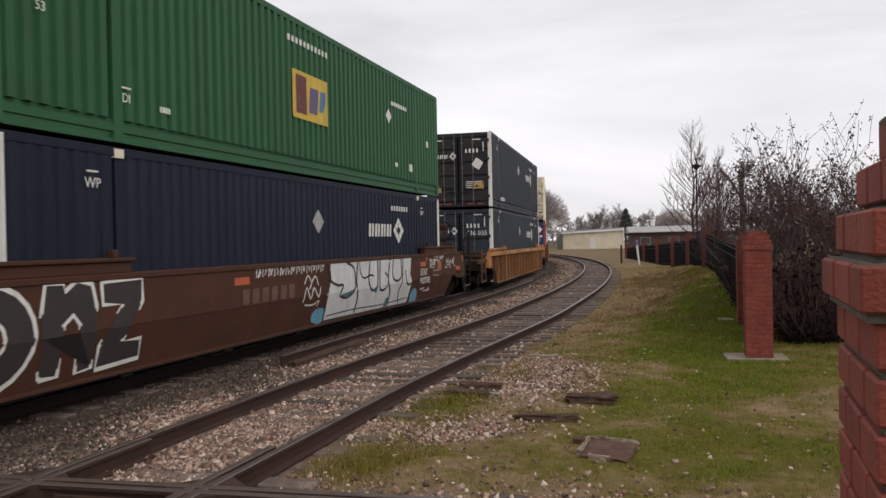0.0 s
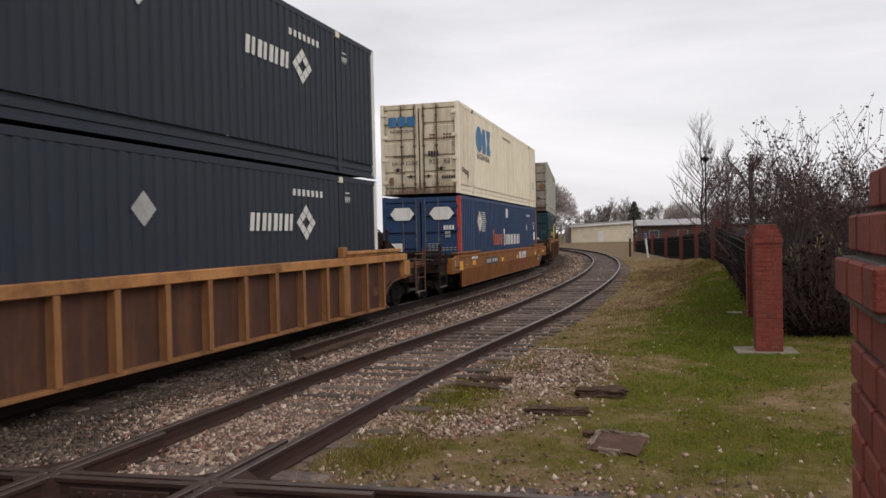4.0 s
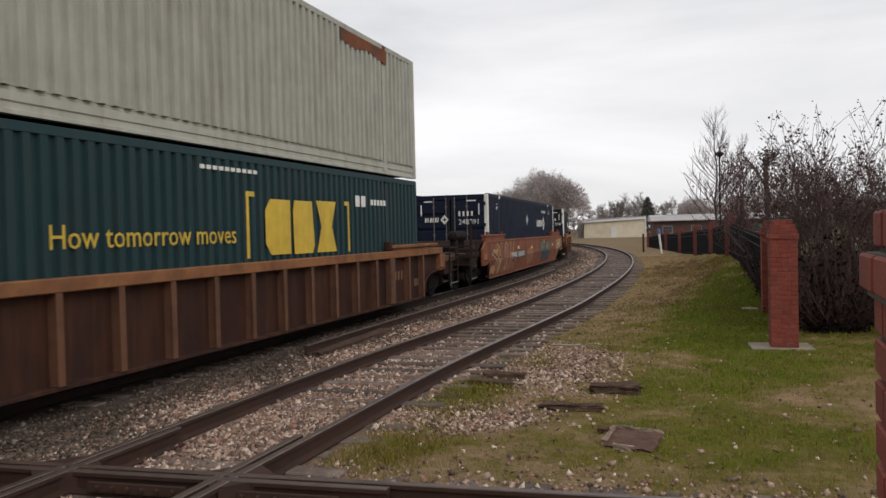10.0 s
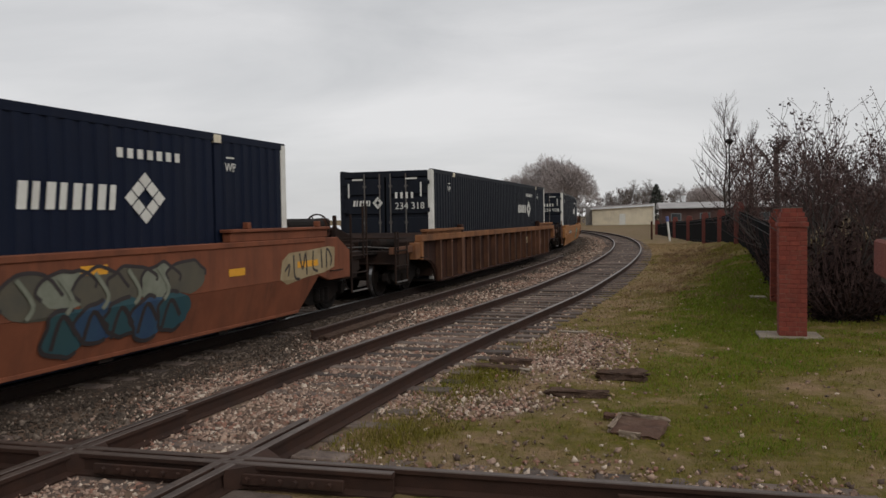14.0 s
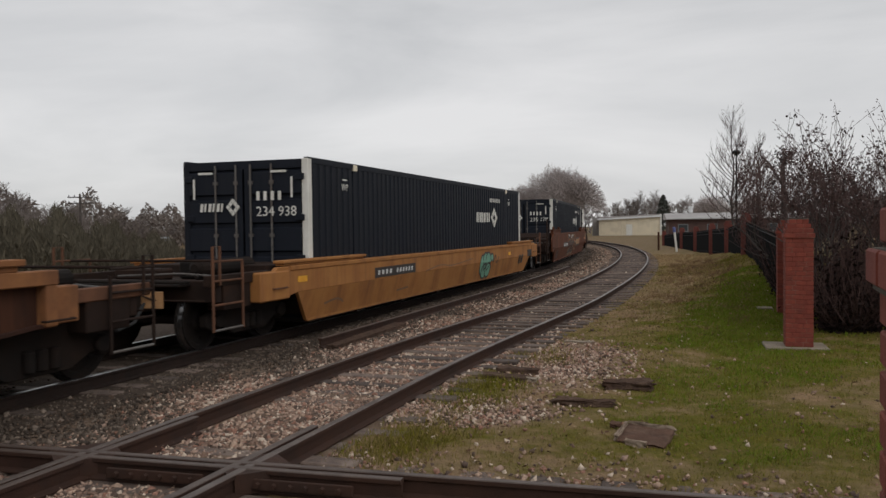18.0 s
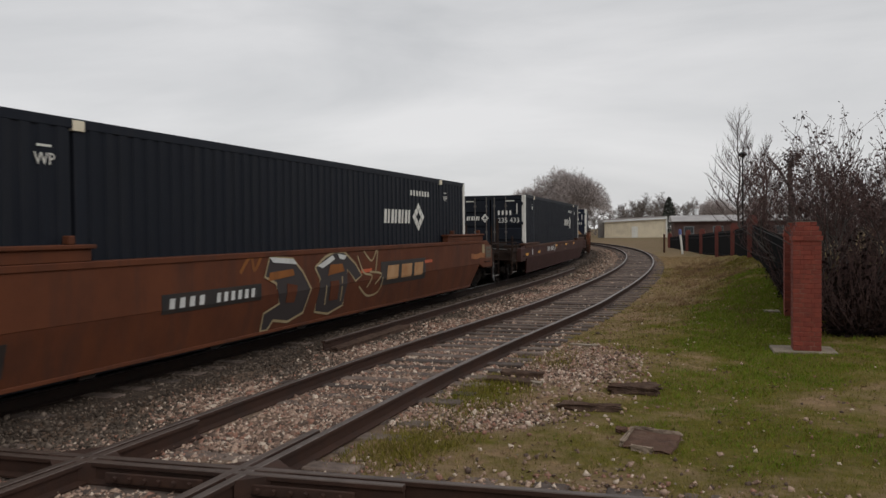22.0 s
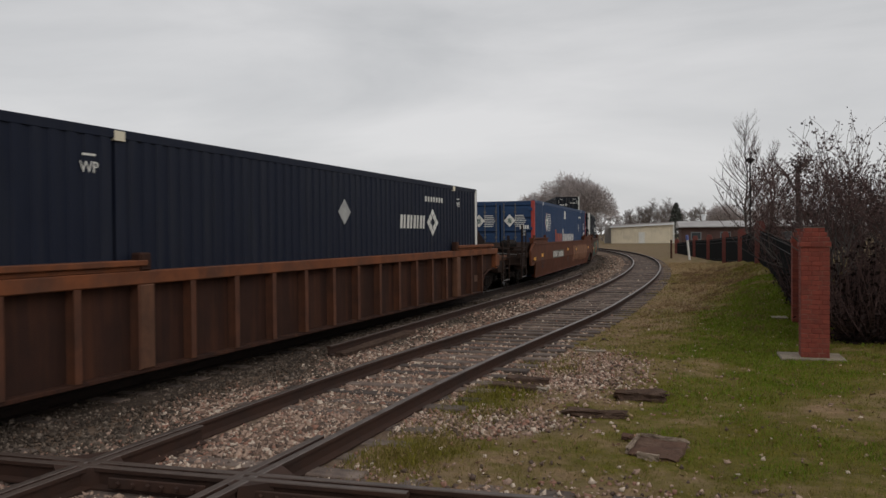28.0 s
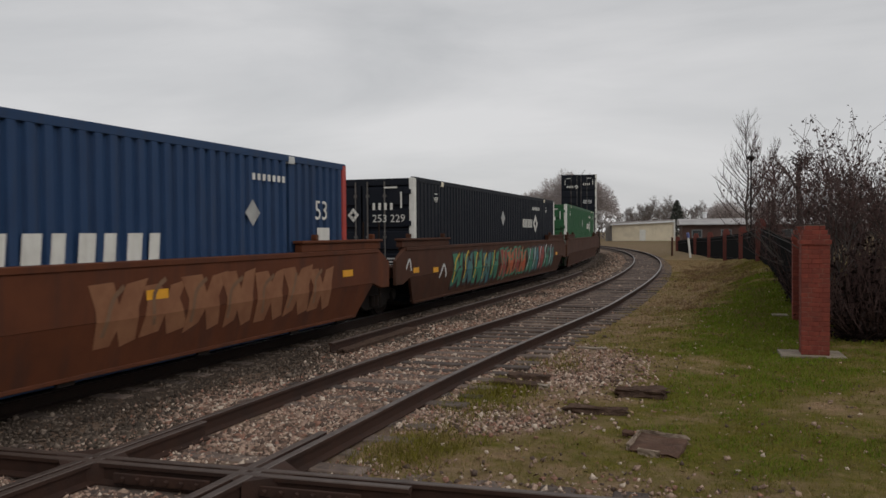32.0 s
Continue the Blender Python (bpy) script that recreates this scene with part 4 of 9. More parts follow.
def build_crossing():
    """A flat crossing: a third track almost square to the two others, with guard rails and cast corners."""
    root = thing("rail_crossing", "dark cast steel diamond crossing with flangeways", "rail crossing", kind="structure")
    th = math.atan(0.062) - math.pi / 2
    for k, shift in enumerate((0.0, -1.507)):
        pts = [(x, crossing_y(x) + shift, th) for x in np.linspace(-30, 9, 40)]
        part("rail", rail_mesh("rail", pts, 0.003), ("rustrail", "wornhead"), root, "worn crossing rail")
        inner = -0.115 if k == 0 else 0.115
        pts = [(x, crossing_y(x) + shift + inner, th) for x in np.linspace(-11.5, -2.15, 12)]
        part("guard_rail", rail_mesh("guard_rail", pts, 0.001), ("rustrail", "wornhead"), root, "guard rail beside the flangeway")
    # guard rails of the siding inside the diamond
    for side, sh in ((-0.7525, 0.115), (0.7525, -0.115)):
        pts = [along(s, siding_off(s) + side + sh) for s in np.linspace(3.3, 6.5, 5)]
        part("guard_rail", rail_mesh("guard_rail", pts, 0.002), ("rustrail", "wornhead"), root, "guard rail beside the flangeway")
    # cast corner plates filling the acute angles
    for side in (-0.7525, 0.7525):
        x0 = along(5.2, siding_off(5.2) + side)[0]
        for shift in (0.0, -1.507):
            y0 = crossing_y(x0) + shift
            for sx, sy in ((1, 1), (-1, 1), (1, -1), (-1, -1)):
                s = Shape()
                tri = [(x0 + sx * 0.03, y0 + sy * 0.03), (x0 + sx * 0.32, y0 + sy * 0.03 + sx * 0.018), (x0 + sx * 0.03, y0 + sy * 0.30)]
                s.add([(x, y, z) for z in (-0.16, -0.006) for x, y in tri], [(0, 2, 1), (3, 4, 5), (0, 1, 4, 3), (1, 2, 5, 4), (2, 0, 3, 5)])
                part("corner_casting", s.mesh("corner_casting"), "rustrail", root)
    # joint bars with bolts on the near face
    for x in (-2.9, -0.2, -4.1):
        y = crossing_y(x) - (0.205 if x < -2.2 else 0.085)
        s = Shape().prism([(-0.02, -0.13), (0.02, -0.13), (0.012, -0.05), (-0.012, -0.05)], -0.42, 0.42)
        part("joint_bar", s.mesh("joint_bar", bevel=0.006), "rustrail", root, "bolted joint bar", pose(x, y, 0, 0, 0, math.degrees(math.atan(0.062))))
        bolt = kept("bolt", lambda: Shape().lathe([(-0.02, 0.022), (0.02, 0.022)], 6, "y").mesh("bolt"))
        for dx in (-0.32, -0.19, -0.06, 0.06, 0.19, 0.32):
            part("bolt", bolt, "rustrail", root, "", (x + dx, y + dx * 0.062 - 0.03, -0.09))
    # crossing timbers
    me = kept("timber", lambda: Shape().box(-0.14, 0.14, -1.5, 1.5, -0.18, 0).mesh("timber", bevel=0.015))
    for i in range(38):
        x = -15.5 + i * 0.55
        part("crossing_timber", me, "tie", root, "", pose(x, crossing_y(x) - 0.75, -0.176, 0, 0, 3.5))


build_crossing()

def scatter_stones():
    """Crushed stone as small faceted lumps: dense near, sparser far."""
    rng = np.random.default_rng(11)
    px, py, ps = [], [], []

    def fill(n, x0, x1, y0, y1, lo, hi, power=1.0):
        u = rng.random(n) ** power
        px.append(rng.uniform(x0, x1, n))
        py.append(y0 + (y1 - y0) * u)
        ps.append(rng.uniform(lo, hi, n) * (1 + 0.5 * (rng.random(n) > 0.93)))

    fill(15000, -6.0, -3.3, 3.2, 8.0, 0.013, 0.037)
    fill(24000, -6.0, -3.1, 7.5, 14.0, 0.014, 0.039)
    fill(9000, -7.4, -5.6, 3.2, 14.0, 0.012, 0.028)
    fill(22000, -7.2, -2.75, 13.5, 30, 0.018, 0.040, 1.5)
    fill(5000, -9.8, -2.75, 28, 75, 0.03, 0.06, 1.3)
    fill(2600, -9.8, -6.9, 4.0, 28, 0.02, 0.045)
    x, y, r = np.concatenate(px), np.concatenate(py), np.concatenate(ps)
    # stone heaped and spilled on the grass right of the siding
    n = 85000
    xx, yy = rng.uniform(-3.5, 1.5, n), 5.6 + 18 * rng.random(n) ** 1.2
    lies = rng.random(n) < (0.95 * gravel(xx, yy) ** 1.3 + 0.007) * (from_rail(xx, yy) > 0.1)
    xx, yy = xx[lies], yy[lies]
    big = 0.012 + 0.020 * rng.random(len(xx)) + 0.018 * (rng.random(len(xx)) > 0.94)
    x, y, r = np.r_[x, xx], np.r_[y, yy], np.r_[r, big]
    bend = np.maximum(0, y - 24) ** 2 / 486
    clear = np.ones(len(x), bool)
    for k in (-8.8725, -7.3675):
        clear &= np.abs(x - k) > 0.09
    so = np.array([siding_off(v) for v in y])
    for side in (-0.7525, 0.7525):
        clear &= np.abs(x - (MAIN_X + so + side)) > 0.10
    for sh in (0.0, -1.507, -0.12):
        clear &= np.abs(y - crossing_y(x) - sh) > 0.10
    # ties keep most of their top bare past the first metres
    on_tie = (np.abs(x - MAIN_X - so) < 1.3) & (y > 9.0) & (np.mod(y + 12.135, 0.53) < 0.27) & (rng.random(len(x)) < np.clip((y - 8.5) / 3, 0, 0.97))
    clear &= ~on_tie
    clear &= ~((np.abs(x - MAIN_X - so) < 0.7) & (y > 9.5) & (rng.random(len(x)) < np.clip((y - 9.5) / 6, 0, 0.72)))
    x, y, r, bend = x[clear], y[clear], r[clear], bend[clear]
    x = x - bend
    z = np.maximum(np.where(from_rail(x, y) < 0.6, -0.188, -0.4), ground_z(x, y)) + r * 0.25
    m = len(x)
    base = np.array([(1, 0, 0), (-1, 0, 0), (0, 1, 0), (0, -1, 0), (0, 0, 1), (0, 0, -1)], float)
    tri = np.array([(0, 2, 4), (2, 1, 4), (1, 3, 4), (3, 0, 4), (2, 0, 5), (1, 2, 5), (3, 1, 5), (0, 3, 5)])
    v = base[None] * rng.uniform(0.65, 1.25, (m, 6, 1)) * np.array([1, 1, 0.72]) + rng.normal(0, 0.16, (m, 6, 3))
    q = rng.normal(size=(m, 4))
    q /= np.linalg.norm(q, axis=1)[:, None]
    w, a, b, c = q.T
    R = np.stack([1 - 2 * (b * b + c * c), 2 * (a * b - c * w), 2 * (a * c + b * w), 2 * (a * b + c * w), 1 - 2 * (a * a + c * c),
                  2 * (b * c - a * w), 2 * (a * c - b * w), 2 * (b * c + a * w), 1 - 2 * (a * a + b * b)], 1).reshape(m, 3, 3)
    v = np.einsum("mij,mkj->mki", R, v) * r[:, None, None] + np.stack([x, y, z], 1)[:, None]
    # stones near the train take the dirty colours with shade in them
    dirty = x + bend + 0.35 * np.sin(y * 1.7) + rng.normal(0, 0.35, m) < -5.75
    for name, pick, mat, label in (("ballast_stones", ~dirty, "stone", "loose pale and pinkish crushed ballast stones"), ("dirty_ballast_stones", dirty, "darkstone", "dirty grey ballast stones beside the main track, darkened for shade")):
        k = int(pick.sum())
        solo(name, raw_mesh(name, v[pick].reshape(-1, 3), (tri[None] + 6 * np.arange(k)[:, None, None]).reshape(-1, 3)), mat, label, "gravel", kind="stuff")


scatter_stones()


def blades(name, n, rng, place, height, width, mat, label):
    """Single bent blades of grass, thick on the ground where place() puts them."""
    x, y = place(n)
    n = len(x)
    h = rng.uniform(*height, n) * (1 + y * 0.012)
    w = rng.uniform(*width, n) * (0.35 + y * 0.11)
    a = rng.uniform(0, 2 * np.pi, n)
    z = ground_z(x, y) - 0.01
    lean = rng.uniform(0.1, 0.9, n) * h
    b = rng.uniform(0, 2 * np.pi, n)
    p = np.stack([x, y, z], 1)
    d = np.stack([np.cos(a), np.sin(a), 0 * a], 1) * w[:, None]
    tip = p + np.stack([np.cos(b) * lean, np.sin(b) * lean, h], 1)
    v = np.stack([p - d, p + d, tip], 1).reshape(-1, 3)
    solo(name, raw_mesh(name, v, np.arange(3 * n).reshape(-1, 3)), mat, label, "grass", kind="stuff")


def build_grass():
    rng = np.random.default_rng(21)

    def grown(n, x0, x1, y0, y1, power, keep):
        y = y0 + (y1 - y0) * rng.random(n) ** power
        x = rng.uniform(x0, x1, n) - np.maximum(0, y - BEND_Y) ** 2 / 700
        k = rng.random(n) < keep(x, y)
        return x[k], y[k]

    def green(n):
        return grown(n, -3.4, 5.5, 5.5, 40, 1.6, lambda x, y: turf(x, y) ** 1.5 * (0.75 + 0.35 * wavy(x, y, 0.6, 4)))

    def straw(n):
        return grown(n, -3.3, 2.6, 5.6, 56, 1.5, lambda x, y: np.clip(0.9 - 1.0 * turf(x, y), 0.05, 1) * (1 - 0.9 * gravel(x, y)) * (from_rail(x, y) > 0.1))

    def lush(n):
        return grown(n, -1.8, 3.2, 5.6, 30, 1.3, lambda x, y: np.clip(3.2 * (turf(x, y) - 0.70) + 0.25 * wavy(x, y, 0.5, 6), 0, 1))

    def weeds(n):
        k = rng.integers(0, 46, n)
        cx, cy = rng.uniform(-6.9, -2.3, 46), rng.uniform(5.6, 13, 46)
        cx[:18], cy[:18] = rng.uniform(-3.28, -2.6, 18), rng.uniform(6.4, 9.9, 18)
        return cx[k] + rng.normal(0, 0.2, n), cy[k] + rng.normal(0, 0.24, n)

    blades("green_grass", 330000, rng, green, (0.016, 0.048), (0.0022, 0.0045), "grass", "short green winter lawn grass beside the track")
    blades("dry_grass", 90000, rng, straw, (0.014, 0.055), (0.002, 0.004), "straw", "tan dry grass along the trackside")
    blades("lush_grass", 190000, rng, lush, (0.022, 0.058), (0.0022, 0.0045), "lush", "greener tufts of lawn grass")
    blades("track_weeds", 11000, rng, weeds, (0.03, 0.10), (0.0025, 0.005), "grass", "sparse weeds in the ballast")

    def tufts(n):
        """Old seed-head tussocks along the crest of the bank."""
        k = rng.integers(0, 130, n)
        cy = rng.uniform(17, 46, 130)
        cx = rng.uniform(-2.0, 0.7, 130) - np.maximum(0, cy - BEND_Y) ** 2 / 700
        return cx[k] + rng.normal(0, 0.10, n), cy[k] + rng.normal(0, 0.25, n)

    blades("tussocks", 9000, rng, tufts, (0.03, 0.10), (0.0012, 0.0026), "tussock", "brown and straw tussocks on the bank")

    def clumps(n):
        """Dark dead weeds in low clumps on the bank and beside the rail."""
        k = rng.integers(0, 70, n)
        cy = rng.uniform(14.5, 42, 70)
        cx = rng.uniform(-2.3, 0.5, 70) - np.maximum(0, cy - BEND_Y) ** 2 / 700
        wide = rng.uniform(0.08, 0.30, 70)
        x, y = cx[k] + rng.normal(0, 1, n) * wide[k], cy[k] + rng.normal(0, 3.0, n) * wide[k]
        keep = from_rail(x, y) > 0.15
        return x[keep], y[keep]

    blades("dead_weeds", 5000, rng, clumps, (0.02, 0.08), (0.0012, 0.0026), "deadweed", "dark dead weeds in clumps on the bank")
    # brown leaf litter, drifted along the stone and over the bank
    n = 9000
    x, y = rng.uniform(-3.3, 3.0, n), 5.6 + 34 * rng.random(n) ** 1.6
    x = x - np.maximum(0, y - BEND_Y) ** 2 / 700
    k = (from_rail(x, y) > 0.1) & (rng.random(n) < np.clip(0.75 - 0.8 * turf(x, y) + 0.5 * wavy(x, y, 0.7, 11), 0.04, 1))
    x, y = x[k], y[k]
    n = len(x)
    z, r, a = ground_z(x, y) + 0.018, rng.uniform(0.010, 0.030, n) * (1 + y * 0.012), rng.uniform(0, 2 * np.pi, n)
    c, s, t = np.cos(a), np.sin(a), rng.uniform(-0.6, 0.6, (n, 2))
    q = [np.stack([x + r * (u * c - w * s), y + r * (u * s + w * c), z + r * (u * t[:, 0] + w * t[:, 1])], 1) for u, w in ((-1, -0.35), (0.3, -0.45), (1, 0.2), (-0.2, 0.45))]
    solo("leaf_litter", raw_mesh("leaf_litter", np.stack(q, 1).reshape(-1, 3), np.arange(4 * n).reshape(-1, 4)), "litter", "brown dead leaves and twigs strewn over the ground", "leaves", kind="stuff")
    # pale fallen leaves and flakes
    n = 700
    x, y = rng.uniform(-3.2, 3.5, n), 5.7 + 30 * rng.random(n) ** 1.3
    x = x - np.maximum(0, y - BEND_Y) ** 2 / 700
    x = np.where(rng.random(n) < 0.45, x * 0.5 - 1.3, x)
    x, y = x[from_rail(x, y) > 0.12], y[from_rail(x, y) > 0.12]
    n = len(x)
    z = ground_z(x, y) + 0.025
    r = rng.uniform(0.008, 0.020, n) * (1 + 0.7 * (rng.random(n) > 0.95)) * (1 + 0.05 * np.maximum(0, y - 13))
    a = rng.uniform(0, 2 * np.pi, n)
    c, s = np.cos(a), np.sin(a)
    t = rng.uniform(-0.4, 0.4, (n, 2))
    q = [np.stack([x + r * (u * c - w * s), y + r * (u * s + w * c), z + r * (u * t[:, 0] + w * t[:, 1])], 1) for u, w in ((-1, -0.5), (0.4, -0.6), (1, 0.3), (-0.3, 0.6))]
    v = np.stack(q, 1).reshape(-1, 3)
    solo("fallen_leaves", raw_mesh("fallen_leaves", v, np.arange(4 * n).reshape(-1, 4)), "dryleaf", "pale fallen leaves and flakes on the grass", "leaves", kind="stuff")


build_grass()


# ---- loose things by the tracks ----
def lump(sx, sy, sz, seed, cuts=3, rough=0.14):
    """A broken block: a subdivided box, jittered and chipped."""
    bm = bmesh.new()
    bmesh.ops.create_cube(bm, size=1)
    bmesh.ops.subdivide_edges(bm, edges=bm.edges, cuts=cuts, use_grid_fill=True)
    rng = random.Random(seed)
    for v in bm.verts:
        n = noise.noise_vector(v.co * 3 + Vector((seed, 0, 0)))
        v.co = Vector((v.co.x * sx, v.co.y * sy, (v.co.z + 0.5) * sz)) + Vector((n.x * sx, n.y * sy, n.z * sz)) * rough + Vector([rng.uniform(-0.008, 0.008) for _ in range(3)])
    me = bpy.data.meshes.new("lump")
    bm.to_mesh(me)
    bm.free()
    return me


def gz(x, y):
    return float(ground_z(x, y))


solo("timber_chunk", lump(0.58, 0.16, 0.085, 1, 6, 0.22), "rotwood", "short rotten offcut of a wooden tie in the grass", "timber", "tie offcuts", at=pose(-1.42, 8.72, gz(-1.42, 8.72) - 0.02, 0, 2, 12))
solo("timber_chunk", lump(0.52, 0.22, 0.12, 2, 6, 0.24), "rotwood", "dark broken stub of a wooden tie in the grass", "timber", "tie offcuts", at=pose(-1.07, 9.86, gz(-1.07, 9.86) - 0.02, 0, -2, 4))
solo("timber_chunk", lump(0.62, 0.20, 0.12, 3, 4, 0.08), "rotwood", "weathered tie end lying beside the rail", "timber", "tie offcuts", at=pose(-2.62, 10.05, -0.24, 0, 2, -8))
solo("timber_chunk", lump(0.55, 0.18, 0.13, 4, 4, 0.08), "rotwood", "weathered tie end lying beside the rail", "timber", "tie offcuts", at=pose(-2.60, 10.55, -0.24, 0, 2, 5))
solo("ballast_lump", lump(0.14, 0.12, 0.11, 5, 2, 0.2), "concrete", "pale lump of rock beside the tie ends", "rock", at=pose(-2.28, 10.0, -0.24))
solo("board_scrap", lump(0.50, 0.10, 0.025, 6, 3, 0.03), "concrete", "pale scrap of board on the gravel", "board", at=pose(-2.28, 13.6, gz(-2.28, 13.6) + 0.01, 0, 0, 8))


def utility_lid():
    root = thing("utility_box_lid", "sunken rusty utility lid with a chipped pale rim", "utility lid", at=pose(-0.66, 7.50, gz(-0.66, 7.5), 4, 3, -6))
    part("lid", lump(0.42, 0.50, 0.05, 8, 4, 0.05), "lidrust", root, "rusty pitted lid", (0, 0, -0.005))
    for i, (x, y, w, d) in enumerate(((-0.23, 0.02, 0.032, 0.46), (0.0, 0.265, 0.42, 0.028), (-0.04, -0.265, 0.18, 0.032))):
        part("rim", lump(w, d, 0.075, 10 + i, 3, 0.12), "chalk", root, "broken pale rim", (x, y, -0.005))
    part("chip", lump(0.10, 0.07, 0.04, 14, 2, 0.2), "lidrust", root, "broken chip", (-0.33, 0.24, 0))


utility_lid()

# an old rail and a plank left lying beside the main track
pts_ = [along(s, 1.90) for s in np.linspace(11.9, 37, 26)]
solo("spare_rail", rail_mesh("spare_rail", pts_, -0.015), ("rustrail", "wornhead"), "long spare rail lying on the ballast beside the track", "rail")
solo("plank", lump(0.22, 3.2, 0.09, 20, 5, 0.02), "rotwood", "dark weathered plank lying on the ballast", "plank", at=pose(MAIN_X + 2.13, 13.4, -0.19, 0, 0, 1.5))


# ---- brick pillars and iron fence ----
PILLAR_W, COURSE, BRICK_H = 0.40, 0.0735, 0.062


def pillar_levels():
    """Half width, foot and top of each level of a pillar, from the ground up."""
    z, out = 0.0, []
    while z + COURSE <= 1.72:
        out.append((PILLAR_W / 2, z, z + BRICK_H))
        z += COURSE
    z += 0.002
    for grow in (0.020, 0.0, -0.03, -0.06):
        out.append((PILLAR_W / 2 + grow, z, z + BRICK_H))
        z += COURSE
    return out


def brick_mesh(w, d):
    return kept(("brick", round(w, 4), round(d, 4)), lambda: Shape().box(-w / 2, w / 2, -d / 2, d / 2, 0, BRICK_H).mesh("brick", bevel=0.004))


def pillar(x, y, z, turn=0, bricks=True, joint="redmortar", group="fence pillars", label="red brick fence pillar with a stepped corbelled cap", scale=1.0):
    root = thing("brick_pillar", label, "pillar", group, at=pose(x, y, z, 0, 0, turn))
    lv = pillar_levels()
    core = Shape()
    deep = 0.004 if joint == "redmortar" else 0.010
    for h, a, b in lv:
        core.box(-h + deep, h - deep, -h + deep, h - deep, a - 0.012, b + 0.002)
    top = lv[-1]
    part("mortar_core", core.mesh("mortar_core"), joint, root, "mortar between the bricks")
    rng = random.Random(int(x * 100 + y * 7))
    if bricks:
        for i, (h, a, b) in enumerate(lv):
            t = 0.095
            odd = i % 2
            L = 2 * h - t - 0.011
            # two long faces and two short ones, turned course by course
            for sgn in (-1, 1):
                for axis in (0, 1):
                    lead = (axis == odd)
                    span = (-h, h - t - 0.011) if (sgn > 0) == lead else (-h + t + 0.011, h)
                    half = (span[1] - span[0] - 0.011) / 2
                    for k in (0, 1):
                        c = span[0] + half / 2 + k * (half + 0.011)
                        out = sgn * (h - t / 2) + sgn * rng.uniform(-0.0015, 0.0015)
                        me = brick_mesh(half, t)
                        at = pose(c, out, a, 0, 0, 0) if axis == 0 else pose(out, c, a, 0, 0, 90)
                        part("brick", me, "brick", root, "", at)
    else:
        sh = Shape()
        for h, a, b in lv:
            sh.box(-h, h, -h, h, a, b)
        part("brickwork", sh.mesh("brickwork"), "dimbrick", root)
    cap = Shape().box(-top[0], top[0], -top[0], top[0], top[2] - 0.006, top[2] + 0.008)
    part("mortar_cap", cap.mesh("mortar_cap", bevel=0.004), "mortar", root, "rough mortar on the top")
    return root


FENCE = [(13.78, 1.13, -0.13), (18.3, 1.29, -0.12), (37.1, 0.98, 0.30), (46.0, 0.33, 0.02), (54.0, -0.57, -0.10), (62.0, -1.75, -0.30), (70.0, -3.08, -0.40), (82.0, -5.30, -0.75)]


def fence_x(y):
    return float(np.interp(y, [p[0] for p in FENCE], [p[1] for p in FENCE]))


def fence_z(y):
    return float(np.interp(y, [p[0] for p in FENCE], [p[2] for p in FENCE]))


NEAR_PILLAR = (0.262, 1.385, -0.008)
pillar(NEAR_PILLAR[0] + 0.20, NEAR_PILLAR[1], NEAR_PILLAR[2] - 0.02, -3, joint="mortar", label="close red brick pillar with a stepped corbelled cap")
pillar(1.13, 13.78, -0.13, 1, label="red brick pillar on a pale concrete pad")
solo("pillar_pad", Shape().box(-0.45, 0.47, -0.28, 0.42, -0.2, 0.022).mesh("pillar_pad", bevel=0.012), "concrete", "pale concrete pad under the brick pillar", "concrete pad", at=pose(1.08, 13.74, -0.155, 0, 0, 3))
solo("stepping_slab", Shape().box(-0.16, 0.16, -0.2, 0.2, -0.1, 0.03).mesh("stepping_slab", bevel=0.01), "concrete", "small pale slab in the grass", "concrete pad", at=pose(0.88, 18.9, gz(0.88, 18.9), 0, 0, 5))
FENCE_Y = [p[0] for p in FENCE[1:]]
for i_, y_ in enumerate(FENCE_Y):
    pillar(fence_x(y_), y_, fence_z(y_), 0, bricks=(i_ == 0), label="red brick fence pillar in a receding row")
pillar(3.45, 14.8, gz(3.45, 14.8) - 0.55, 2, bricks=False, label="lower red brick pillar behind the thicket")


def fence_panel(y0, y1):
    x0, x1 = fence_x(y0), fence_x(y1)
    z0, z1 = fence_z(y0) + 0.03, fence_z(y1) + 0.03
    n = max(6, int((y1 - y0 - 0.4) / 0.125))
    a = math.atan2(-(x1 - x0), y1 - y0)
    length = math.hypot(x1 - x0, y1 - y0) - PILLAR_W
    root = thing("iron_fence_panel", "black iron picket fence panel between brick pillars", "fence", "fence panels",
                 at=Matrix.Translation((x0, y0, z0)) @ Matrix.Rotation(a, 4, "Z"))
    slope = (z1 - z0) / (y1 - y0)
    for h in (0.18, 1.28, 1.48):
        s = Shape().tube([(0, 0.2, h + slope * 0.2), (0, 0.2 + length, h + slope * (0.2 + length))], [0.025, 0.025], 4)
        part("fence_rail", s.mesh("fence_rail"), "fence", root)
    if y0 < 17:
        pick = kept("picket", lambda: Shape().tube([(0, 0, 0.06), (0, 0, 1.50), (0, 0, 1.58)], [0.013, 0.013, 0.003], 4).mesh("picket"))
        for k in range(n):
            y = 0.2 + (k + 0.5) * length / n
            part("picket", pick, "fence", root, "", (0, y, slope * y))
    else:
        s = Shape()
        for k in range(n):
            y = 0.2 + (k + 0.5) * length / n
            s.tube([(0, y, 0.06 + slope * y), (0, y, 1.56 + slope * y)], [0.022, 0.014], 4)
        part("infill", s.mesh("infill"), "fence", root, "thin black pickets")["kind"] = "stuff"


ends_ = [13.78] + FENCE_Y
for a_, b_ in zip(ends_, ends_[1:]):
    fence_panel(a_, b_)


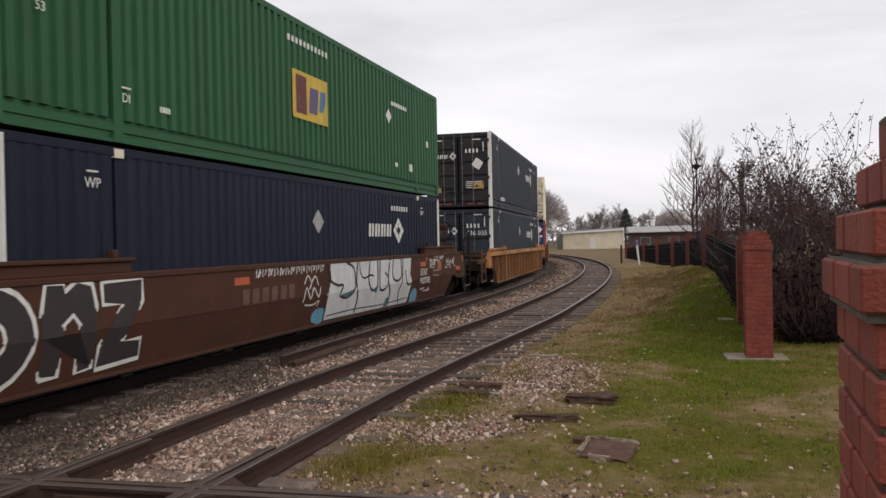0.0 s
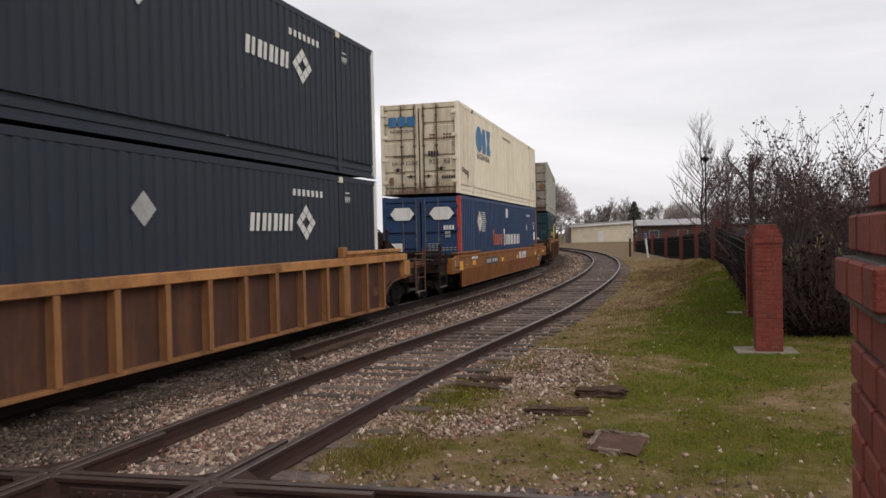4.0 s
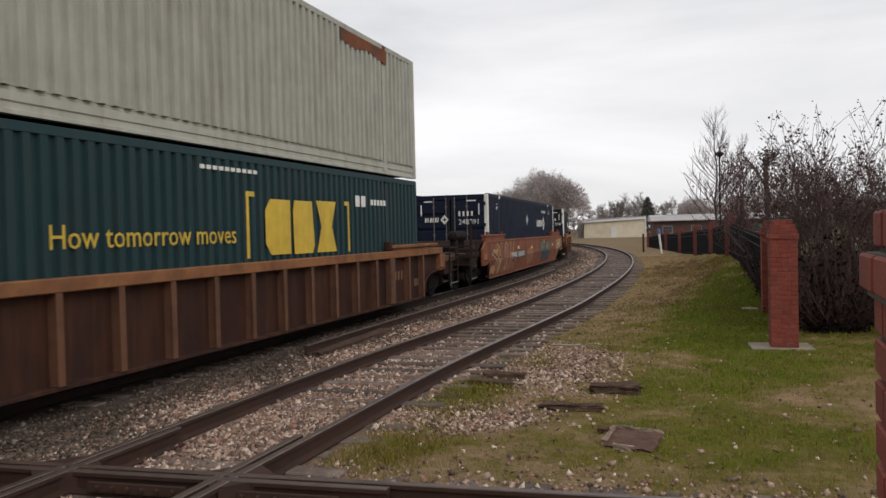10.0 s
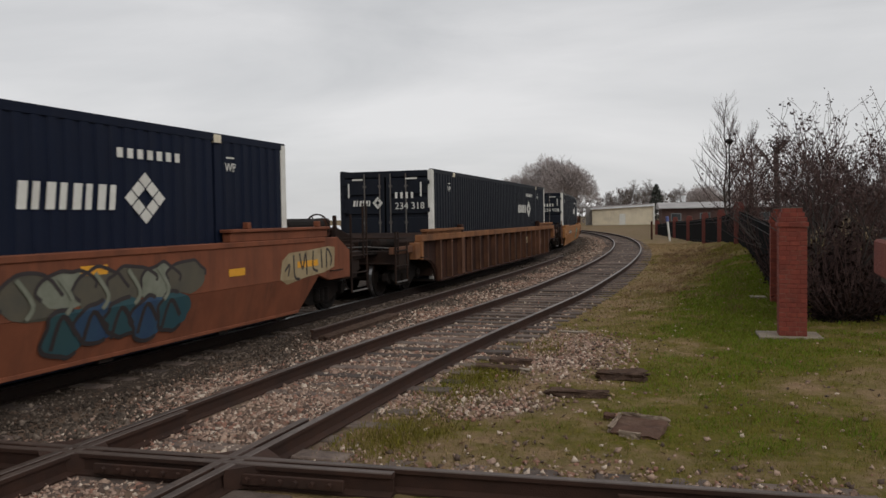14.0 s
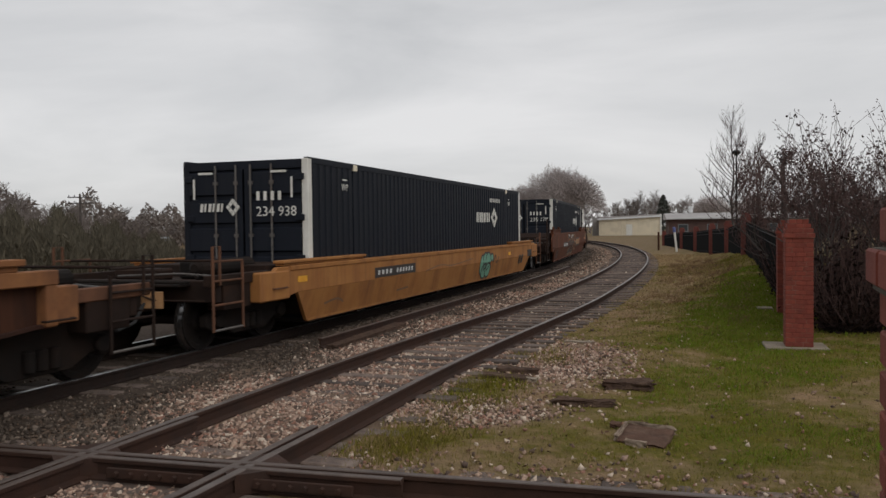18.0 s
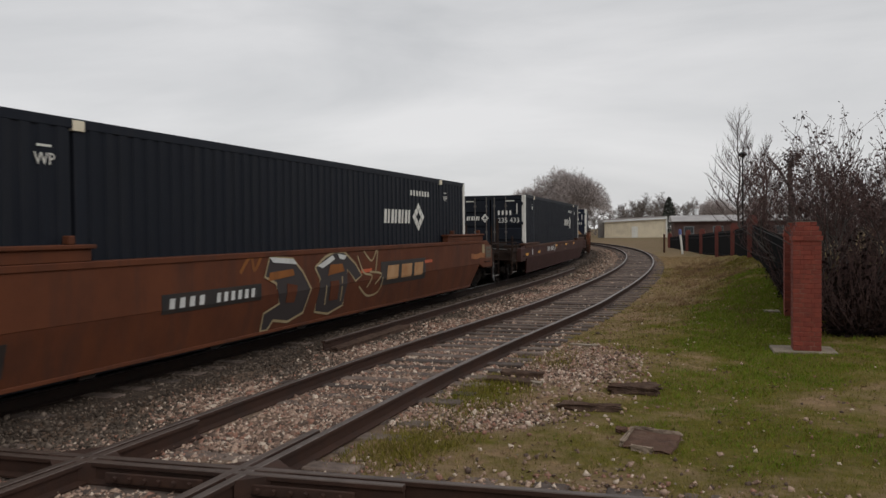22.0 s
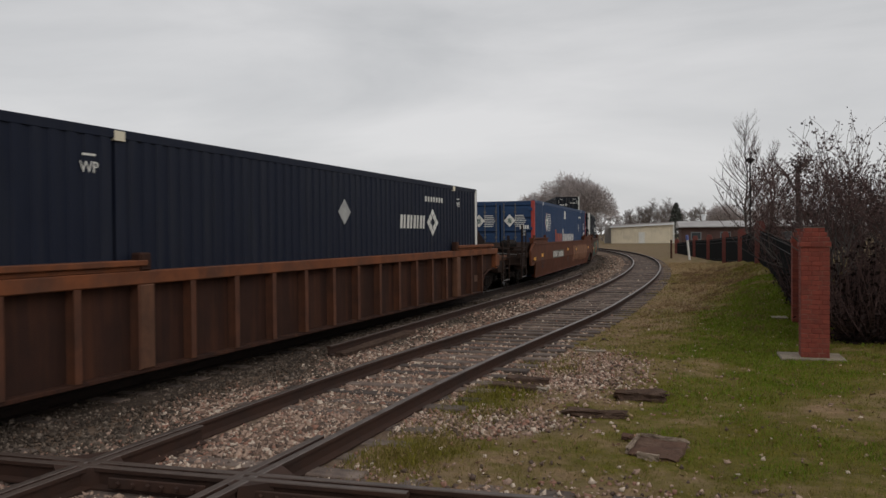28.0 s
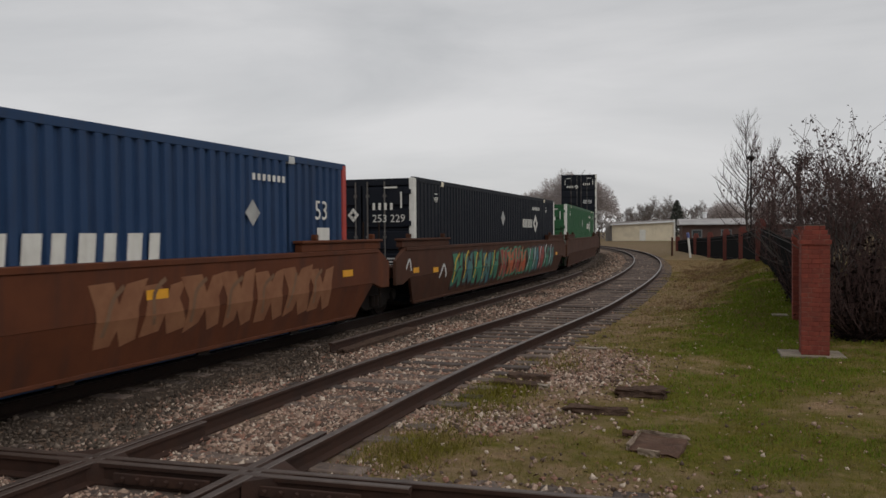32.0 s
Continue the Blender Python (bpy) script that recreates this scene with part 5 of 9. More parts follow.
# ---- trees and thickets ----
def branchwork(seed, height, stems=1, spread=0.35, trunk=0.16, levels=4, forks=(3, 4), lift=0.5, base=0.3, shrink=0.62, thin=0.006, wiggle=0.16):
    """Bare tree: returns (thick wood, twigs) shapes and the tips of its twigs."""
    rng = random.Random(seed)
    wood, twigs, tips = Shape(), Shape(), []
    wood.each = []

    def grow(p, d, length, r, level):
        n = 3 if level < 2 else (2 if level < 4 else 1)
        pts, rad = [p], [r]
        q, e = p, d
        for i in range(n):
            e = (e + Vector((rng.uniform(-1, 1), rng.uniform(-1, 1), rng.uniform(-0.3, 0.7))) * wiggle).normalized()
            q = q + e * (length / n)
            pts.append(q)
            rad.append(max(thin, r * (1 - 0.55 * (i + 1) / n)))
        thick = level < 2
        (wood if thick else twigs).tube(pts, rad, 5 if level == 0 else (4 if thick else 3), caps=False)
        if level >= levels:
            tips.append((q, e))
            return
        k = rng.randint(*forks) + (1 if level >= 1 else 0)
        for j in range(k):
            t = base + (1 - base) * (j + rng.uniform(0.2, 1)) / k if level == 0 else 0.25 + 0.75 * (j + rng.random()) / k
            t = min(t, 1.0)
            i = min(n - 1, int(t * n))
            s = pts[i].lerp(pts[i + 1], t * n - i)
            a = rng.uniform(0, 2 * math.pi)
            o = Vector((math.cos(a), math.sin(a), 0))
            f = (e * (0.75) + o * rng.uniform(0.5, 1.0) + Vector((0, 0, lift * rng.uniform(0.4, 1)))).normalized()
            grow(s, f, length * shrink * rng.uniform(0.75, 1.15), max(thin, rad[i] * 0.58), level + 1)

    for i in range(stems):
        a = 2 * math.pi * i / stems + rng.uniform(-0.3, 0.3)
        o = Vector((math.cos(a), math.sin(a), 0)) * (spread if stems > 1 else 0.03)
        p = Vector((math.cos(a), math.sin(a), 0)) * (0.16 if stems > 1 else 0)
        wood.each.append(len(wood.f))
        grow(p, (Vector((0, 0, 1)) + o * rng.uniform(0.5, 1.2)).normalized(), height * (0.48 if stems > 1 else 0.52) * rng.uniform(0.9, 1.1), trunk * rng.uniform(0.75, 1.1), 0)
    return wood, twigs, tips


def seed_heads(tips, rng, share, size):
    """Small dry clusters at the ends of twigs."""
    s = Shape()
    for p, d in tips:
        if rng.random() > share:
            continue
        for _ in range(rng.randint(2, 5)):
            c = p - d * size * rng.uniform(0, 6) + Vector((rng.uniform(-1, 1), rng.uniform(-1, 1), rng.uniform(-0.6, 1))) * size * 2.2
            r = size * rng.uniform(0.5, 1.1)
            u = Vector((rng.uniform(-1, 1), rng.uniform(-1, 1), rng.uniform(-1, 1))).normalized() * r
            w = Vector((rng.uniform(-1, 1), rng.uniform(-1, 1), rng.uniform(-1, 1))).normalized() * r
            s.add([c - u, c + w, c + u, c - w + u * 0.3], [(0, 1, 2), (0, 2, 3)])
    return s


def myrtle(seed, height, stems):
    wood, twigs, tips = branchwork(seed, height, stems, 0.55, 0.032, 3, (3, 4), 0.62, 0.35, 0.64, 0.0042, 0.30)
    root = thing("crape_myrtle", "bare multi-stemmed shrub tree with dry seed heads", "shrub", "shrubs behind the fence")
    cuts = wood.each + [len(wood.f)]
    for a, b in zip(cuts, cuts[1:]):
        st = Shape()
        ids = sorted({i for q in wood.f[a:b] for i in q})
        at = {i: n for n, i in enumerate(ids)}
        st.add([wood.v[i] for i in ids], [tuple(at[i] for i in q) for q in wood.f[a:b]])
        part("stem", st.mesh("stem"), "bark", root, "grey brown stem")
    part("crown", twigs.mesh("crown"), "twig", root, "fine dark twigs")
    part("seed_mass", seed_heads(tips, random.Random(seed), 0.90, 0.034).mesh("seed_mass"), "seed", root, "small dry seed heads")["kind"] = "stuff"
    return root


m1_ = myrtle(2, 4.30, 6)
m1_.matrix_basis = pose(2.0, 16.3, gz(2.0, 16.3) - 0.05)
m2_ = myrtle(5, 4.30, 6)
m2_.matrix_basis = pose(3.05, 16.6, gz(3, 16.6) - 0.05)
m3_ = myrtle(9, 4.3, 6)
m3_.matrix_basis = pose(2.25, 19.6, gz(2.2, 19.6) - 0.05)
for src_, x_, y_, a_ in ((m1_, 4.1, 17.5, 70), (m2_, 1.9, 23.5, 130), (m3_, 5.2, 16.5, 200), (m3_, 6.4, 18.5, 310), (m2_, 3.6, 15.9, 250), (m2_, 2.4, 20.6, 300), (m2_, 3.35, 18.7, 40), (m1_, 4.3, 20.6, 110)):
    copy_thing(src_, pose(x_, y_, gz(x_, y_) - 0.05, 0, 0, a_) @ Matrix.Scale(0.70 if y_ < 16 else 0.84 if x_ > 3.3 else 0.95, 4))


def thicket(x, y, w, d, h, seed, n):
    """Dense dark undergrowth: crossing stems and a mass of small leaves, inner shade in their colour."""
    rng = random.Random(seed)
    s, lf = Shape(), Shape()
    for _ in range(n):
        q, turn = math.sqrt(rng.random()), rng.uniform(0, 6.283)
        bx, by = w * 1.15 * q * math.cos(turn), d * 1.15 * q * math.sin(turn)
        fx, fy = bx * 0.55, by * 0.55
        lean = 0.25 + 0.45 * rng.random() * q
        top = Vector((bx + rng.uniform(-lean, lean) + 0.25 * bx, by + rng.uniform(-lean, lean), h * rng.uniform(0.45, 1.35) * (1 - 0.35 * q * q)))
        mid = Vector((bx, by, 0)).lerp(top, 0.5) + Vector((rng.uniform(-0.12, 0.12), rng.uniform(-0.12, 0.12), 0))
        s.tube([(fx, fy, 0), mid, top], [0.009, 0.007, 0.003], 3, caps=False)
        for _ in range(12):
            c = Vector((fx, fy, 0)).lerp(top, 0.95 * rng.random() ** 2.0) + Vector((rng.gauss(0, 0.1), rng.gauss(0, 0.1), rng.gauss(0, 0.06)))
            c.z = max(0.02, c.z)
            u = Vector((rng.uniform(-1, 1), rng.uniform(-1, 1), rng.uniform(-1, 1))).normalized() * rng.uniform(0.03, 0.06)
            v = Vector((rng.uniform(-1, 1), rng.uniform(-1, 1), rng.uniform(-1, 1))).normalized() * rng.uniform(0.02, 0.045)
            lf.add([c - u, c + v, c + u, c - v], [(0, 1, 2, 3)])
    root = thing("undergrowth", "dense dark tangle of stems and dead leaves", "bush", "undergrowth behind the fence", at=pose(x, y, gz(x, y) - 0.03))
    part("stem_mass", s.mesh("stem_mass"), "twig", root, "tangled dark stems")
    part("leaf_mass", lf.mesh("leaf_mass"), "deadleaf", root, "small leaves darkened for inner shade")


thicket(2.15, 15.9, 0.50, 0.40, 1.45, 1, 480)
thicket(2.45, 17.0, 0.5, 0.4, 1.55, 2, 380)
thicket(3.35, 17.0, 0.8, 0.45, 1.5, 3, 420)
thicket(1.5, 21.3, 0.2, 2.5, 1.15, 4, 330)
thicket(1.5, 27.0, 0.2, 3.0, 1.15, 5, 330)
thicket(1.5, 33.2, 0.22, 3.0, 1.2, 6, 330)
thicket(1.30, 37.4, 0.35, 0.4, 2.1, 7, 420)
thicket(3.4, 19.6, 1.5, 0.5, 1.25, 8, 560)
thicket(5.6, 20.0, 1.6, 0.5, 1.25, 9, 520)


def bare_tree(seed, height, trunk, label, mat="farbark", levels=4, thin=0.02, lift=0.45):
    wood, twigs, tips = branchwork(seed, height, 1, 0.1, trunk, levels, (4, 5), lift, 0.22, 0.60, thin)
    root = thing("bare_tree", label, "tree", "bare winter trees")
    part("trunk", wood.mesh("trunk"), mat, root, "trunk and main limbs")
    part("crown", twigs.mesh("crown"), mat, root, "leafless twigs")
    return root


def leader_tree(x, y, height, seed, turn=0):
    """Tall slim winter tree: one leader, side branches that sweep upward, fine twigs on them."""
    rng = random.Random(seed)
    trunk, limbs, twigs = Shape(), Shape(), Shape()
    line = [Vector((0.12 * math.sin(1.7 * k), 0.1 * math.cos(2.1 * k), height * k / 8)) for k in range(9)]
    trunk.tube(line, [0.125 * (1 - k / 8) + 0.014 for k in range(9)], 6)

    def sprig(p, d, length, r, level):
        pts, e = [p], d
        for _ in range(3):
            e = (e + Vector((rng.uniform(-0.2, 0.2), rng.uniform(-0.2, 0.2), rng.uniform(0.05, 0.32)))).normalized()
            pts.append(pts[-1] + e * length / 3)
        (limbs if level == 0 else twigs).tube(pts, [r, r * 0.8, r * 0.55, r * 0.25], 4 if level == 0 else 3, caps=False)
        if level < 2:
            for j in range(6 if level == 0 else 4):
                t = 0.3 + 0.7 * (j + rng.random()) / (6 if level == 0 else 4)
                i = min(2, int(t * 3))
                q = pts[i].lerp(pts[i + 1], min(1.0, t * 3 - i))
                a = rng.uniform(0, 6.28)
                sprig(q, (e + Vector((math.cos(a), math.sin(a), 0.15)) * rng.uniform(0.5, 0.9)).normalized(), length * rng.uniform(0.3, 0.5), r * 0.55, level + 1)

    for k in range(46):
        t = 0.20 + 0.78 * (k + rng.random()) / 46
        i = min(7, int(t * 8))
        a = rng.uniform(0, 6.28)
        up = 0.45 + 0.7 * t
        sprig(line[i].lerp(line[i + 1], t * 8 - i), Vector((math.cos(a), math.sin(a), up)).normalized(), height * (0.29 * (1 - t) + 0.085) * rng.uniform(0.8, 1.15), 0.045 * (1 - t) + 0.014, 0)
    root = thing("bare_tree", "tall bare tree with a single leader and upswept limbs", "tree", "bare winter trees", at=pose(x, y, -0.3, 0, 0, turn))
    part("trunk", trunk.mesh("trunk"), "bark", root, "slim grey trunk")
    part("limb_mass", limbs.mesh("limb_mass"), "bark", root, "upswept limbs")["kind"] = "stuff"
    part("crown", twigs.mesh("crown"), "twig", root, "fine leafless twigs")


leader_tree(0.85, 70, 11.0, 31)
leader_tree(3.2, 78, 9.6, 32)


def domed_tree(x, y, height, wide, seed, n):
    """Broad winter tree: limbs under a rounded cloud of fine twigs."""
    rng = np.random.default_rng(seed)
    wood, twigs, tips = branchwork(seed, height * 0.86, 1, 0.1, 0.36, 4, (4, 5), 0.45, 0.25, 0.58, 0.016)
    root = thing("bare_tree", "broad bare tree with a dense rounded crown of fine twigs", "tree", "bare winter trees", at=pose(x, y, -0.3))
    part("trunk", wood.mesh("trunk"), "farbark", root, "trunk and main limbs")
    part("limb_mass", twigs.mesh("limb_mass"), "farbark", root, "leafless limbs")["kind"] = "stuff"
    # twigs fan out from the middle of the crown, thinner in number towards its foot
    d = rng.normal(size=(n, 3))
    d /= np.linalg.norm(d, axis=1)[:, None]
    d[:, 2] = np.abs(d[:, 2]) * 1.1 - 0.35
    lump_ = 1 + 0.10 * np.sin(3 * np.arctan2(d[:, 1], d[:, 0]) + seed) + 0.08 * np.sin(9 * d[:, 0] + 7 * d[:, 2] + seed)
    r = rng.random(n) ** 0.45 * lump_
    c = np.array([0, 0, height * 0.50])
    p = c + d * r[:, None] * np.array([wide / 2, wide / 2, height * 0.46])
    g = d + rng.normal(0, 0.45, (n, 3)) + np.array([0, 0, 0.25])
    g /= np.linalg.norm(g, axis=1)[:, None]
    q = p + g * rng.uniform(0.4, 1.1, n)[:, None]
    w = rng.normal(size=(n, 3)) * 0.022
    # crown colour carries the haze of distance
    part("crown", raw_mesh("crown", np.stack([p - w, p + w, q], 1).reshape(-1, 3), np.arange(3 * n).reshape(-1, 3)), "hazetwig", root, "fine leafless twigs, paled for distance haze")


domed_tree(-27.7, 162, 14.5, 13.0, 47, 20000)
domed_tree(-32.2, 166, 16.4, 13.0, 48, 22000)
domed_tree(-39.5, 168, 12.5, 10.0, 52, 12000)
domed_tree(-44.0, 178, 11.0, 11.0, 49, 9000)
domed_tree(-2.5, 190, 9.6, 9.5, 50, 9000)
domed_tree(8.5, 205, 10.5, 11.0, 51, 9000)


def cut_trunk(x, y):
    root = thing("lopped_tree", "lopped tree trunk with a bushy knob on top", "tree", at=pose(x, y, gz(x, y) - 0.40))
    part("trunk", Shape().tube([(0, 0, 0), (0.03, 0, 1.8), (-0.02, 0, 3.3), (-0.02, 0.02, 3.75)], [0.10, 0.085, 0.07, 0.05], 7).tube([(-0.02, 0, 3.0), (-0.35, 0, 3.6), (-0.62, 0.05, 3.9)], [0.04, 0.03, 0.015], 5).mesh("trunk"), "bark", root)
    rng = random.Random(8)
    lf = Shape()
    for _ in range(200):
        c = Vector((rng.gauss(0.06, 0.12), rng.gauss(0, 0.12), 3.75 + rng.gauss(0, 0.13)))
        u = Vector((rng.uniform(-1, 1), rng.uniform(-1, 1), rng.uniform(-1, 1))).normalized() * 0.06
        v = Vector((rng.uniform(-1, 1), rng.uniform(-1, 1), rng.uniform(-1, 1))).normalized() * 0.03
        lf.add([c - u, c + v, c + u, c - v], [(0, 1, 2, 3)])
    part("sprout_mass", lf.mesh("sprout_mass"), "seed", root, "brown tangle of sprouts")["kind"] = "stuff"


cut_trunk(1.62, 24.2)


def woods():
    """Far bare woods on the horizon, all trees in one; their wood colour holds the haze."""
    rng = np.random.default_rng(77)
    kinds = []
    for sd, h in ((61, 9.5), (62, 11.0), (63, 8.5)):
        wood, twigs, _ = branchwork(sd, h, 1, 0.1, 0.20, 4, (4, 5), 0.3, 0.12, 0.60, 0.028)
        v, f = [], []
        for s in (wood, twigs):
            o = len(v)
            v += s.v
            f += [tuple(i + o for i in q) for q in s.f]
        kinds.append((np.array(v), np.array([q for q in f if len(q) == 4])))
    V, F, o = [], [], 0

    def put(x, y, sc):
        nonlocal o
        v, f = kinds[int(rng.integers(0, 3))]
        a = rng.uniform(0, 6.28)
        c, s = math.cos(a), math.sin(a)
        w = np.c_[v[:, 0] * c - v[:, 1] * s, v[:, 0] * s + v[:, 1] * c, v[:, 2]] * sc
        V.append(w + (x, y, -0.3))
        F.append(f + o)
        o += len(v)

    # behind the field across the main track
    for i in range(72):
        t = rng.uniform(-62, -34)
        d = rng.uniform(120, 175) * (0.75 if t < -42 else 1.0)
        put(d * math.sin(math.radians(t)), d * math.cos(math.radians(t)), rng.uniform(0.6, 1.0) * (0.72 if t < -40 else (0.30 if t > -37 else 0.5)))
    # behind the sheds
    for i in range(55):
        t = rng.uniform(-10, 12)
        d = rng.uniform(215, 300)
        put(d * math.sin(math.radians(t)), d * math.cos(math.radians(t)), rng.uniform(0.65, 1.12))
    for i in range(36):
        t = rng.uniform(12, 75)
        d = rng.uniform(120, 200)
        put(d * math.sin(math.radians(t)), d * math.cos(math.radians(t)), rng.uniform(0.6, 1.1))
    for i in range(30):
        t = rng.uniform(-180, -75) if i % 2 else rng.uniform(80, 180)
        d = rng.uniform(150, 220)
        put(d * math.sin(math.radians(t)), d * math.cos(math.radians(t)), rng.uniform(0.7, 1.2))
    solo("far_woods", raw_mesh("far_woods", np.concatenate(V), np.concatenate(F)), "farbark", "grey leafless woods on the horizon, paled for haze", "woods", kind="stuff")
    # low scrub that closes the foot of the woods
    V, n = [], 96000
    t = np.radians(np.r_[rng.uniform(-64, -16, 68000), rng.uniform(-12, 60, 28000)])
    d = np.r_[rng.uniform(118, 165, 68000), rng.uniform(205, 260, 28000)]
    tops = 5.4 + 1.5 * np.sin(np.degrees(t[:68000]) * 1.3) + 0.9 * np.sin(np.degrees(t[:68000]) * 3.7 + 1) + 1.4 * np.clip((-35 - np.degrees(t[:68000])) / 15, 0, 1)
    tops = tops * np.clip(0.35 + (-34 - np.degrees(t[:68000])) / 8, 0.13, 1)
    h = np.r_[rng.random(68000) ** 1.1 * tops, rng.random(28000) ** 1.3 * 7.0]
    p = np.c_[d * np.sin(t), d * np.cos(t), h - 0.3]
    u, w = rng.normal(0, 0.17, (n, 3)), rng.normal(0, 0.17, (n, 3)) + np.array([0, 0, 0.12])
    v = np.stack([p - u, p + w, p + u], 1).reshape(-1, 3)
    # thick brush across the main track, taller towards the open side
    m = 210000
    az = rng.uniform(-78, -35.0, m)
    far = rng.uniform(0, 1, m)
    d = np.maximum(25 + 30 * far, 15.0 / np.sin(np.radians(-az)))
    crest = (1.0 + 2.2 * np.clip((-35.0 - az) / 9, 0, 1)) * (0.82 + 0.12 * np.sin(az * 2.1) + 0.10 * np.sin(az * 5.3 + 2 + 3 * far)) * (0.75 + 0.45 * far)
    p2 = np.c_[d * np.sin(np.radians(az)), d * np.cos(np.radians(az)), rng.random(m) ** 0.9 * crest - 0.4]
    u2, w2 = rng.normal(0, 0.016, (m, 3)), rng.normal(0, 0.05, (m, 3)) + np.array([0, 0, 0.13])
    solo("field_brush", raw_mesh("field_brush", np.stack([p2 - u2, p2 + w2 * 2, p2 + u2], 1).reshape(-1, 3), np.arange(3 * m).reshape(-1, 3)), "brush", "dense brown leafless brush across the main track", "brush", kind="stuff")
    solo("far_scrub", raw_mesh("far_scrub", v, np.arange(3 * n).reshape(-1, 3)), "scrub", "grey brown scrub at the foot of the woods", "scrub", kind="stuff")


woods()


def conifer(x, y, h, seed):
    rng = random.Random(seed)
    root = thing("evergreen_tree", "small dark evergreen beyond the sheds, paled for haze", "tree", "evergreens", at=pose(x, y, -0.3))
    part("trunk", Shape().tube([(0, 0, 0), (0, 0, h)], [0.2, 0.03], 6).mesh("trunk"), "bark", root)
    lf = Shape()
    for _ in range(900):
        z = h * (0.12 + 0.88 * rng.random())
        r = (1 - z / h) ** 0.7 * h * 0.28 * math.sqrt(rng.random()) + 0.1
        a = rng.uniform(0, 6.28)
        c = Vector((r * math.cos(a), r * math.sin(a), z))
        u = Vector((rng.gauss(0, 1), rng.gauss(0, 1), rng.gauss(0, 1))).normalized() * 0.35
        v = Vector((rng.gauss(0, 1), rng.gauss(0, 1), rng.gauss(0, 1))).normalized() * 0.25
        lf.add([c - u, c + v, c + u, c - v], [(0, 1, 2, 3)])
    part("crown", lf.mesh("crown"), "evergreen", root)


conifer(-13.4, 205, 9.4, 1)

# ---- far buildings ----


def shed():
    root = thing("metal_warehouse", "low cream metal warehouse with a pale door", "warehouse", at=pose(-17.9, 170, -0.3, 0, 0, 4))
    foot = [(6.1, 9), (-6.1, 9)]
    for i in range(40):
        x = -6.05 + i * 0.31
        foot += [(x - 0.05, 0), (x - 0.03, -0.05), (x + 0.03, -0.05), (x + 0.05, 0)]
    foot.append((6.1, 0))
    k = len(foot)
    wall = Shape().add([(x, y, z * (3.70 + 0.042 * x)) for z in (0, 1) for x, y in foot], [tuple(range(k))[::-1], tuple(range(k, 2 * k))] + [(i, (i + 1) % k, k + (i + 1) % k, k + i) for i in range(k)])
    part("wall", wall.mesh("wall"), "shed", root, "ribbed cream cladding")
    roof, fascia = Shape(), Shape()
    for sh, (y0, y1, z0, z1) in ((roof, (-0.33, 9.3, 0.02, 0.62)), (fascia, (-0.45, -0.33, -0.12, 0.22))):
        v = [(x, y, 3.70 + 0.042 * x + z) for x in (-6.4, 6.4) for y, z in ((y0, z0), (y1, z0 if sh is fascia else z0 + 0.5), (y1, z1), (y0, z1 if sh is fascia else z0 + 0.14))]
        sh.add(v, [(0, 1, 2, 3), (7, 6, 5, 4), (0, 4, 5, 1), (1, 5, 6, 2), (2, 6, 7, 3), (3, 7, 4, 0)])
    part("roof", roof.mesh("roof"), "shedroof", root, "low brown-grey roof")
    part("fascia", fascia.mesh("fascia"), "carwhite", root, "white fascia")
    part("door", Shape().box(-0.6, 0.6, -0.09, -0.04, 0, 2.4).mesh("door"), "white", root, "pale door")
    part("downpipe", Shape().box(6.12, 6.4, -0.25, 0, 0, 4.4).mesh("downpipe"), "white", root)
    part("annex", Shape().box(-7.6, -6.1, 2, 9, 0, 3.9).mesh("annex"), "roofing", root, "dull grey side annex")


shed()


def brick_block(x, y, w, d, h, turn, n, label):
    root = thing("brick_building", label, "building", "low brick buildings", at=pose(x, y, -0.3, 0, 0, turn))
    part("wall", Shape().box(-w / 2, w / 2, 0, d, 0, h).mesh("wall"), "farbrick", root, "red brick wall")
    part("roof", Shape().prism([(-0.6, h), (d + 0.4, h), (d + 0.4, h + 0.9), (d / 2, h + 1.0), (-0.6, h + 0.12)], -w / 2 - 0.4, w / 2 + 0.4).mesh("roof"), "roofing", root, "pale grey sloping roof")
    fr = kept("win_frame", lambda: Shape().box(-0.75, 0.75, -0.06, 0, 0, 1.2).mesh("window"))
    gl = kept("win_pane", lambda: Shape().box(-0.62, 0.62, -0.09, -0.06, 0.12, 1.08).mesh("pane"))
    for i in range(n):
        xx = -w / 2 + (i + 0.5) * w / n
        wob = part("window", fr, "cargrey", root, "grey framed window", (xx, 0, h - 1.9))
        part("pane", gl, "glass", wob)


brick_block(4.9, 128, 25, 10, 2.95, 6, 6, "long low red brick building with a grey roof")
brick_block(34.0, 112, 34, 12, 4.6, -14, 10, "red brick building with a row of white windows")
for x_ in (-4.5, 6.0):
    tagged(part("roof_vent", Shape().lathe([(0, 0.3), (0.7, 0.3), (0.75, 0.42), (0.95, 0.42)], 10, "z").mesh("roof_vent"), "carwhite", None, "", (x_, 131, 3.7)),
           "white roof vent on the brick building", "vent", "roof vents")


def street_lamp(x, y, h):
    root = thing("street_lamp", "black lamp post with a flat lantern head", "street lamp", "lamps by the fence", at=pose(x, y, gz(x, y)))
    part("pole", Shape().tube([(0, 0, 0), (0, 0, 0.5), (0, 0, h)], [0.10, 0.06, 0.05], 8).mesh("pole"), "fence", root)
    part("lantern", Shape().lathe([(h - 0.05, 0.08), (h + 0.12, 0.30), (h + 0.2, 0.34), (h + 0.34, 0.12)], 10, "z").mesh("lantern"), "fence", root, "dark lantern head")


street_lamp(0.98, 60, 6.7)
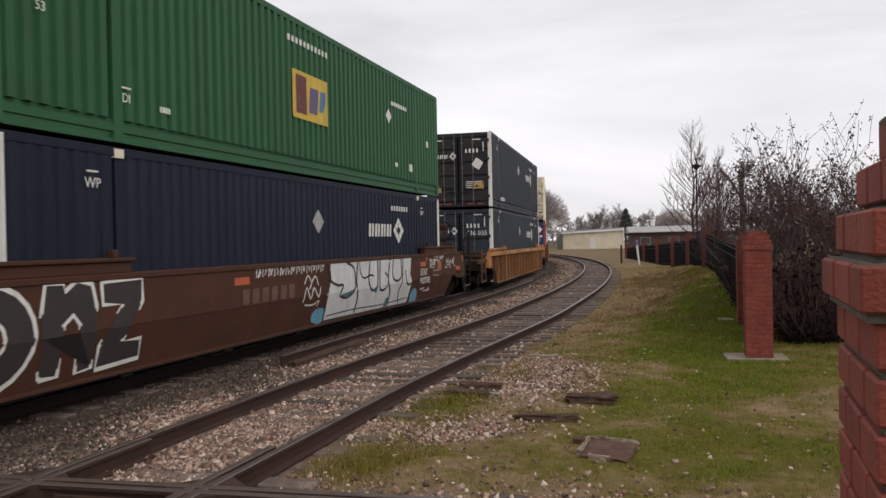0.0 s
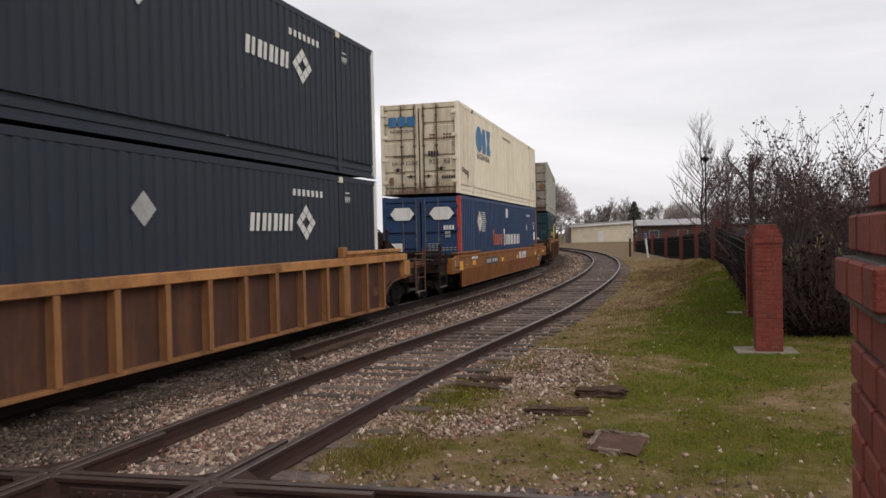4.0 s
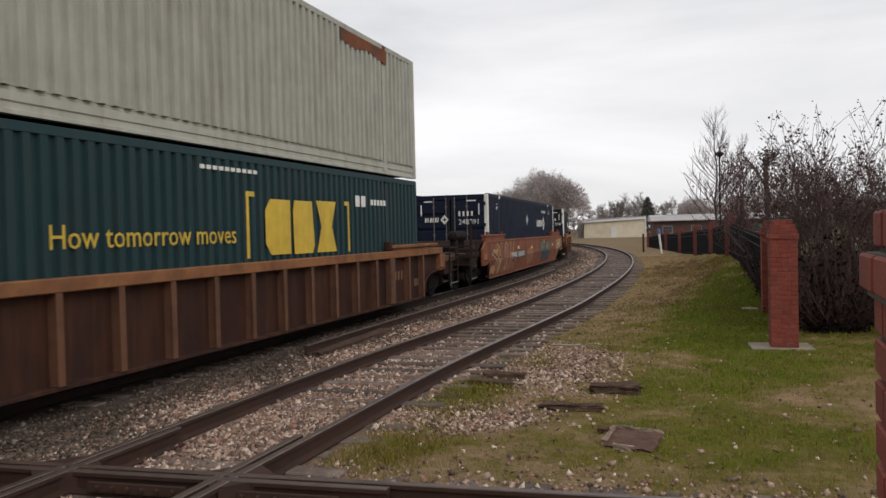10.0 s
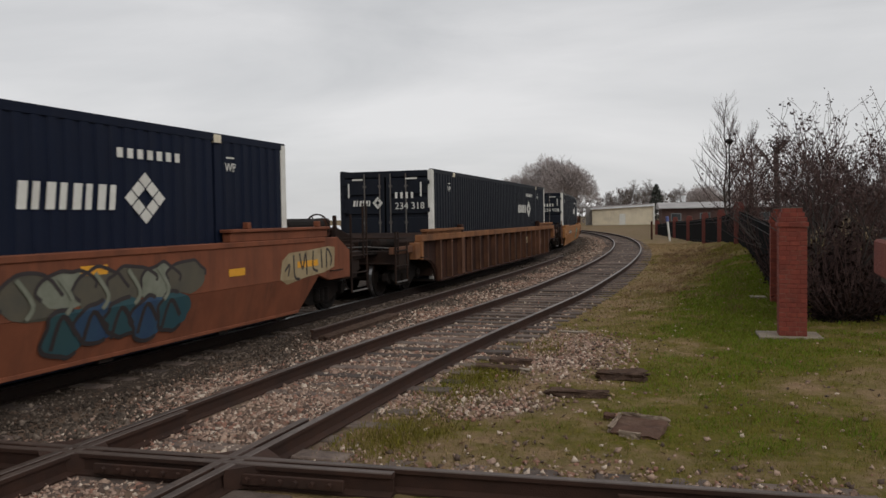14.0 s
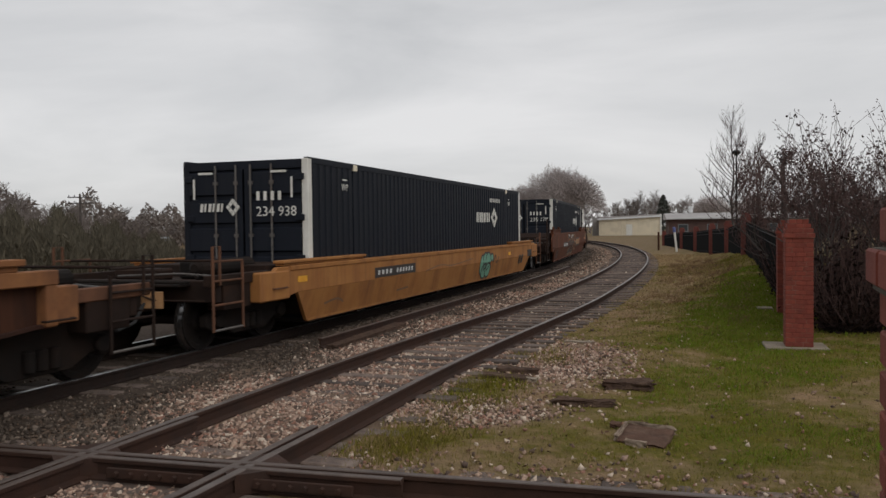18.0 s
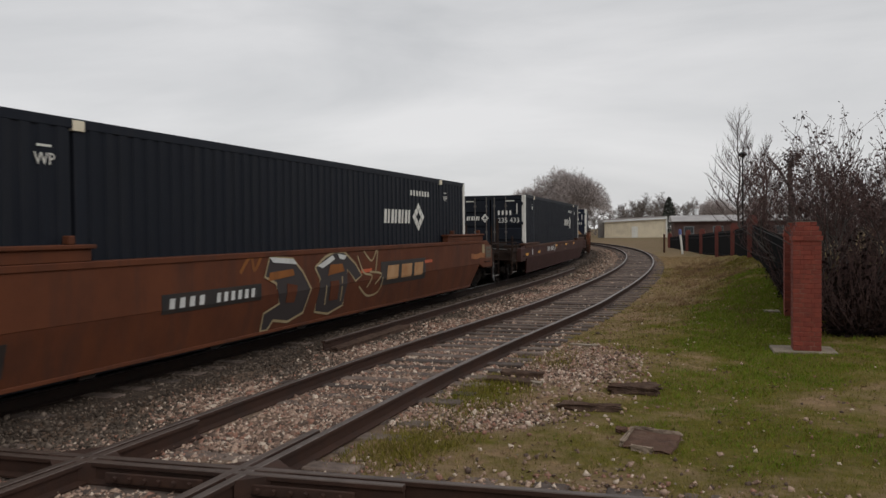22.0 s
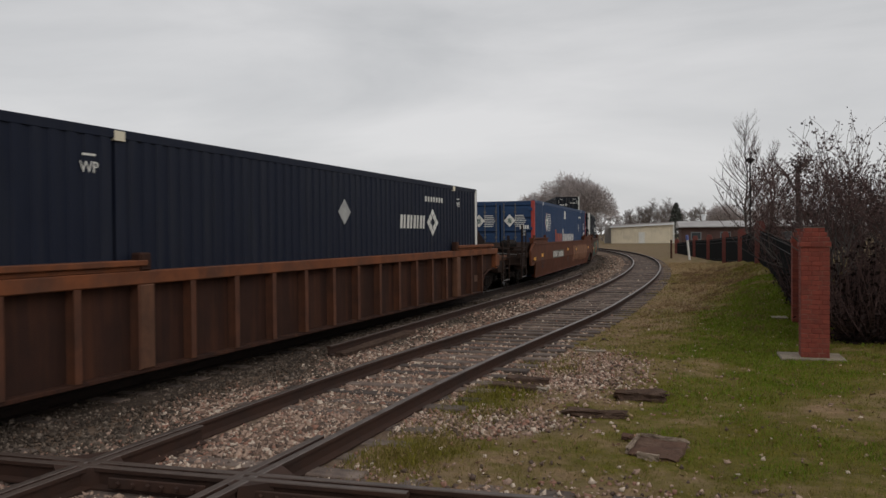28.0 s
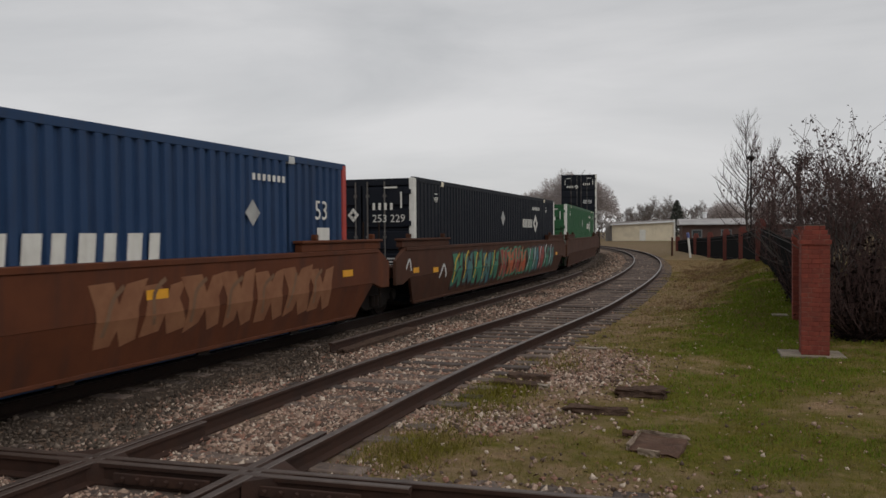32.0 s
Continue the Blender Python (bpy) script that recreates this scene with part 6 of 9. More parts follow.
street_lamp(3.1, 80, 6.3)


def utility_pole(x, y, h, turn):
    root = thing("utility_pole", "weathered wooden utility pole with a crossarm", "utility pole", at=pose(x, y, -0.35, 0, 0, turn))
    part("pole", Shape().tube([(0, 0, 0), (0, 0, h + 0.35)], [0.16, 0.10], 8).mesh("pole"), "bark", root)
    for z in (h - 0.1, h - 0.75):
        arm = part("crossarm", Shape().box(-1.25, 1.25, -0.06, 0.06, z, z + 0.12).mesh("crossarm", bevel=0.01), "bark", root)
        for q in (-1.1, -0.55, 0.55, 1.1):
            part("insulator", kept("insulator", lambda: Shape().lathe([(0, 0.03), (0.08, 0.06), (0.16, 0.05), (0.2, 0.02)], 8, "z").mesh("insulator")), "cargrey", arm, "", (q, 0, z + 0.12))


utility_pole(-66.0, 71.0, 6.0, 40)


def marker(x, y, lean, top, label, mat):
    root = thing("marker_post", label, "post", "trackside posts", at=pose(x, y, gz(x, y) - 0.05, 0, lean, 0))
    part("post", Shape().tube([(0, 0, 0), (0, 0, 1.5)], [0.085, 0.085], 6).mesh("post"), mat, root)
    if top:
        part("cap", Shape().lathe([(1.5, 0.11), (1.82, 0.11), (1.90, 0.06)], 8, "z").mesh("cap"), "postblue", root, "blue top")


marker(-3.12, 62.0, -6, True, "leaning white marker post with a blue top", "white")
marker(-4.70, 66.0, 0, False, "short rusty steel post", "rustcar")
marker(-0.75, 57.5, 2, False, "grey steel post by the fence", "rod")


def parked_car(x, y, turn, paint, label):
    root = thing("parked_car", label, "car", "parked cars", at=pose(x, y, -0.33, 0, 0, turn))
    b = Shape().prism([(-2.2, 0.3), (2.2, 0.3), (2.25, 0.75), (1.3, 0.95), (0.75, 1.45), (-0.95, 1.48), (-1.65, 1.0), (-2.2, 0.9)], -0.85, 0.85)
    part("body", b.mesh("body", bevel=0.05), paint, root)
    g = Shape().prism([(-1.45, 1.0), (1.1, 1.0), (0.68, 1.38), (-0.9, 1.40)], -0.86, 0.86)
    part("side_glass", g.mesh("side_glass"), "glass", root, "dark side windows")
    tyre = kept("tyre", lambda: Shape().lathe([(-0.1, 0.24), (-0.1, 0.32), (0.1, 0.32), (0.1, 0.24)], 14, "x").mesh("wheel"))
    for sx in (-0.8, 0.8):
        for sy in (-1.4, 1.4):
            part("wheel", tyre, "rubber", root, "", (sx, sy, 0.32))


parked_car(-50.3, 85, 60, "carwhite", "white car parked beyond the field")
parked_car(-47.9, 85.6, 62, "cargrey", "grey car parked beyond the field")
parked_car(-45.4, 86, 64, "carwhite", "white car parked beyond the field")
parked_car(-43.0, 86.5, 64, "carwhite", "white car parked beyond the field")
parked_car(-62.0, 79, 58, "cargrey", "grey car parked beyond the field")


# ---- containers ----
LONG, HALF, TALL = 16.15, 1.295, 2.885
POST_A = 1.98


def corrugated(y0, y1, z0, z1, x=HALF, depth=0.045, pitch=0.285):
    """One pressed side sheet in the plane x, its ribs upright."""
    n = max(1, round((y1 - y0) / pitch))
    w = (y1 - y0) / n
    ys, xs = [y0], [x - depth]
    for i in range(n):
        a = y0 + i * w
        ys += [a + 0.20 * w, a + 0.28 * w, a + 0.72 * w, a + 0.80 * w]
        xs += [x - depth, x, x, x - depth]
    ys.append(y1)
    xs.append(x - depth)
    s = Shape()
    m = len(ys)
    s.v = [(a, b, z0) for a, b in zip(xs, ys)] + [(a, b, z1) for a, b in zip(xs, ys)] + [(x - depth - 0.012, b, z0) for b in ys] + [(x - depth - 0.012, b, z1) for b in ys]
    s.f = [(i, i + 1, m + i + 1, m + i) for i in range(m - 1)] + [(2 * m + i + 1, 2 * m + i, 3 * m + i, 3 * m + i + 1) for i in range(m - 1)]
    s.k = [0] * len(s.f)
    return s


Y0 = -LONG / 2


def rolled(sgn, section, z0):
    """A rolled rail along the whole box: section in (set back from the side, height)."""
    n = len(section)
    s = Shape()
    s.v = [(sgn * (HALF - d), y, z0 + z) for y in (Y0 + 0.02, -Y0 - 0.02) for d, z in section]
    s.f = [(i, (i + 1) % n, n + (i + 1) % n, n + i) for i in range(n)] + [tuple(range(n)), tuple(range(n, 2 * n))[::-1]]
    s.k = [0] * len(s.f)
    return s.mesh("bottom_rail")


def glyph_meshes(text, size):
    """One mesh for each character of a line of lettering."""
    def make():
        cu = bpy.data.curves.new("letter", "FONT")
        cu.body, cu.size, cu.extrude = text, size, 0.002
        cu.resolution_u = 2
        ob = bpy.data.objects.new("letter", cu)
        me = bpy.data.meshes.new_from_object(ob)
        bpy.data.objects.remove(ob)
        bm = bmesh.new()
        bm.from_mesh(me)
        left, out = set(bm.verts), []
        while left:
            grown = [left.pop()]
            island = set(grown)
            while grown:
                for e in grown.pop().link_edges:
                    for v in e.verts:
                        if v not in island:
                            island.add(v)
                            left.discard(v)
                            grown.append(v)
            order = list(island)
            at = {v: i for i, v in enumerate(order)}
            glyph = bpy.data.meshes.new("letter")
            glyph.from_pydata([v.co[:] for v in order], [], [[at[v] for v in f.verts] for f in bm.faces if f.verts[0] in island])
            out.append(glyph)
        bm.free()
        return out
    return kept(("text", text, size), make)


SIDE = Matrix(((0, 0, 1, 0), (1, 0, 0, 0), (0, 1, 0, 0), (0, 0, 0, 1)))
DOOR = Matrix(((1, 0, 0, 0), (0, 0, -1, 0), (0, 1, 0, 0), (0, 0, 0, 1)))


def side_text(root, text, a, z, size, mat, stretch=1.0, x=HALF + 0.003):
    for me in glyph_meshes(text, size):
        part("letter", me, mat, root, "", Matrix.Translation((x, Y0 + a, z)) @ SIDE @ Matrix.Diagonal((stretch, 1, 1, 1)))


def door_text(root, text, x, z, size, mat):
    for me in glyph_meshes(text, size):
        part("letter", me, mat, root, "", Matrix.Translation((x, Y0 - 0.062, z)) @ DOOR)


def cut_outline(o, level, above):
    """The part of an outline above or below a level."""
    out = []
    for (a, z), (b, w) in zip(o, o[1:] + o[:1]):
        ins, inw = (z >= level) == above, (w >= level) == above
        if ins:
            out.append((a, z))
        if ins != inw:
            t = (level - z) / (w - z)
            out.append((a + (b - a) * t, level))
    return out


def side_shape(root, name, outlines, mat, x=HALF + 0.002, label="", bend=None):
    """Flat painted shapes on the near side, each a part: outlines in (a, z), or a ribbon of (points, half width)."""
    ob = None
    for o in outlines:
        s = Shape()
        if isinstance(o, tuple):
            pts, w = o
            v = []
            for i, (a, z) in enumerate(pts):
                (p, q), (r, t) = pts[max(0, i - 1)], pts[min(len(pts) - 1, i + 1)]
                d = math.hypot(r - p, t - q) or 1
                u, n = -(t - q) / d * w, (r - p) / d * w
                v += [(x + 0.003, Y0 + a + u, z + n), (x + 0.003, Y0 + a - u, z - n)]
            s.add(v, [(2 * i, 2 * i + 1, 2 * i + 3, 2 * i + 2) for i in range(len(pts) - 1)])
        else:
            for q in ([o] if bend is None else [cut_outline(o, bend, True), cut_outline(o, bend, False)]):
                if len(q) > 2:
                    s.prism([(Y0 + a, z) for a, z in q], x, x + 0.003)
        if bend is not None:
            s.v = [(p - 0.24 * max(0.0, bend - z), y, z) for p, y, z in s.v]
        ob = part(name, s.mesh(name), mat, root, label)
    return ob


def smooth_line(points, n=4):
    """Rounds a polyline by a spline through its points."""
    p = [points[0]] + list(points) + [points[-1]]
    out = []
    for i in range(1, len(p) - 2):
        for k in range(n):
            t = k / n
            out.append(tuple(0.5 * (2 * p[i][j] + (p[i + 1][j] - p[i - 1][j]) * t + (2 * p[i - 1][j] - 5 * p[i][j] + 4 * p[i + 1][j] - p[i + 2][j]) * t * t
                             + (3 * p[i][j] - p[i - 1][j] - 3 * p[i + 1][j] + p[i + 2][j]) * t ** 3) for j in (0, 1)))
    return out + [points[-1]]


def rect(a0, a1, z0, z1):
    return [(a0, z0), (a1, z0), (a1, z1), (a0, z1)]


def slab_row(a0, a1, z0, z1, n, slant=0.0, gap=0.28):
    """A row of plain upright bars that stands for a mark."""
    w = (a1 - a0) / n
    return [[(a0 + i * w, z0), (a0 + (i + 1 - gap) * w, z0), (a0 + (i + 1 - gap) * w + slant, z1), (a0 + i * w + slant, z1)] for i in range(n)]


def diamond(a, z, w, h):
    return [(a, z - h), (a + w, z), (a, z + h), (a - w, z)]


def emblem(a, z, w, h):
    """Eight lozenges set close in a ring, the corner ones the largest."""
    cut = (-1.0, -0.34, 0.34, 1.0)
    out = []
    for i in range(3):
        for j in range(3):
            if i == j == 1:
                continue
            p0, p1, q0, q1 = cut[i] + 0.04, cut[i + 1] - 0.04, cut[j] + 0.04, cut[j + 1] - 0.04
            out.append([(a + w * (p - q) / 2, z + h * (p + q) / 2) for p, q in ((p0, q0), (p0, q1), (p1, q1), (p1, q0))])
    return out


def mark_bars(a0, a1, z0, z1, n, slant=0.20):
    """Slanted bars, thick and thin by turns, that stand for a word mark."""
    out = []
    w, h = (a1 - a0) / n, z1 - z0
    for i in range(n):
        a, b = a0 + i * w, a0 + (i + (0.66, 0.50)[i % 2]) * w
        k = slant * w
        out.append([(a, z0), (b, z0), (b + k, z1), (a + k, z1)])
    return out


def container(z0, paint, label, near_post=None, far_post=None, door=None, rail=None, casting="cream"):
    """A 53-foot container; the near end (lower y) has the doors."""
    root = thing("freight_container", label, "container", "containers on the train")
    rail = rail or paint
    dim = paint in ("navy", "slate", "oldnavy", "steelblue")
    Z0, Z1 = z0 + 0.30, z0 + TALL - 0.09
    for sgn in (1, -1):
        for k, (a, b) in enumerate(((0.14, POST_A - 0.12), (POST_A + 0.12, LONG - POST_A - 0.12), (LONG - POST_A + 0.12, LONG - 0.14))):
            me = kept(("sheet", k, z0, dim), lambda: corrugated(Y0 + a, Y0 + b, Z0, Z1, HALF, 0.022 if dim else 0.050, 0.24).mesh("side_sheet"))
            part("side_sheet", me, paint, root, "", Matrix.Identity(4) if sgn > 0 else pose(0, 0, 0, 0, 0, 180))
        me = kept(("bottom_rail", z0, sgn), lambda: rolled(sgn, [(0.12, 0.0), (0.010, 0.0), (0.010, 0.045), (0.050, 0.06), (0.050, 0.13), (0.030, 0.145), (0.030, 0.235), (0.055, 0.25), (0.055, 0.30), (0.12, 0.30)], z0))
        part("bottom_rail", me, rail, root)
        me = kept(("top_rail", z0, sgn), lambda: Shape().box(sgn * (HALF - 0.09), sgn * (HALF - 0.002), Y0 + 0.02, -Y0 - 0.02, Z1, z0 + TALL + 0.022).mesh("top_rail", bevel=0.006))
        part("top_rail", me, rail, root)
        for a in (POST_A, LONG - POST_A):
            me = kept(("side_post", a, z0, sgn), lambda: Shape().box(sgn * (HALF - 0.16), sgn * (HALF - 0.022), Y0 + a - 0.055, Y0 + a + 0.13, z0 + 0.03, z0 + TALL - 0.01).mesh("side_post", bevel=0.006))
            part("side_post", me, paint, root)
            for zz in (z0, z0 + TALL - 0.115):
                me = kept(("casting", a, zz, sgn), lambda: Shape().box(sgn * (HALF - 0.14), sgn * (HALF + 0.004), Y0 + a - 0.09, Y0 + a + 0.09, zz, zz + 0.118).box(sgn * (HALF + 0.0), sgn * (HALF + 0.006), Y0 + a - 0.03, Y0 + a + 0.03, zz + 0.03, zz + 0.09).mesh("corner_casting", bevel=0.008))
                part("corner_casting", me, casting if zz > z0 + 1 else rail, root, "worn lifting casting" if sgn > 0 else "")
    for a, post in ((0, near_post), (LONG - 0.15, far_post)):
        for sgn in (1, -1):
            me = kept(("corner_post", a, z0, sgn), lambda: Shape().box(sgn * (HALF - 0.13), sgn * HALF, Y0 + a, Y0 + a + 0.15, z0, z0 + TALL).mesh("corner_post", bevel=0.012))
            part("corner_post", me, post if post and sgn > 0 else paint, root, "painted corner post" if post and sgn > 0 else "corner post")
    me = kept(("roof", z0), lambda: Shape().box(-HALF + 0.05, HALF - 0.05, Y0 + 0.05, -Y0 - 0.05, z0 + TALL - 0.035, z0 + TALL - 0.012).mesh("roof"))
    part("roof", me, paint, root)
    me = kept(("floor", z0), lambda: Shape().box(-HALF + 0.1, HALF - 0.1, Y0 + 0.1, -Y0 - 0.1, z0 + 0.04, z0 + 0.16).mesh("floor"))
    part("floor", me, "iron", root, "dark underframe")
    me = kept(("front", z0), lambda: Shape().box(-HALF + 0.13, HALF - 0.13, -Y0 - 0.1, -Y0 - 0.05, z0 + 0.05, z0 + TALL - 0.05).mesh("front_wall"))
    part("front_wall", me, paint, root)
    me = kept(("header", z0), lambda: Shape().box(-HALF + 0.13, HALF - 0.13, Y0, Y0 + 0.1, z0 + TALL - 0.16, z0 + TALL - 0.01).mesh("door_header"))
    part("door_header", me, door or paint, root)
    me = kept(("sill", z0), lambda: Shape().box(-HALF + 0.13, HALF - 0.13, Y0, Y0 + 0.1, z0 + 0.02, z0 + 0.17).mesh("door_sill"))
    part("door_sill", me, door or paint, root)
    # two door leaves with pressed panels, rods and hinges
    for sgn in (-1, 1):
        x0, x1 = sgn * 0.024, sgn * (HALF - 0.135)

        def leaf():
            lo, hi = min(x0, x1), max(x0, x1)
            hz = (TALL - 0.33) / 5
            o = [(Y0 + 0.06, z0 + TALL - 0.16), (Y0 + 0.06, z0 + 0.17)]
            for i in range(5):
                b = z0 + 0.17 + i * hz
                o += [(Y0 + 0.038, b + 0.002), (Y0 + 0.038, b + 0.035), (Y0 - 0.014, b + 0.065), (Y0 - 0.014, b + hz - 0.065), (Y0 + 0.038, b + hz - 0.035)]
            return Shape().prism(o[::-1], lo, hi).mesh("door")
        part("gasket", kept(("gasket", sgn, z0), lambda: Shape().box(sgn * 0.024, sgn * 0.15, Y0 - 0.028, Y0 + 0.03, z0 + 0.17, z0 + TALL - 0.16).mesh("gasket", bevel=0.006)), "slate" if paint in ("navy", "slate", "steelblue", "oldnavy") else door or paint, root, "flat centre strip of the doors")
        leaf_ob = part("door", kept(("leaf", sgn, z0), leaf), door or paint, root, "pressed steel door leaf")
        for fx in (0.13, 0.50):
            x = sgn * fx * (HALF - 0.135)
            me = kept(("lock_rod", sgn, fx, z0), lambda: Shape().tube([(x, Y0 - 0.035, z0 + 0.08), (x, Y0 - 0.035, z0 + TALL - 0.08)], [0.018, 0.018], 6).box(x - 0.04, x + 0.04, Y0 - 0.05, Y0, z0 + 0.3, z0 + 0.36).box(x - 0.04, x + 0.04, Y0 - 0.05, Y0, z0 + 1.5, z0 + 1.56).box(x - 0.04, x + 0.04, Y0 - 0.05, Y0, z0 + 2.45, z0 + 2.51).mesh("lock_rod"))
            part("lock_rod", me, "rod" if door not in ("rustydoor", "greydoor") else "rodrust", leaf_ob, "upright locking rod")
            me = kept(("handle", sgn, fx, z0), lambda: Shape().box(x - sgn * 0.03, x + sgn * 0.26, Y0 - 0.072, Y0 - 0.052, z0 + 0.48 + 0.62 * fx, z0 + 0.505 + 0.62 * fx).box(x + sgn * 0.12, x + sgn * 0.16, Y0 - 0.075, Y0 - 0.01, z0 + 0.44 + 0.62 * fx, z0 + 0.55 + 0.62 * fx).mesh("handle"))
            part("handle", me, "iron", leaf_ob, "dark lock handle")
        for i in range(4):
            zz = z0 + 0.35 + i * 0.72
            me = kept(("hinge", sgn, i, z0), lambda: Shape().box(x1 - sgn * 0.10, x1 + sgn * 0.06, Y0 - 0.045, Y0 + 0.02, zz, zz + 0.11).mesh("hinge", bevel=0.008))
            part("hinge", me, paint if paint == "cream" else door or paint, leaf_ob)
    return root


def door_bar(root, x0, x1, z0, z1, mat, name="marking"):
    return part(name, Shape().box(x0, x1, Y0 - 0.062, Y0 - 0.058, z0, z1).mesh(name), mat, root)


def navy_marks(root, z0, number="", ref="", lozenge=True, code=True, paint_white="white"):
    """The white marks of the dark container fleet, on side and doors."""
    z = 0.0 if z0 < 1 else HIGH - 0.22
    side_shape(root, "word_mark", mark_bars(10.52, 12.08, z + 1.94, z + 2.24, 8), "white", label="white word mark")
    side_shape(root, "emblem", emblem(12.55, z + 2.09, 0.40, 0.34), "white", label="white ring of lozenges")
    if lozenge:
        side_shape(root, "lozenge", [diamond(7.85, z + 2.23, 0.26, 0.24)], "wornsilver" if z0 < 1 else "silver", label="pale lozenge")
    side_shape(root, "code_bar", slab_row(12.05, 13.35, z + 2.58, z + 2.70, 7, 0, 0.45), "white", label="small white code")
    for a in (1.34, 14.34):
        side_text(root, "WP", a, z + 2.52, 0.185, "white")
        side_shape(root, "rule", [rect(a + 0.04, a + 0.24, z + 2.71, z + 2.735)], "white")
    # doors
    for x0, x1 in ((-0.92, -0.62), (0.58, 0.90)):
        door_bar(root, x0, x1, z + 2.80, z + 2.84, "white", "reflective_strip")
    for x in (-1.02, 1.0):
        door_bar(root, x - 0.02, x + 0.02, z + 2.35, z + 2.72, "white", "reflective_strip")
    for i in range(6):
        b = (0.058, 0.036)[i % 2]
        s = Shape().add([(-0.90 + i * 0.088 + u, y, z + 2.12 + v) for y in (Y0 - 0.062, Y0 - 0.058) for u, v in ((0, 0), (b, 0), (b + 0.02, 0.15), (0.02, 0.15))], [(0, 1, 2, 3), (7, 6, 5, 4)])
        part("word_mark", s.mesh("word_mark"), "white", root)
    s = Shape()
    for o in emblem(-0.20, z + 2.20, 0.15, 0.17):
        s.add([(x, y, zz) for y in (Y0 - 0.062, Y0 - 0.058) for x, zz in o], [(0, 1, 2, 3), (7, 6, 5, 4)])
    part("emblem", s.mesh("emblem"), "white", root, "white ring of lozenges")
    if code:
        for i in range(4):
            door_bar(root, 0.29 + i * 0.145, 0.355 + i * 0.145, z + 2.31, z + 2.47, "white", "code_bar")
    if number:
        door_text(root, number, 0.28, z + 2.03, 0.25, "white")
    for i in range(4):
        for j in range(2):
            door_bar(root, 0.30 + j * 0.34, 0.56 + j * 0.34 + 0.04 * (i % 2), z + 0.95 + i * 0.075, z + 0.985 + i * 0.075, "silver", "small_print")


def hexes(root, z0, lines=False):
    """White six-sided badges on blue doors."""
    for cx in (-0.62, 0.55) if lines else (-0.605, 0.695):
        w, h, z = (0.42, 0.24, z0 + 2.15) if lines else (0.40, 0.20, z0 + 2.35)
        o = [(cx - w, z), (cx - w * 0.6, z - h), (cx + w * 0.6, z - h), (cx + w, z), (cx + w * 0.6, z + h), (cx - w * 0.6, z + h)]
        if lines:
            c = cx - 0.18
            o = [(c - 0.22, z), (c, z - h), (c + 0.22, z), (c, z + h)]
            for k in range(7):
                door_bar(root, cx + 0.02, cx + 0.44 - 0.03 * abs(k - 3), z - 0.22 + k * 0.066, z - 0.195 + k * 0.066, "white", "speed_line")
        n = len(o)
        s = Shape().add([(x, y, zz) for y in (Y0 - 0.062, Y0 - 0.057) for x, zz in o], [tuple(range(n)), tuple(range(n, 2 * n))[::-1]])
        part("badge", s.mesh("badge"), "white", root, "white lozenge badge" if lines else "white six-sided badge")
        if lines:
            door_bar(root, cx - 0.25, cx - 0.11, z - 0.10, z + 0.08, "sprayblue", "badge")


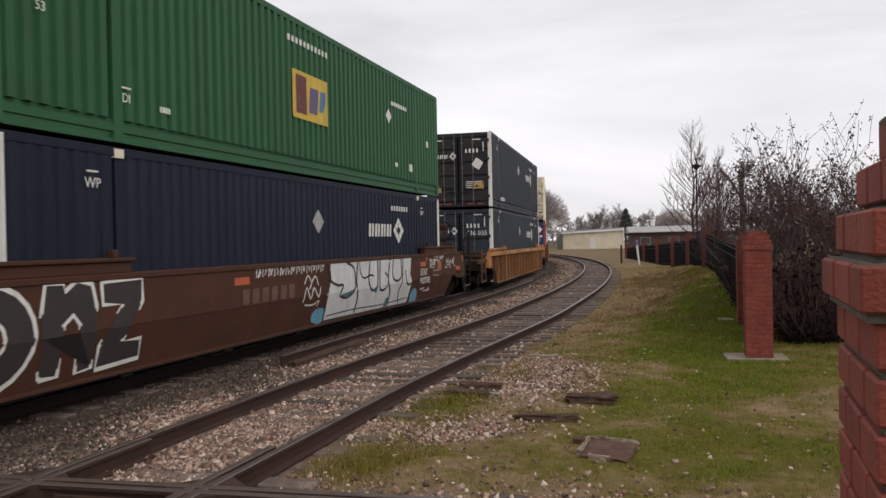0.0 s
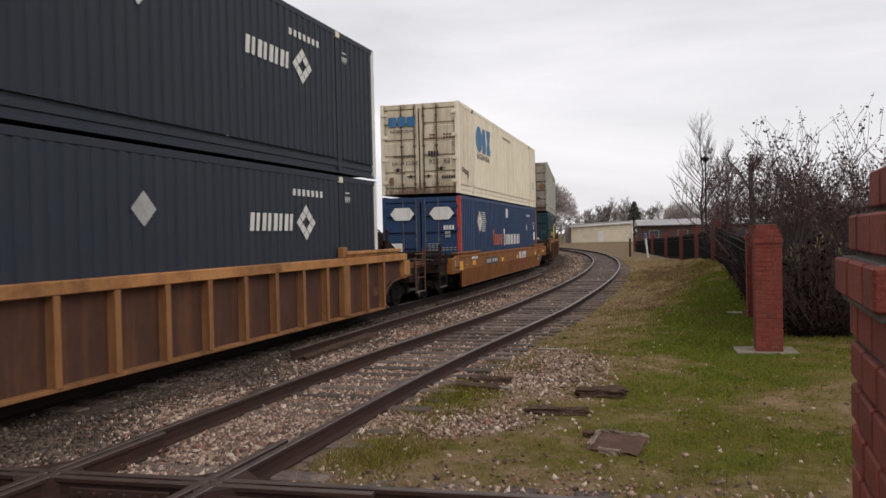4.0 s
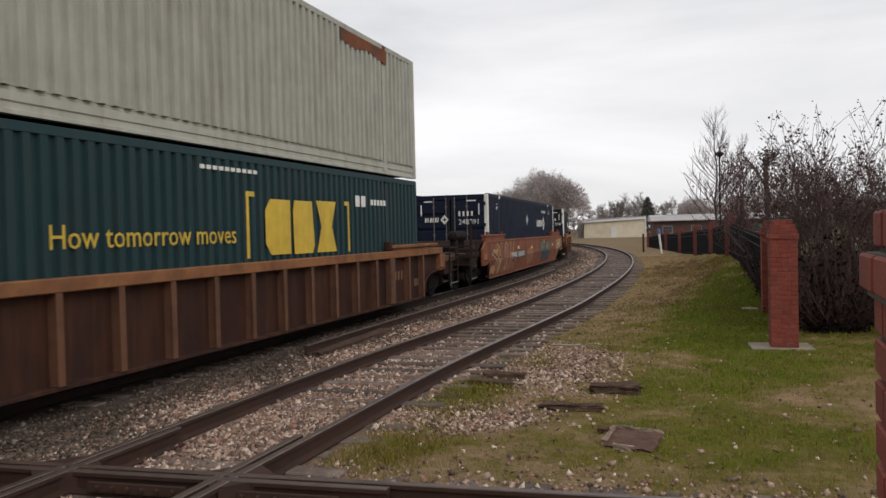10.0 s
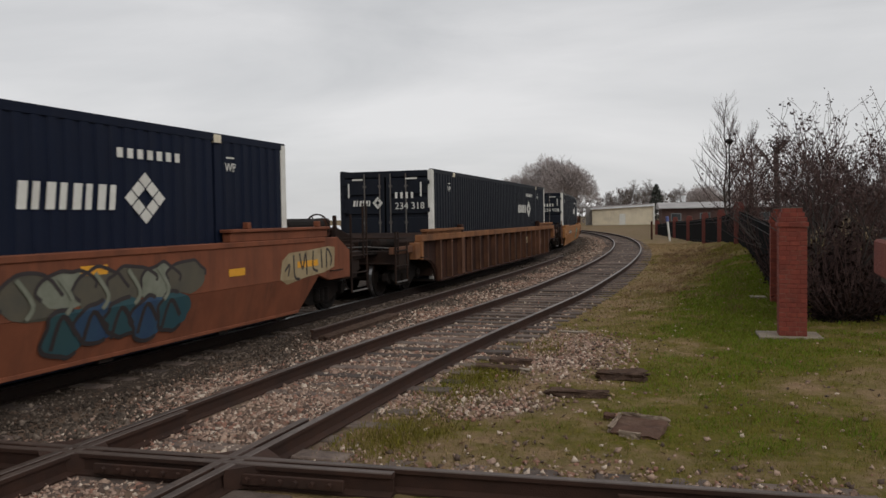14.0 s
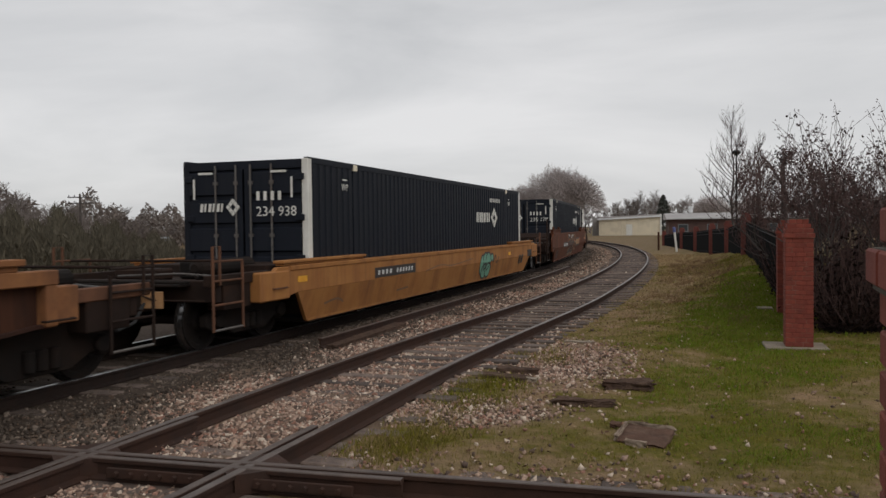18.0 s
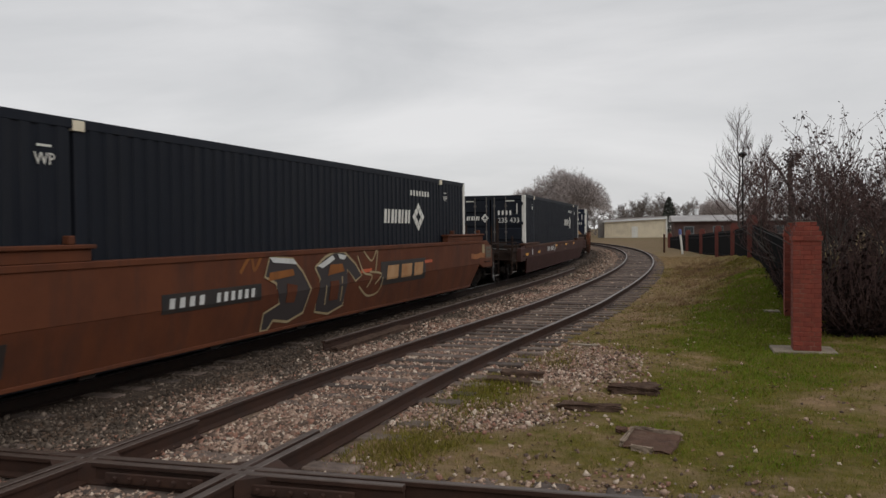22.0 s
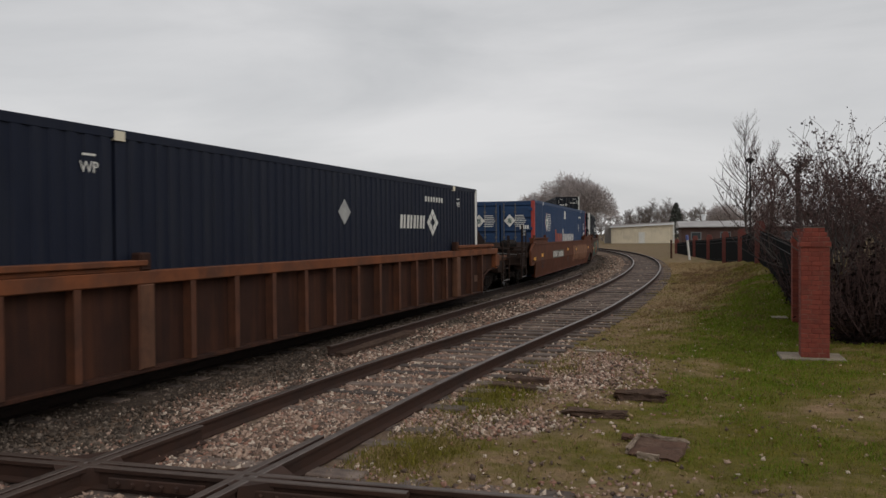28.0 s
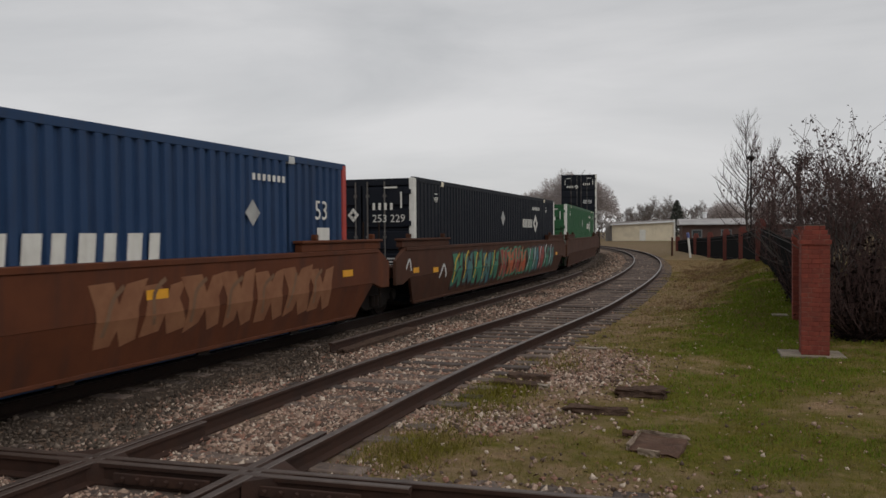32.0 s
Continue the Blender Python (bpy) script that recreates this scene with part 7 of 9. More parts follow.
def blue_marks(root, z0, lines=False):
    z = 0.0
    side_shape(root, "badge", [diamond(2.76, z + 2.26, 0.385, 0.385)], "orange", label="thin orange rim of a lozenge badge")
    side_shape(root, "badge", [diamond(2.77, z + 2.26, 0.365, 0.37)], "white", HALF + 0.007, "white lozenge badge")
    side_shape(root, "badge", [[(2.52, z + 2.30), (2.68, z + 2.14), (2.70, z + 2.34)], [(2.72, z + 2.12), (2.90, z + 2.28), (2.74, z + 2.34)], [(2.58, z + 2.38), (2.70, z + 2.56), (2.84, z + 2.40)]], "sprayblue" if lines else "wornsilver", HALF + 0.012, "worn facets")
    side_shape(root, "speed_line", [rect(2.78 + 0.075 * abs(i - 4.5), 3.90 - 0.05 * abs(i - 5), z + 1.92 + i * 0.072, z + 1.947 + i * 0.072) for i in range(10)], "white", HALF + 0.001, label="white speed lines")
    side_shape(root, "panel", [rect(7.75, 8.20, z + 2.48, z + 2.84)], "white", label="white square panel")
    side_shape(root, "word_mark", mark_bars(5.05, 6.95, z + 1.40, z + 1.82, 5, 0.1) + [rect(5.05, 5.30, z + 1.40, z + 1.98)], "orange", label="orange word mark")
    side_shape(root, "word_mark", mark_bars(7.2, 11.05, z + 1.38, z + 1.80, 10, 0.1) + [rect(7.2, 7.45, z + 1.36, z + 2.02)], "white", label="white word mark")
    side_text(root, "53", 14.92, z + 2.02, 0.48, "white")
    side_shape(root, "panel", [rect(15.0, 15.45, z + 1.50, z + 1.88)], "white", label="white square panel")
    side_shape(root, "lozenge", [diamond(13.0, z + 2.1, 0.2, 0.2)], "wornsilver")
    side_shape(root, "code_bar", slab_row(13.0, 14.0, z + 2.60, z + 2.70, 7, 0, 0.45), "white")
    hexes(root, z0, lines)
    for i in range(4):
        door_bar(root, 0.75 + i * 0.09, 0.82 + i * 0.09, z0 + 1.83, z0 + 1.97, "white", "code_bar")
    for i in range(2):
        for k in range(3):
            door_bar(root, 0.80 + k * 0.06, 0.845 + k * 0.06, z0 + 1.59 + i * 0.11, z0 + 1.67 + i * 0.11, "wornsilver", "code_bar")
    door_bar(root, -1.05, -0.62, z0 + 1.08, z0 + 1.42, "white", "panel")
    for i in range(5):
        for k in range(3):
            door_bar(root, 0.23 + k * 0.13, 0.32 + k * 0.13, z0 + 1.12 + i * 0.065, z0 + 1.145 + i * 0.065, "wornsilver", "small_print")
    for i in range(2):
        for k in range(4):
            door_bar(root, 0.69 + k * 0.125, 0.78 + k * 0.125, z0 + 1.18 + i * 0.065, z0 + 1.205 + i * 0.065, "wornsilver", "small_print")


LOW, HIGH = 0.155, 3.125
LOADS = {}


def dark_box(z0, paint, number, label, lozenge, door=None):
    c = container(z0, paint, label, "white", "white", door)
    navy_marks(c, z0, number, lozenge=lozenge)
    return c


def load_all():
    """Every container, by the car that carries it."""
    g = container(HIGH, "green", "green corrugated freight container stacked on top", casting="green")
    side_shape(g, "badge", [rect(6.86, 8.40, 4.16, 5.06)], "gold", label="square gold badge")
    side_shape(g, "word_mark", [rect(7.0, 7.44, 4.26, 4.98)], "maroon", HALF + 0.006, "maroon block")
    side_shape(g, "word_mark", [[(7.54, 4.32), (7.9, 4.32), (7.98, 4.82), (7.6, 4.82)]], "purple", HALF + 0.006, "purple block")
    side_shape(g, "word_mark", [[(8.0, 4.40), (8.16, 4.40), (8.30, 4.62), (8.30, 4.82), (8.06, 4.82)]], "logoblue", HALF + 0.006, "blue block")
    side_text(g, "53", 0.62, 4.47, 0.16, "white")
    side_text(g, "DI", 2.06, 3.66, 0.17, "white", 1.0)
    side_shape(g, "rule", [rect(2.06, 2.24, 3.835, 3.86)], "white")
    side_shape(g, "code_bar", slab_row(6.7, 8.5, 5.55, 5.66, 11, 0, 0.45) + slab_row(2.85, 3.1, 3.64, 3.72, 4), "white", label="small white code")
    side_shape(g, "lozenge", [diamond(12.0, 4.9, 0.2, 0.18)], "white")
    side_shape(g, "code_bar", [rect(15.0, 15.2, 4.45, 4.62), rect(12.4, 12.6, 3.7, 3.8), rect(13.5, 13.75, 3.66, 3.85)] + slab_row(12.2, 13.4, 5.2, 5.3, 7), "white")
    n0 = dark_box(LOW, "oldnavy", "", "dark navy corrugated freight container in a well car", True)
    LOADS[0] = [n0, g]
    a = dark_box(LOW, "steelblue", "636 035", "dark slate-blue corrugated freight container in a yellow well car", True)
    b = dark_box(HIGH, "steelblue", "", "dark slate-blue container with rust-stained doors stacked on another", True, "rustslate")
    side_shape(b, "tag", slab_row(2.21, 3.32, 3.45, 3.60, 9, 0.02, 0.35), "white")
    s = Shape().add([(0.76 + u, y, 4.78 + w) for y in (Y0 - 0.064, Y0 - 0.058) for u, w in ((0.05, -0.24), (0.24, 0.04), (-0.03, 0.25), (-0.23, -0.03))], [(0, 1, 2, 3), (7, 6, 5, 4)])
    part("placard", s.mesh("placard"), "white", b, "white lozenge placard")
    door_bar(b, 0.58, 1.0, 3.82, 4.08, "spraytan", "panel")
    door_bar(b, 0.62, 0.96, 3.90, 4.0, "gold", "panel").location.y = -0.004
    door_bar(b, -0.84, -0.68, 3.70, 3.96, "spraycream", "panel")
    for x in (-0.9, -0.5, 0.35, 0.75):
        door_bar(b, x, x + 0.22, 3.22, 3.27, "sprayred", "reflective_strip")
    LOADS[1] = [a, b]
    c = container(HIGH, "cream", "weathered cream container with rust streaks stacked on top", None, None, "rustydoor", casting="rustchord")
    # large blue mark and a black line of lettering
    ring = [[(2.95 + 0.52 * math.cos(t), 5.12 + 0.45 * math.sin(t)) for t in [2 * math.pi * k / 18 for k in range(18)]],
            [(3.52, 4.68), (3.98, 4.68), (4.12, 4.9), (3.98, 5.56), (3.54, 5.56), (3.42, 5.3)], [(4.18, 4.70), (4.88, 4.70), (4.72, 5.14), (4.92, 5.58), (4.2, 5.58), (4.36, 5.14)]]
    side_shape(c, "word_mark", ring, "logoblue", label="large faded blue mark")
    side_text(c, "53", 15.0, 4.0, 0.42, "black")
    side_text(c, "INTERMODAL", 2.60, 4.43, 0.28, "black", 1.22)
    side_shape(c, "code_bar", slab_row(7.3, 9.2, 5.62, 5.7, 11, 0, 0.5), "black")
    scrawl = [(smooth_line([(0.32, 3.97), (0.55, 3.93), (0.80, 3.90), (1.22, 3.86)]), 0.022), (smooth_line([(0.34, 3.86), (0.62, 3.84), (0.90, 3.79), (1.20, 3.77)]), 0.020)]
    for k in range(6):
        a = 0.36 + 0.15 * k
        scrawl.append((smooth_line([(a, 3.97 - 0.02 * k), (a + 0.05, 3.90 - 0.02 * k), (a + 0.01, 3.85 - 0.02 * k)]), 0.022))
    scrawl.append((smooth_line([(1.12, 3.88), (1.26, 3.84), (1.20, 3.70), (1.10, 3.74), (1.18, 3.62)]), 0.024))
    side_shape(c, "graffito", scrawl, "maroon", label="thin brown scrawl")
    for i in range(3):
        door_bar(c, -1.0 + i * 0.31, -0.74 + i * 0.31, 5.30, 5.60, "logoblue", "word_mark")
    door_text(c, "INTERMODAL", -0.96, 5.10, 0.13, "black")
    door_text(c, "WARNING", -0.88, 4.28, 0.165, "black")
    door_text(c, "HIGH CUBE", -0.90, 4.07, 0.165, "black")
    for i in range(4):
        door_bar(c, 0.30 + i * 0.09, 0.37 + i * 0.09, 4.31, 4.48, "black", "code_bar")
    door_text(c, "935", 0.31, 4.07, 0.225, "black")
    door_text(c, "83", 0.80, 4.07, 0.225, "black")
    for i in range(6):
        door_bar(c, 0.73 + i * 0.075, 0.785 + i * 0.075, 3.60, 3.69, "black", "small_print")
    for x in (0.36, 0.46, 0.80, 0.90, 1.0):
        for k in range(2):
            door_bar(c, x, x + 0.07, 4.86 + 0.10 * k, 4.91 + 0.10 * k, "maroon", "small_print")
    door_bar(c, -1.0, -0.86, 3.43, 3.69, "ghost", "panel")
    d = container(LOW, "blue", "blue container with red corner posts and white marks", "red", "red", casting="blue")
    blue_marks(d, LOW)
    LOADS[2] = [d, c]
    e = container(HIGH, "grey", "pale grey container with rusted doors stacked on top", None, None, "greydoor", casting="rustchord")
    side_text(e, "53", 0.66, 4.92, 0.24, "black", 0.8)
    side_shape(e, "code_bar", slab_row(0.68, 0.92, 4.70, 4.86, 3), "black")
    side_shape(e, "rust_patch", [[(11.9, 5.68), (12.6, 5.62), (13.2, 5.72), (14.3, 5.60), (14.35, 5.92), (11.9, 5.92)]], "rustchord", label="rusted top corner")
    s = Shape().add([(0.97 + u, y, 4.58 + w) for y in (Y0 - 0.062, Y0 - 0.058) for u, w in ((0, -0.24), (0.23, 0), (0, 0.24), (-0.23, 0))], [(0, 1, 2, 3), (7, 6, 5, 4)])
    part("placard", s.mesh("placard"), "ghost", e, "faded lozenge placard")
    for i in range(4):
        door_bar(e, 0.16 + i * 0.10, 0.23 + i * 0.10, 5.30, 5.45, "black", "code_bar")
    f = container(LOW, "teal", "dark teal container with a gold mark", None, None, casting="teal")
    side_text(f, "How tomorrow moves", 4.13, 1.69, 0.40, "gold", 1.0)
    cs = [[(8.78, 1.66), (8.95, 1.47), (9.62, 1.47), (9.62, 2.40), (8.95, 2.40), (8.78, 2.22)], [(9.75, 1.46), (10.45, 1.46), (10.52, 1.6), (10.45, 2.40), (9.78, 2.40), (9.72, 2.2)], [(10.62, 1.46), (11.46, 1.46), (11.26, 1.94), (11.46, 2.42), (10.62, 2.42), (10.82, 1.94)]]
    side_shape(f, "word_mark", cs, "gold", label="large gold mark")
    side_shape(f, "bracket", [rect(8.2, 8.28, 1.44, 2.50), rect(8.28, 8.45, 2.42, 2.50), rect(12.0, 12.08, 1.44, 2.44), rect(11.85, 12.0, 2.36, 2.44)], "gold", label="thin gold brackets")
    side_shape(f, "code_bar", slab_row(12.4, 13.0, 2.35, 2.58, 2) + slab_row(13.2, 14.1, 2.40, 2.52, 5) + slab_row(7.0, 8.6, 2.78, 2.84, 10), "white")
    for x in (-0.90, -0.60, -0.30):
        door_bar(f, x, x + 0.27, 2.38, 2.73, "gold", "word_mark")
    for i in range(7):
        door_bar(f, -0.88 + i * 0.12, -0.80 + i * 0.12, 2.25, 2.33, "gold", "word_mark")
    door_bar(f, -0.82, -0.63, 1.80, 2.0, "white", "panel")
    for x, w in ((-0.36, 0.30), (0.40, 0.29), (0.82, 0.30)):
        door_bar(f, x, x + w, 1.77, 1.98, "deepteal", "faded_panel")
        for k in range(3):
            door_bar(f, x + 0.03, x + w - 0.03, 1.80 + 0.06 * k, 1.825 + 0.06 * k, "teal", "small_print").location.y = -0.004
    door_bar(f, 0.34, 0.73, 1.38, 1.57, "white", "panel")
    for i in range(4):
        door_bar(f, 0.365 + i * 0.09, 0.425 + i * 0.09, 1.41, 1.54, "black", "code_bar").location.y = -0.004
    LOADS[3] = [f, e]
    for k, paint, num, loz in ((4, "navy", "248891", True), (5, "slate", "234 318", False), (6, "slate", "234 938", False), (7, "slate", "235 178", False), (8, "slate", "235 433", False), (9, "oldnavy", "248841", True), (11, "slate", "253 229", True)):
        LOADS[k] = [dark_box(LOW, paint, num, "dark navy corrugated container riding alone in a well car" if "navy" in paint else "near-black slate container riding alone in a well car", loz)]
    s = Shape().add([(0.72 + u, y, 1.42 + w) for y in (Y0 - 0.064, Y0 - 0.058) for u, w in ((0, -0.3), (0.27, 0), (0, 0.3), (-0.27, 0))], [(0, 1, 2, 3), (7, 6, 5, 4)])
    part("placard", s.mesh("placard"), "spraytan", LOADS[9][0], "worn tan lozenge placard")
    h = container(LOW, "blue", "blue container with red corner posts riding alone", "red", "red", casting="silver")
    blue_marks(h, LOW, True)
    LOADS[10] = [h]
    i2 = container(LOW, "green", "green corrugated container in a brown well car", "white", "white")
    navy_marks(i2, LOW, "")
    LOADS[12] = [i2]
    j = dark_box(LOW, "slate", "", "dark slate container at the bottom of a stack", True)
    k2 = dark_box(HIGH, "slate", "", "dark slate container at the top of a stack", True)
    LOADS[13] = [j, k2]


load_all()


# ---- well cars ----
OUT = 1.48


def mirror_outline(pts):
    """Half outline in (a, z) for the near end, completed by its mirror image at the far end."""
    q = [(Y0 + a, z) for a, z in pts]
    return q + [(-y, z) for y, z in reversed(q)]


def lower_sheet(sgn, bend):
    """The lower part of a smooth side, which leans in towards the track."""
    s = Shape().prism([(Y0 - 0.25, 0.215), (-Y0 + 0.25, 0.215), (-Y0 + 0.76, bend), (Y0 - 0.76, bend)], sgn * (OUT - 0.06), sgn * OUT)
    s.v = [(x - sgn * 0.24 * (bend - z), y, z) for x, y, z in s.v]
    return s


def smooth_panel(top, end, near_joint, far_joint):
    e0 = -1.55 if near_joint else -1.68 if top > 1.3 else -1.90
    e1 = -1.55 if far_joint else -end
    bend = 0.80 if top > 1.3 else 0.74
    near = [(e0, top - 0.26), (e0, 0.68), (-1.15, 0.68), (-0.76, bend - 0.004)]
    far = [(-0.76, bend - 0.004), (-1.15, 0.68), (e1, 0.68), (e1, top - 0.26), (e1 + 0.5, top)]
    pts = [(Y0 + a, z) for a, z in near] + [(-Y0 - a, z) for a, z in far] + [(Y0 + e0 + 0.5, top)]
    return pts


def ribbed_panel(top):
    near = [(-1.38, top), (-1.38, 0.78), (-1.20, 0.79), (-0.64, 0.74), (-0.30, 0.62), (-0.08, 0.42), (0.03, 0.18)]
    return mirror_outline(near)


def wheelset_mesh():
    s = Shape()
    for sgn in (-1, 1):
        o = sgn * 0.7175
        s.lathe([(o - sgn * 0.045, 0.10), (o - sgn * 0.045, 0.30), (o - sgn * 0.062, 0.40), (o - sgn * 0.062, 0.475)], 28, "x", 0, False)
        s.lathe([(o - sgn * 0.062, 0.475), (o - sgn * 0.035, 0.47), (o - sgn * 0.025, 0.445)], 28, "x", 0, False)
        s.lathe([(o - sgn * 0.025, 0.445), (o + sgn * 0.038, 0.440)], 28, "x", 1, False)
        s.lathe([(o + sgn * 0.038, 0.440), (o + sgn * 0.07, 0.437), (o + sgn * 0.07, 0.418)], 28, "x", 0, False)
        s.lathe([(o + sgn * 0.07, 0.418), (o + sgn * 0.07, 0.37), (o + sgn * 0.035, 0.34), (o + sgn * 0.03, 0.18), (o + sgn * 0.07, 0.14), (o + sgn * 0.07, 0.09)], 28, "x", 0, False)
        for k in range(4):
            a = k * math.pi / 2
            c, d = 0.26 * math.cos(a), 0.26 * math.sin(a)
            s.box(o + sgn * 0.028, o + sgn * 0.045, c - 0.025, c + 0.025, d - 0.025, d + 0.025)
    s.lathe([(-1.0, 0.07), (1.0, 0.07)], 10, "x")
    return s.mesh("wheelset")


def side_frame_mesh():
    """Cast truck side: a bowed frame with a spring nest and journal ends."""
    o = [(-1.15, 0.36), (-0.98, 0.28), (-0.78, 0.36), (-0.45, 0.20), (0.45, 0.20), (0.78, 0.36), (0.98, 0.28), (1.15, 0.36), (1.15, 0.52), (0.75, 0.62), (0.45, 0.74), (-0.45, 0.74), (-0.75, 0.62), (-1.15, 0.52)]
    s = Shape().prism(o, 0.93, 1.06)
    for y in (-0.18, 0.0, 0.18):
        s.lathe([(0.26, 0.075), (0.50, 0.075)], 10, "z")
        for i in range(len(s.v) - 20, len(s.v)):
            x, yy, z = s.v[i]
            s.v[i] = (x + 1.08, yy + y, z)
    for y in (-0.89, 0.89):
        k = len(s.v)
        s.lathe([(1.06, 0.11), (1.13, 0.10)], 12, "x")
        for i in range(k, len(s.v)):
            x, yy, z = s.v[i]
            s.v[i] = (x, yy + y, z + 0.437)
    return s.mesh("side_frame", bevel=0.012)


WHEELSETS = []


def truck(root, yc):
    part("bolster", kept("bolster", lambda: Shape().box(-0.95, 0.95, -0.2, 0.2, 0.42, 0.78).mesh("bolster", bevel=0.02)), "iron", root, "truck bolster", (0, yc, 0))
    for sgn in (1, -1):
        part("side_frame", kept("side_frame", side_frame_mesh), "iron", root, "cast truck side frame", pose(0, yc, 0, 0, 0, 0 if sgn > 0 else 180))
    for dy in (-0.89, 0.89):
        w = part("wheelset", kept("wheelset", wheelset_mesh), ("iron", "tread"), root, "spoked-looking dark wheels with bright treads", (0, yc + dy, 0.437))
        w["label"] = "dark wheel pair with bright polished treads"
        WHEELSETS.append((w, root))


def bent(points, r=0.017, sides=6):
    return Shape().tube(points, [r] * len(points), sides)


def car_end(root, sgn, body, steel, top, brake, tank_z, rails_z):
    """What stands on one coupler end: deck, grating, coupler, grab irons, ladder, tank. sgn -1 is the near end."""
    def Y(a):
        return sgn * (-Y0 - a)

    def box(name, x0, x1, a0, a1, z0, z1, mat, label="", bevel=0.01):
        return part(name, Shape().box(x0, x1, Y(a0), Y(a1), z0, z1).mesh(name, bevel=bevel), mat, root, label)

    box("bulkhead", -1.30, 1.30, -0.10, -0.18, 0.30, top - 0.05, "endgear", "end bulkhead")
    slope = [(Y(-0.18), 1.0), (Y(-0.18), top + 0.04), (Y(-0.55), top + 0.02), (Y(-1.35), 1.22), (Y(-1.35), 1.0)]
    part("end_slope", Shape().prism(slope, -1.24, 1.24).mesh("end_slope", bevel=0.015), "endgear", root, "dark sloping end structure")
    box("deck", -1.20, 1.20, -2.75, -0.18, 0.86, 1.02, "endgear", "end deck over the truck", 0.02)
    box("end_sill", -1.32, 1.32, -2.86, -2.72, 0.74, 1.06, "endgear", "end cross sill", 0.015)
    box("centre_sill", -0.3, 0.3, -3.25, -1.0, 0.62, 0.9, "iron", "draft sill", 0.02)
    box("grating", -0.9, 0.9, -3.15, -2.86, 0.98, 1.02, "iron", "crossover grating")
    for a in (-2.94, -3.06):
        box("grating_bar", -0.95, 0.95, a, a - 0.03, 1.02, 1.06, "iron")
    part("coupler", Shape().box(-0.09, 0.09, Y(-3.6), Y(-3.2), 0.70, 0.88).box(-0.16, 0.16, Y(-3.78), Y(-3.55), 0.66, 0.94).mesh("coupler", bevel=0.03), "iron", root, "knuckle coupler")
    part("air_hose", bent([(0.35, Y(-3.2), 0.75), (0.38, Y(-3.45), 0.5), (0.30, Y(-3.7), 0.42), (0.2, Y(-3.85), 0.5)], 0.025).mesh("air_hose"), "rubber", root, "hanging air hose")
    for q in (1, -1):
        x = 1.40 * q
        # ladder at the corner: an upturned pipe, its rungs and a stirrup
        lad = part("ladder", bent([(x, Y(-3.05), 0.34), (x, Y(-3.05), rails_z), (x, Y(-2.88), rails_z), (x, Y(-2.88), 1.0)], 0.022).mesh("ladder"), steel, root, "corner ladder of bent pipe")
        part("stile", bent([(x, Y(-2.30), 0.34), (x, Y(-2.30), rails_z - 0.22)], 0.022).mesh("stile"), steel, lad)
        for z in (0.36, 0.72, 1.06, 1.34):
            part("rung", bent([(x, Y(-3.05), z), (x, Y(-2.30), z)], 0.018).mesh("rung"), steel if z > 0.5 else "rod", lad)
        box("end_beam", 1.24 * q, 1.36 * q, -3.06, -1.40, 0.98, 1.14, "tanrib" if body in ("rustcar", "tancar") else "endgear", "low side beam of the end frame", 0.012)
        box("bracket_plate", 1.05 * q, 1.34 * q, -2.7, -1.98, 0.62, 1.02, "endgear", "dark end bracket", 0.015)
        gx = OUT * q
        part("grab_iron", bent([(gx, Y(-1.6), 0.85), (gx + 0.06 * q, Y(-1.6), 0.85), (gx + 0.06 * q, Y(-1.2), 0.85), (gx, Y(-1.2), 0.85)], 0.014).mesh("grab_iron"), steel, root, "grab iron")
    b0, b1 = (Y(-2.45), Y(-0.9)) if sgn < 0 else (Y(-0.9), Y(-2.45))
    r = 0.20 if tank_z > 1.8 else 0.15 if tank_z > 1.4 else 0.13
    part("brake_tank", Shape().lathe([(b0, r * 0.5), (b0 + 0.06, r), (b1 - 0.06, r), (b1, r * 0.5)], 14, "y").mesh("brake_tank"), "iron", root, "air reservoir", (0.66, 0, tank_z - (0.0 if tank_z > 1.4 else 0.09)))
    for a in (-1.2, -2.2):
        box("tank_bracket", 0.56, 0.76, a, a - 0.08, 1.0, tank_z - 0.12, "iron")
    part("brake_pipe", bent([(0.2, Y(-0.3), 1.10), (0.25, Y(-1.6), 1.12), (0.6, Y(-2.2), 1.10), (0.9, Y(-2.74), 1.10)], 0.022).mesh("brake_pipe"), "iron", root, "brake pipe")
    part("brake_lever", bent([(-0.6, Y(-2.6), 1.10), (0.5, Y(-2.55), 1.14), (1.15, Y(-2.52), 1.10)], 0.018).mesh("brake_lever"), "rod", root, "brake lever")
    box("valve_box", 0.05, 0.42, -2.0, -1.5, 1.02, 1.30, "iron", "brake valve box", 0.03)
    part("crossbar", bent([(-1.36, Y(-2.74), 1.34), (1.36, Y(-2.74), 1.34)], 0.022).mesh("crossbar"), "endgear", root, "dark crossover bar")
    box("slack_adjuster", -0.9, 0.0, -2.35, -2.05, 1.02, 1.20, "endgear", "boxed brake gear", 0.03)
    part("uncoupling_lever", bent([(1.25, Y(-3.05), 0.78), (0.5, Y(-3.2), 0.80), (0.15, Y(-3.3), 0.95)], 0.014).mesh("uncoupling_lever"), "endgear", root, "uncoupling lever")
    if steel == "tanrib":
        box("warning_plate", 0.05, 0.66, -3.20, -3.17, 0.68, 0.92, "spraytan", "dull yellow warning plate", 0.004)
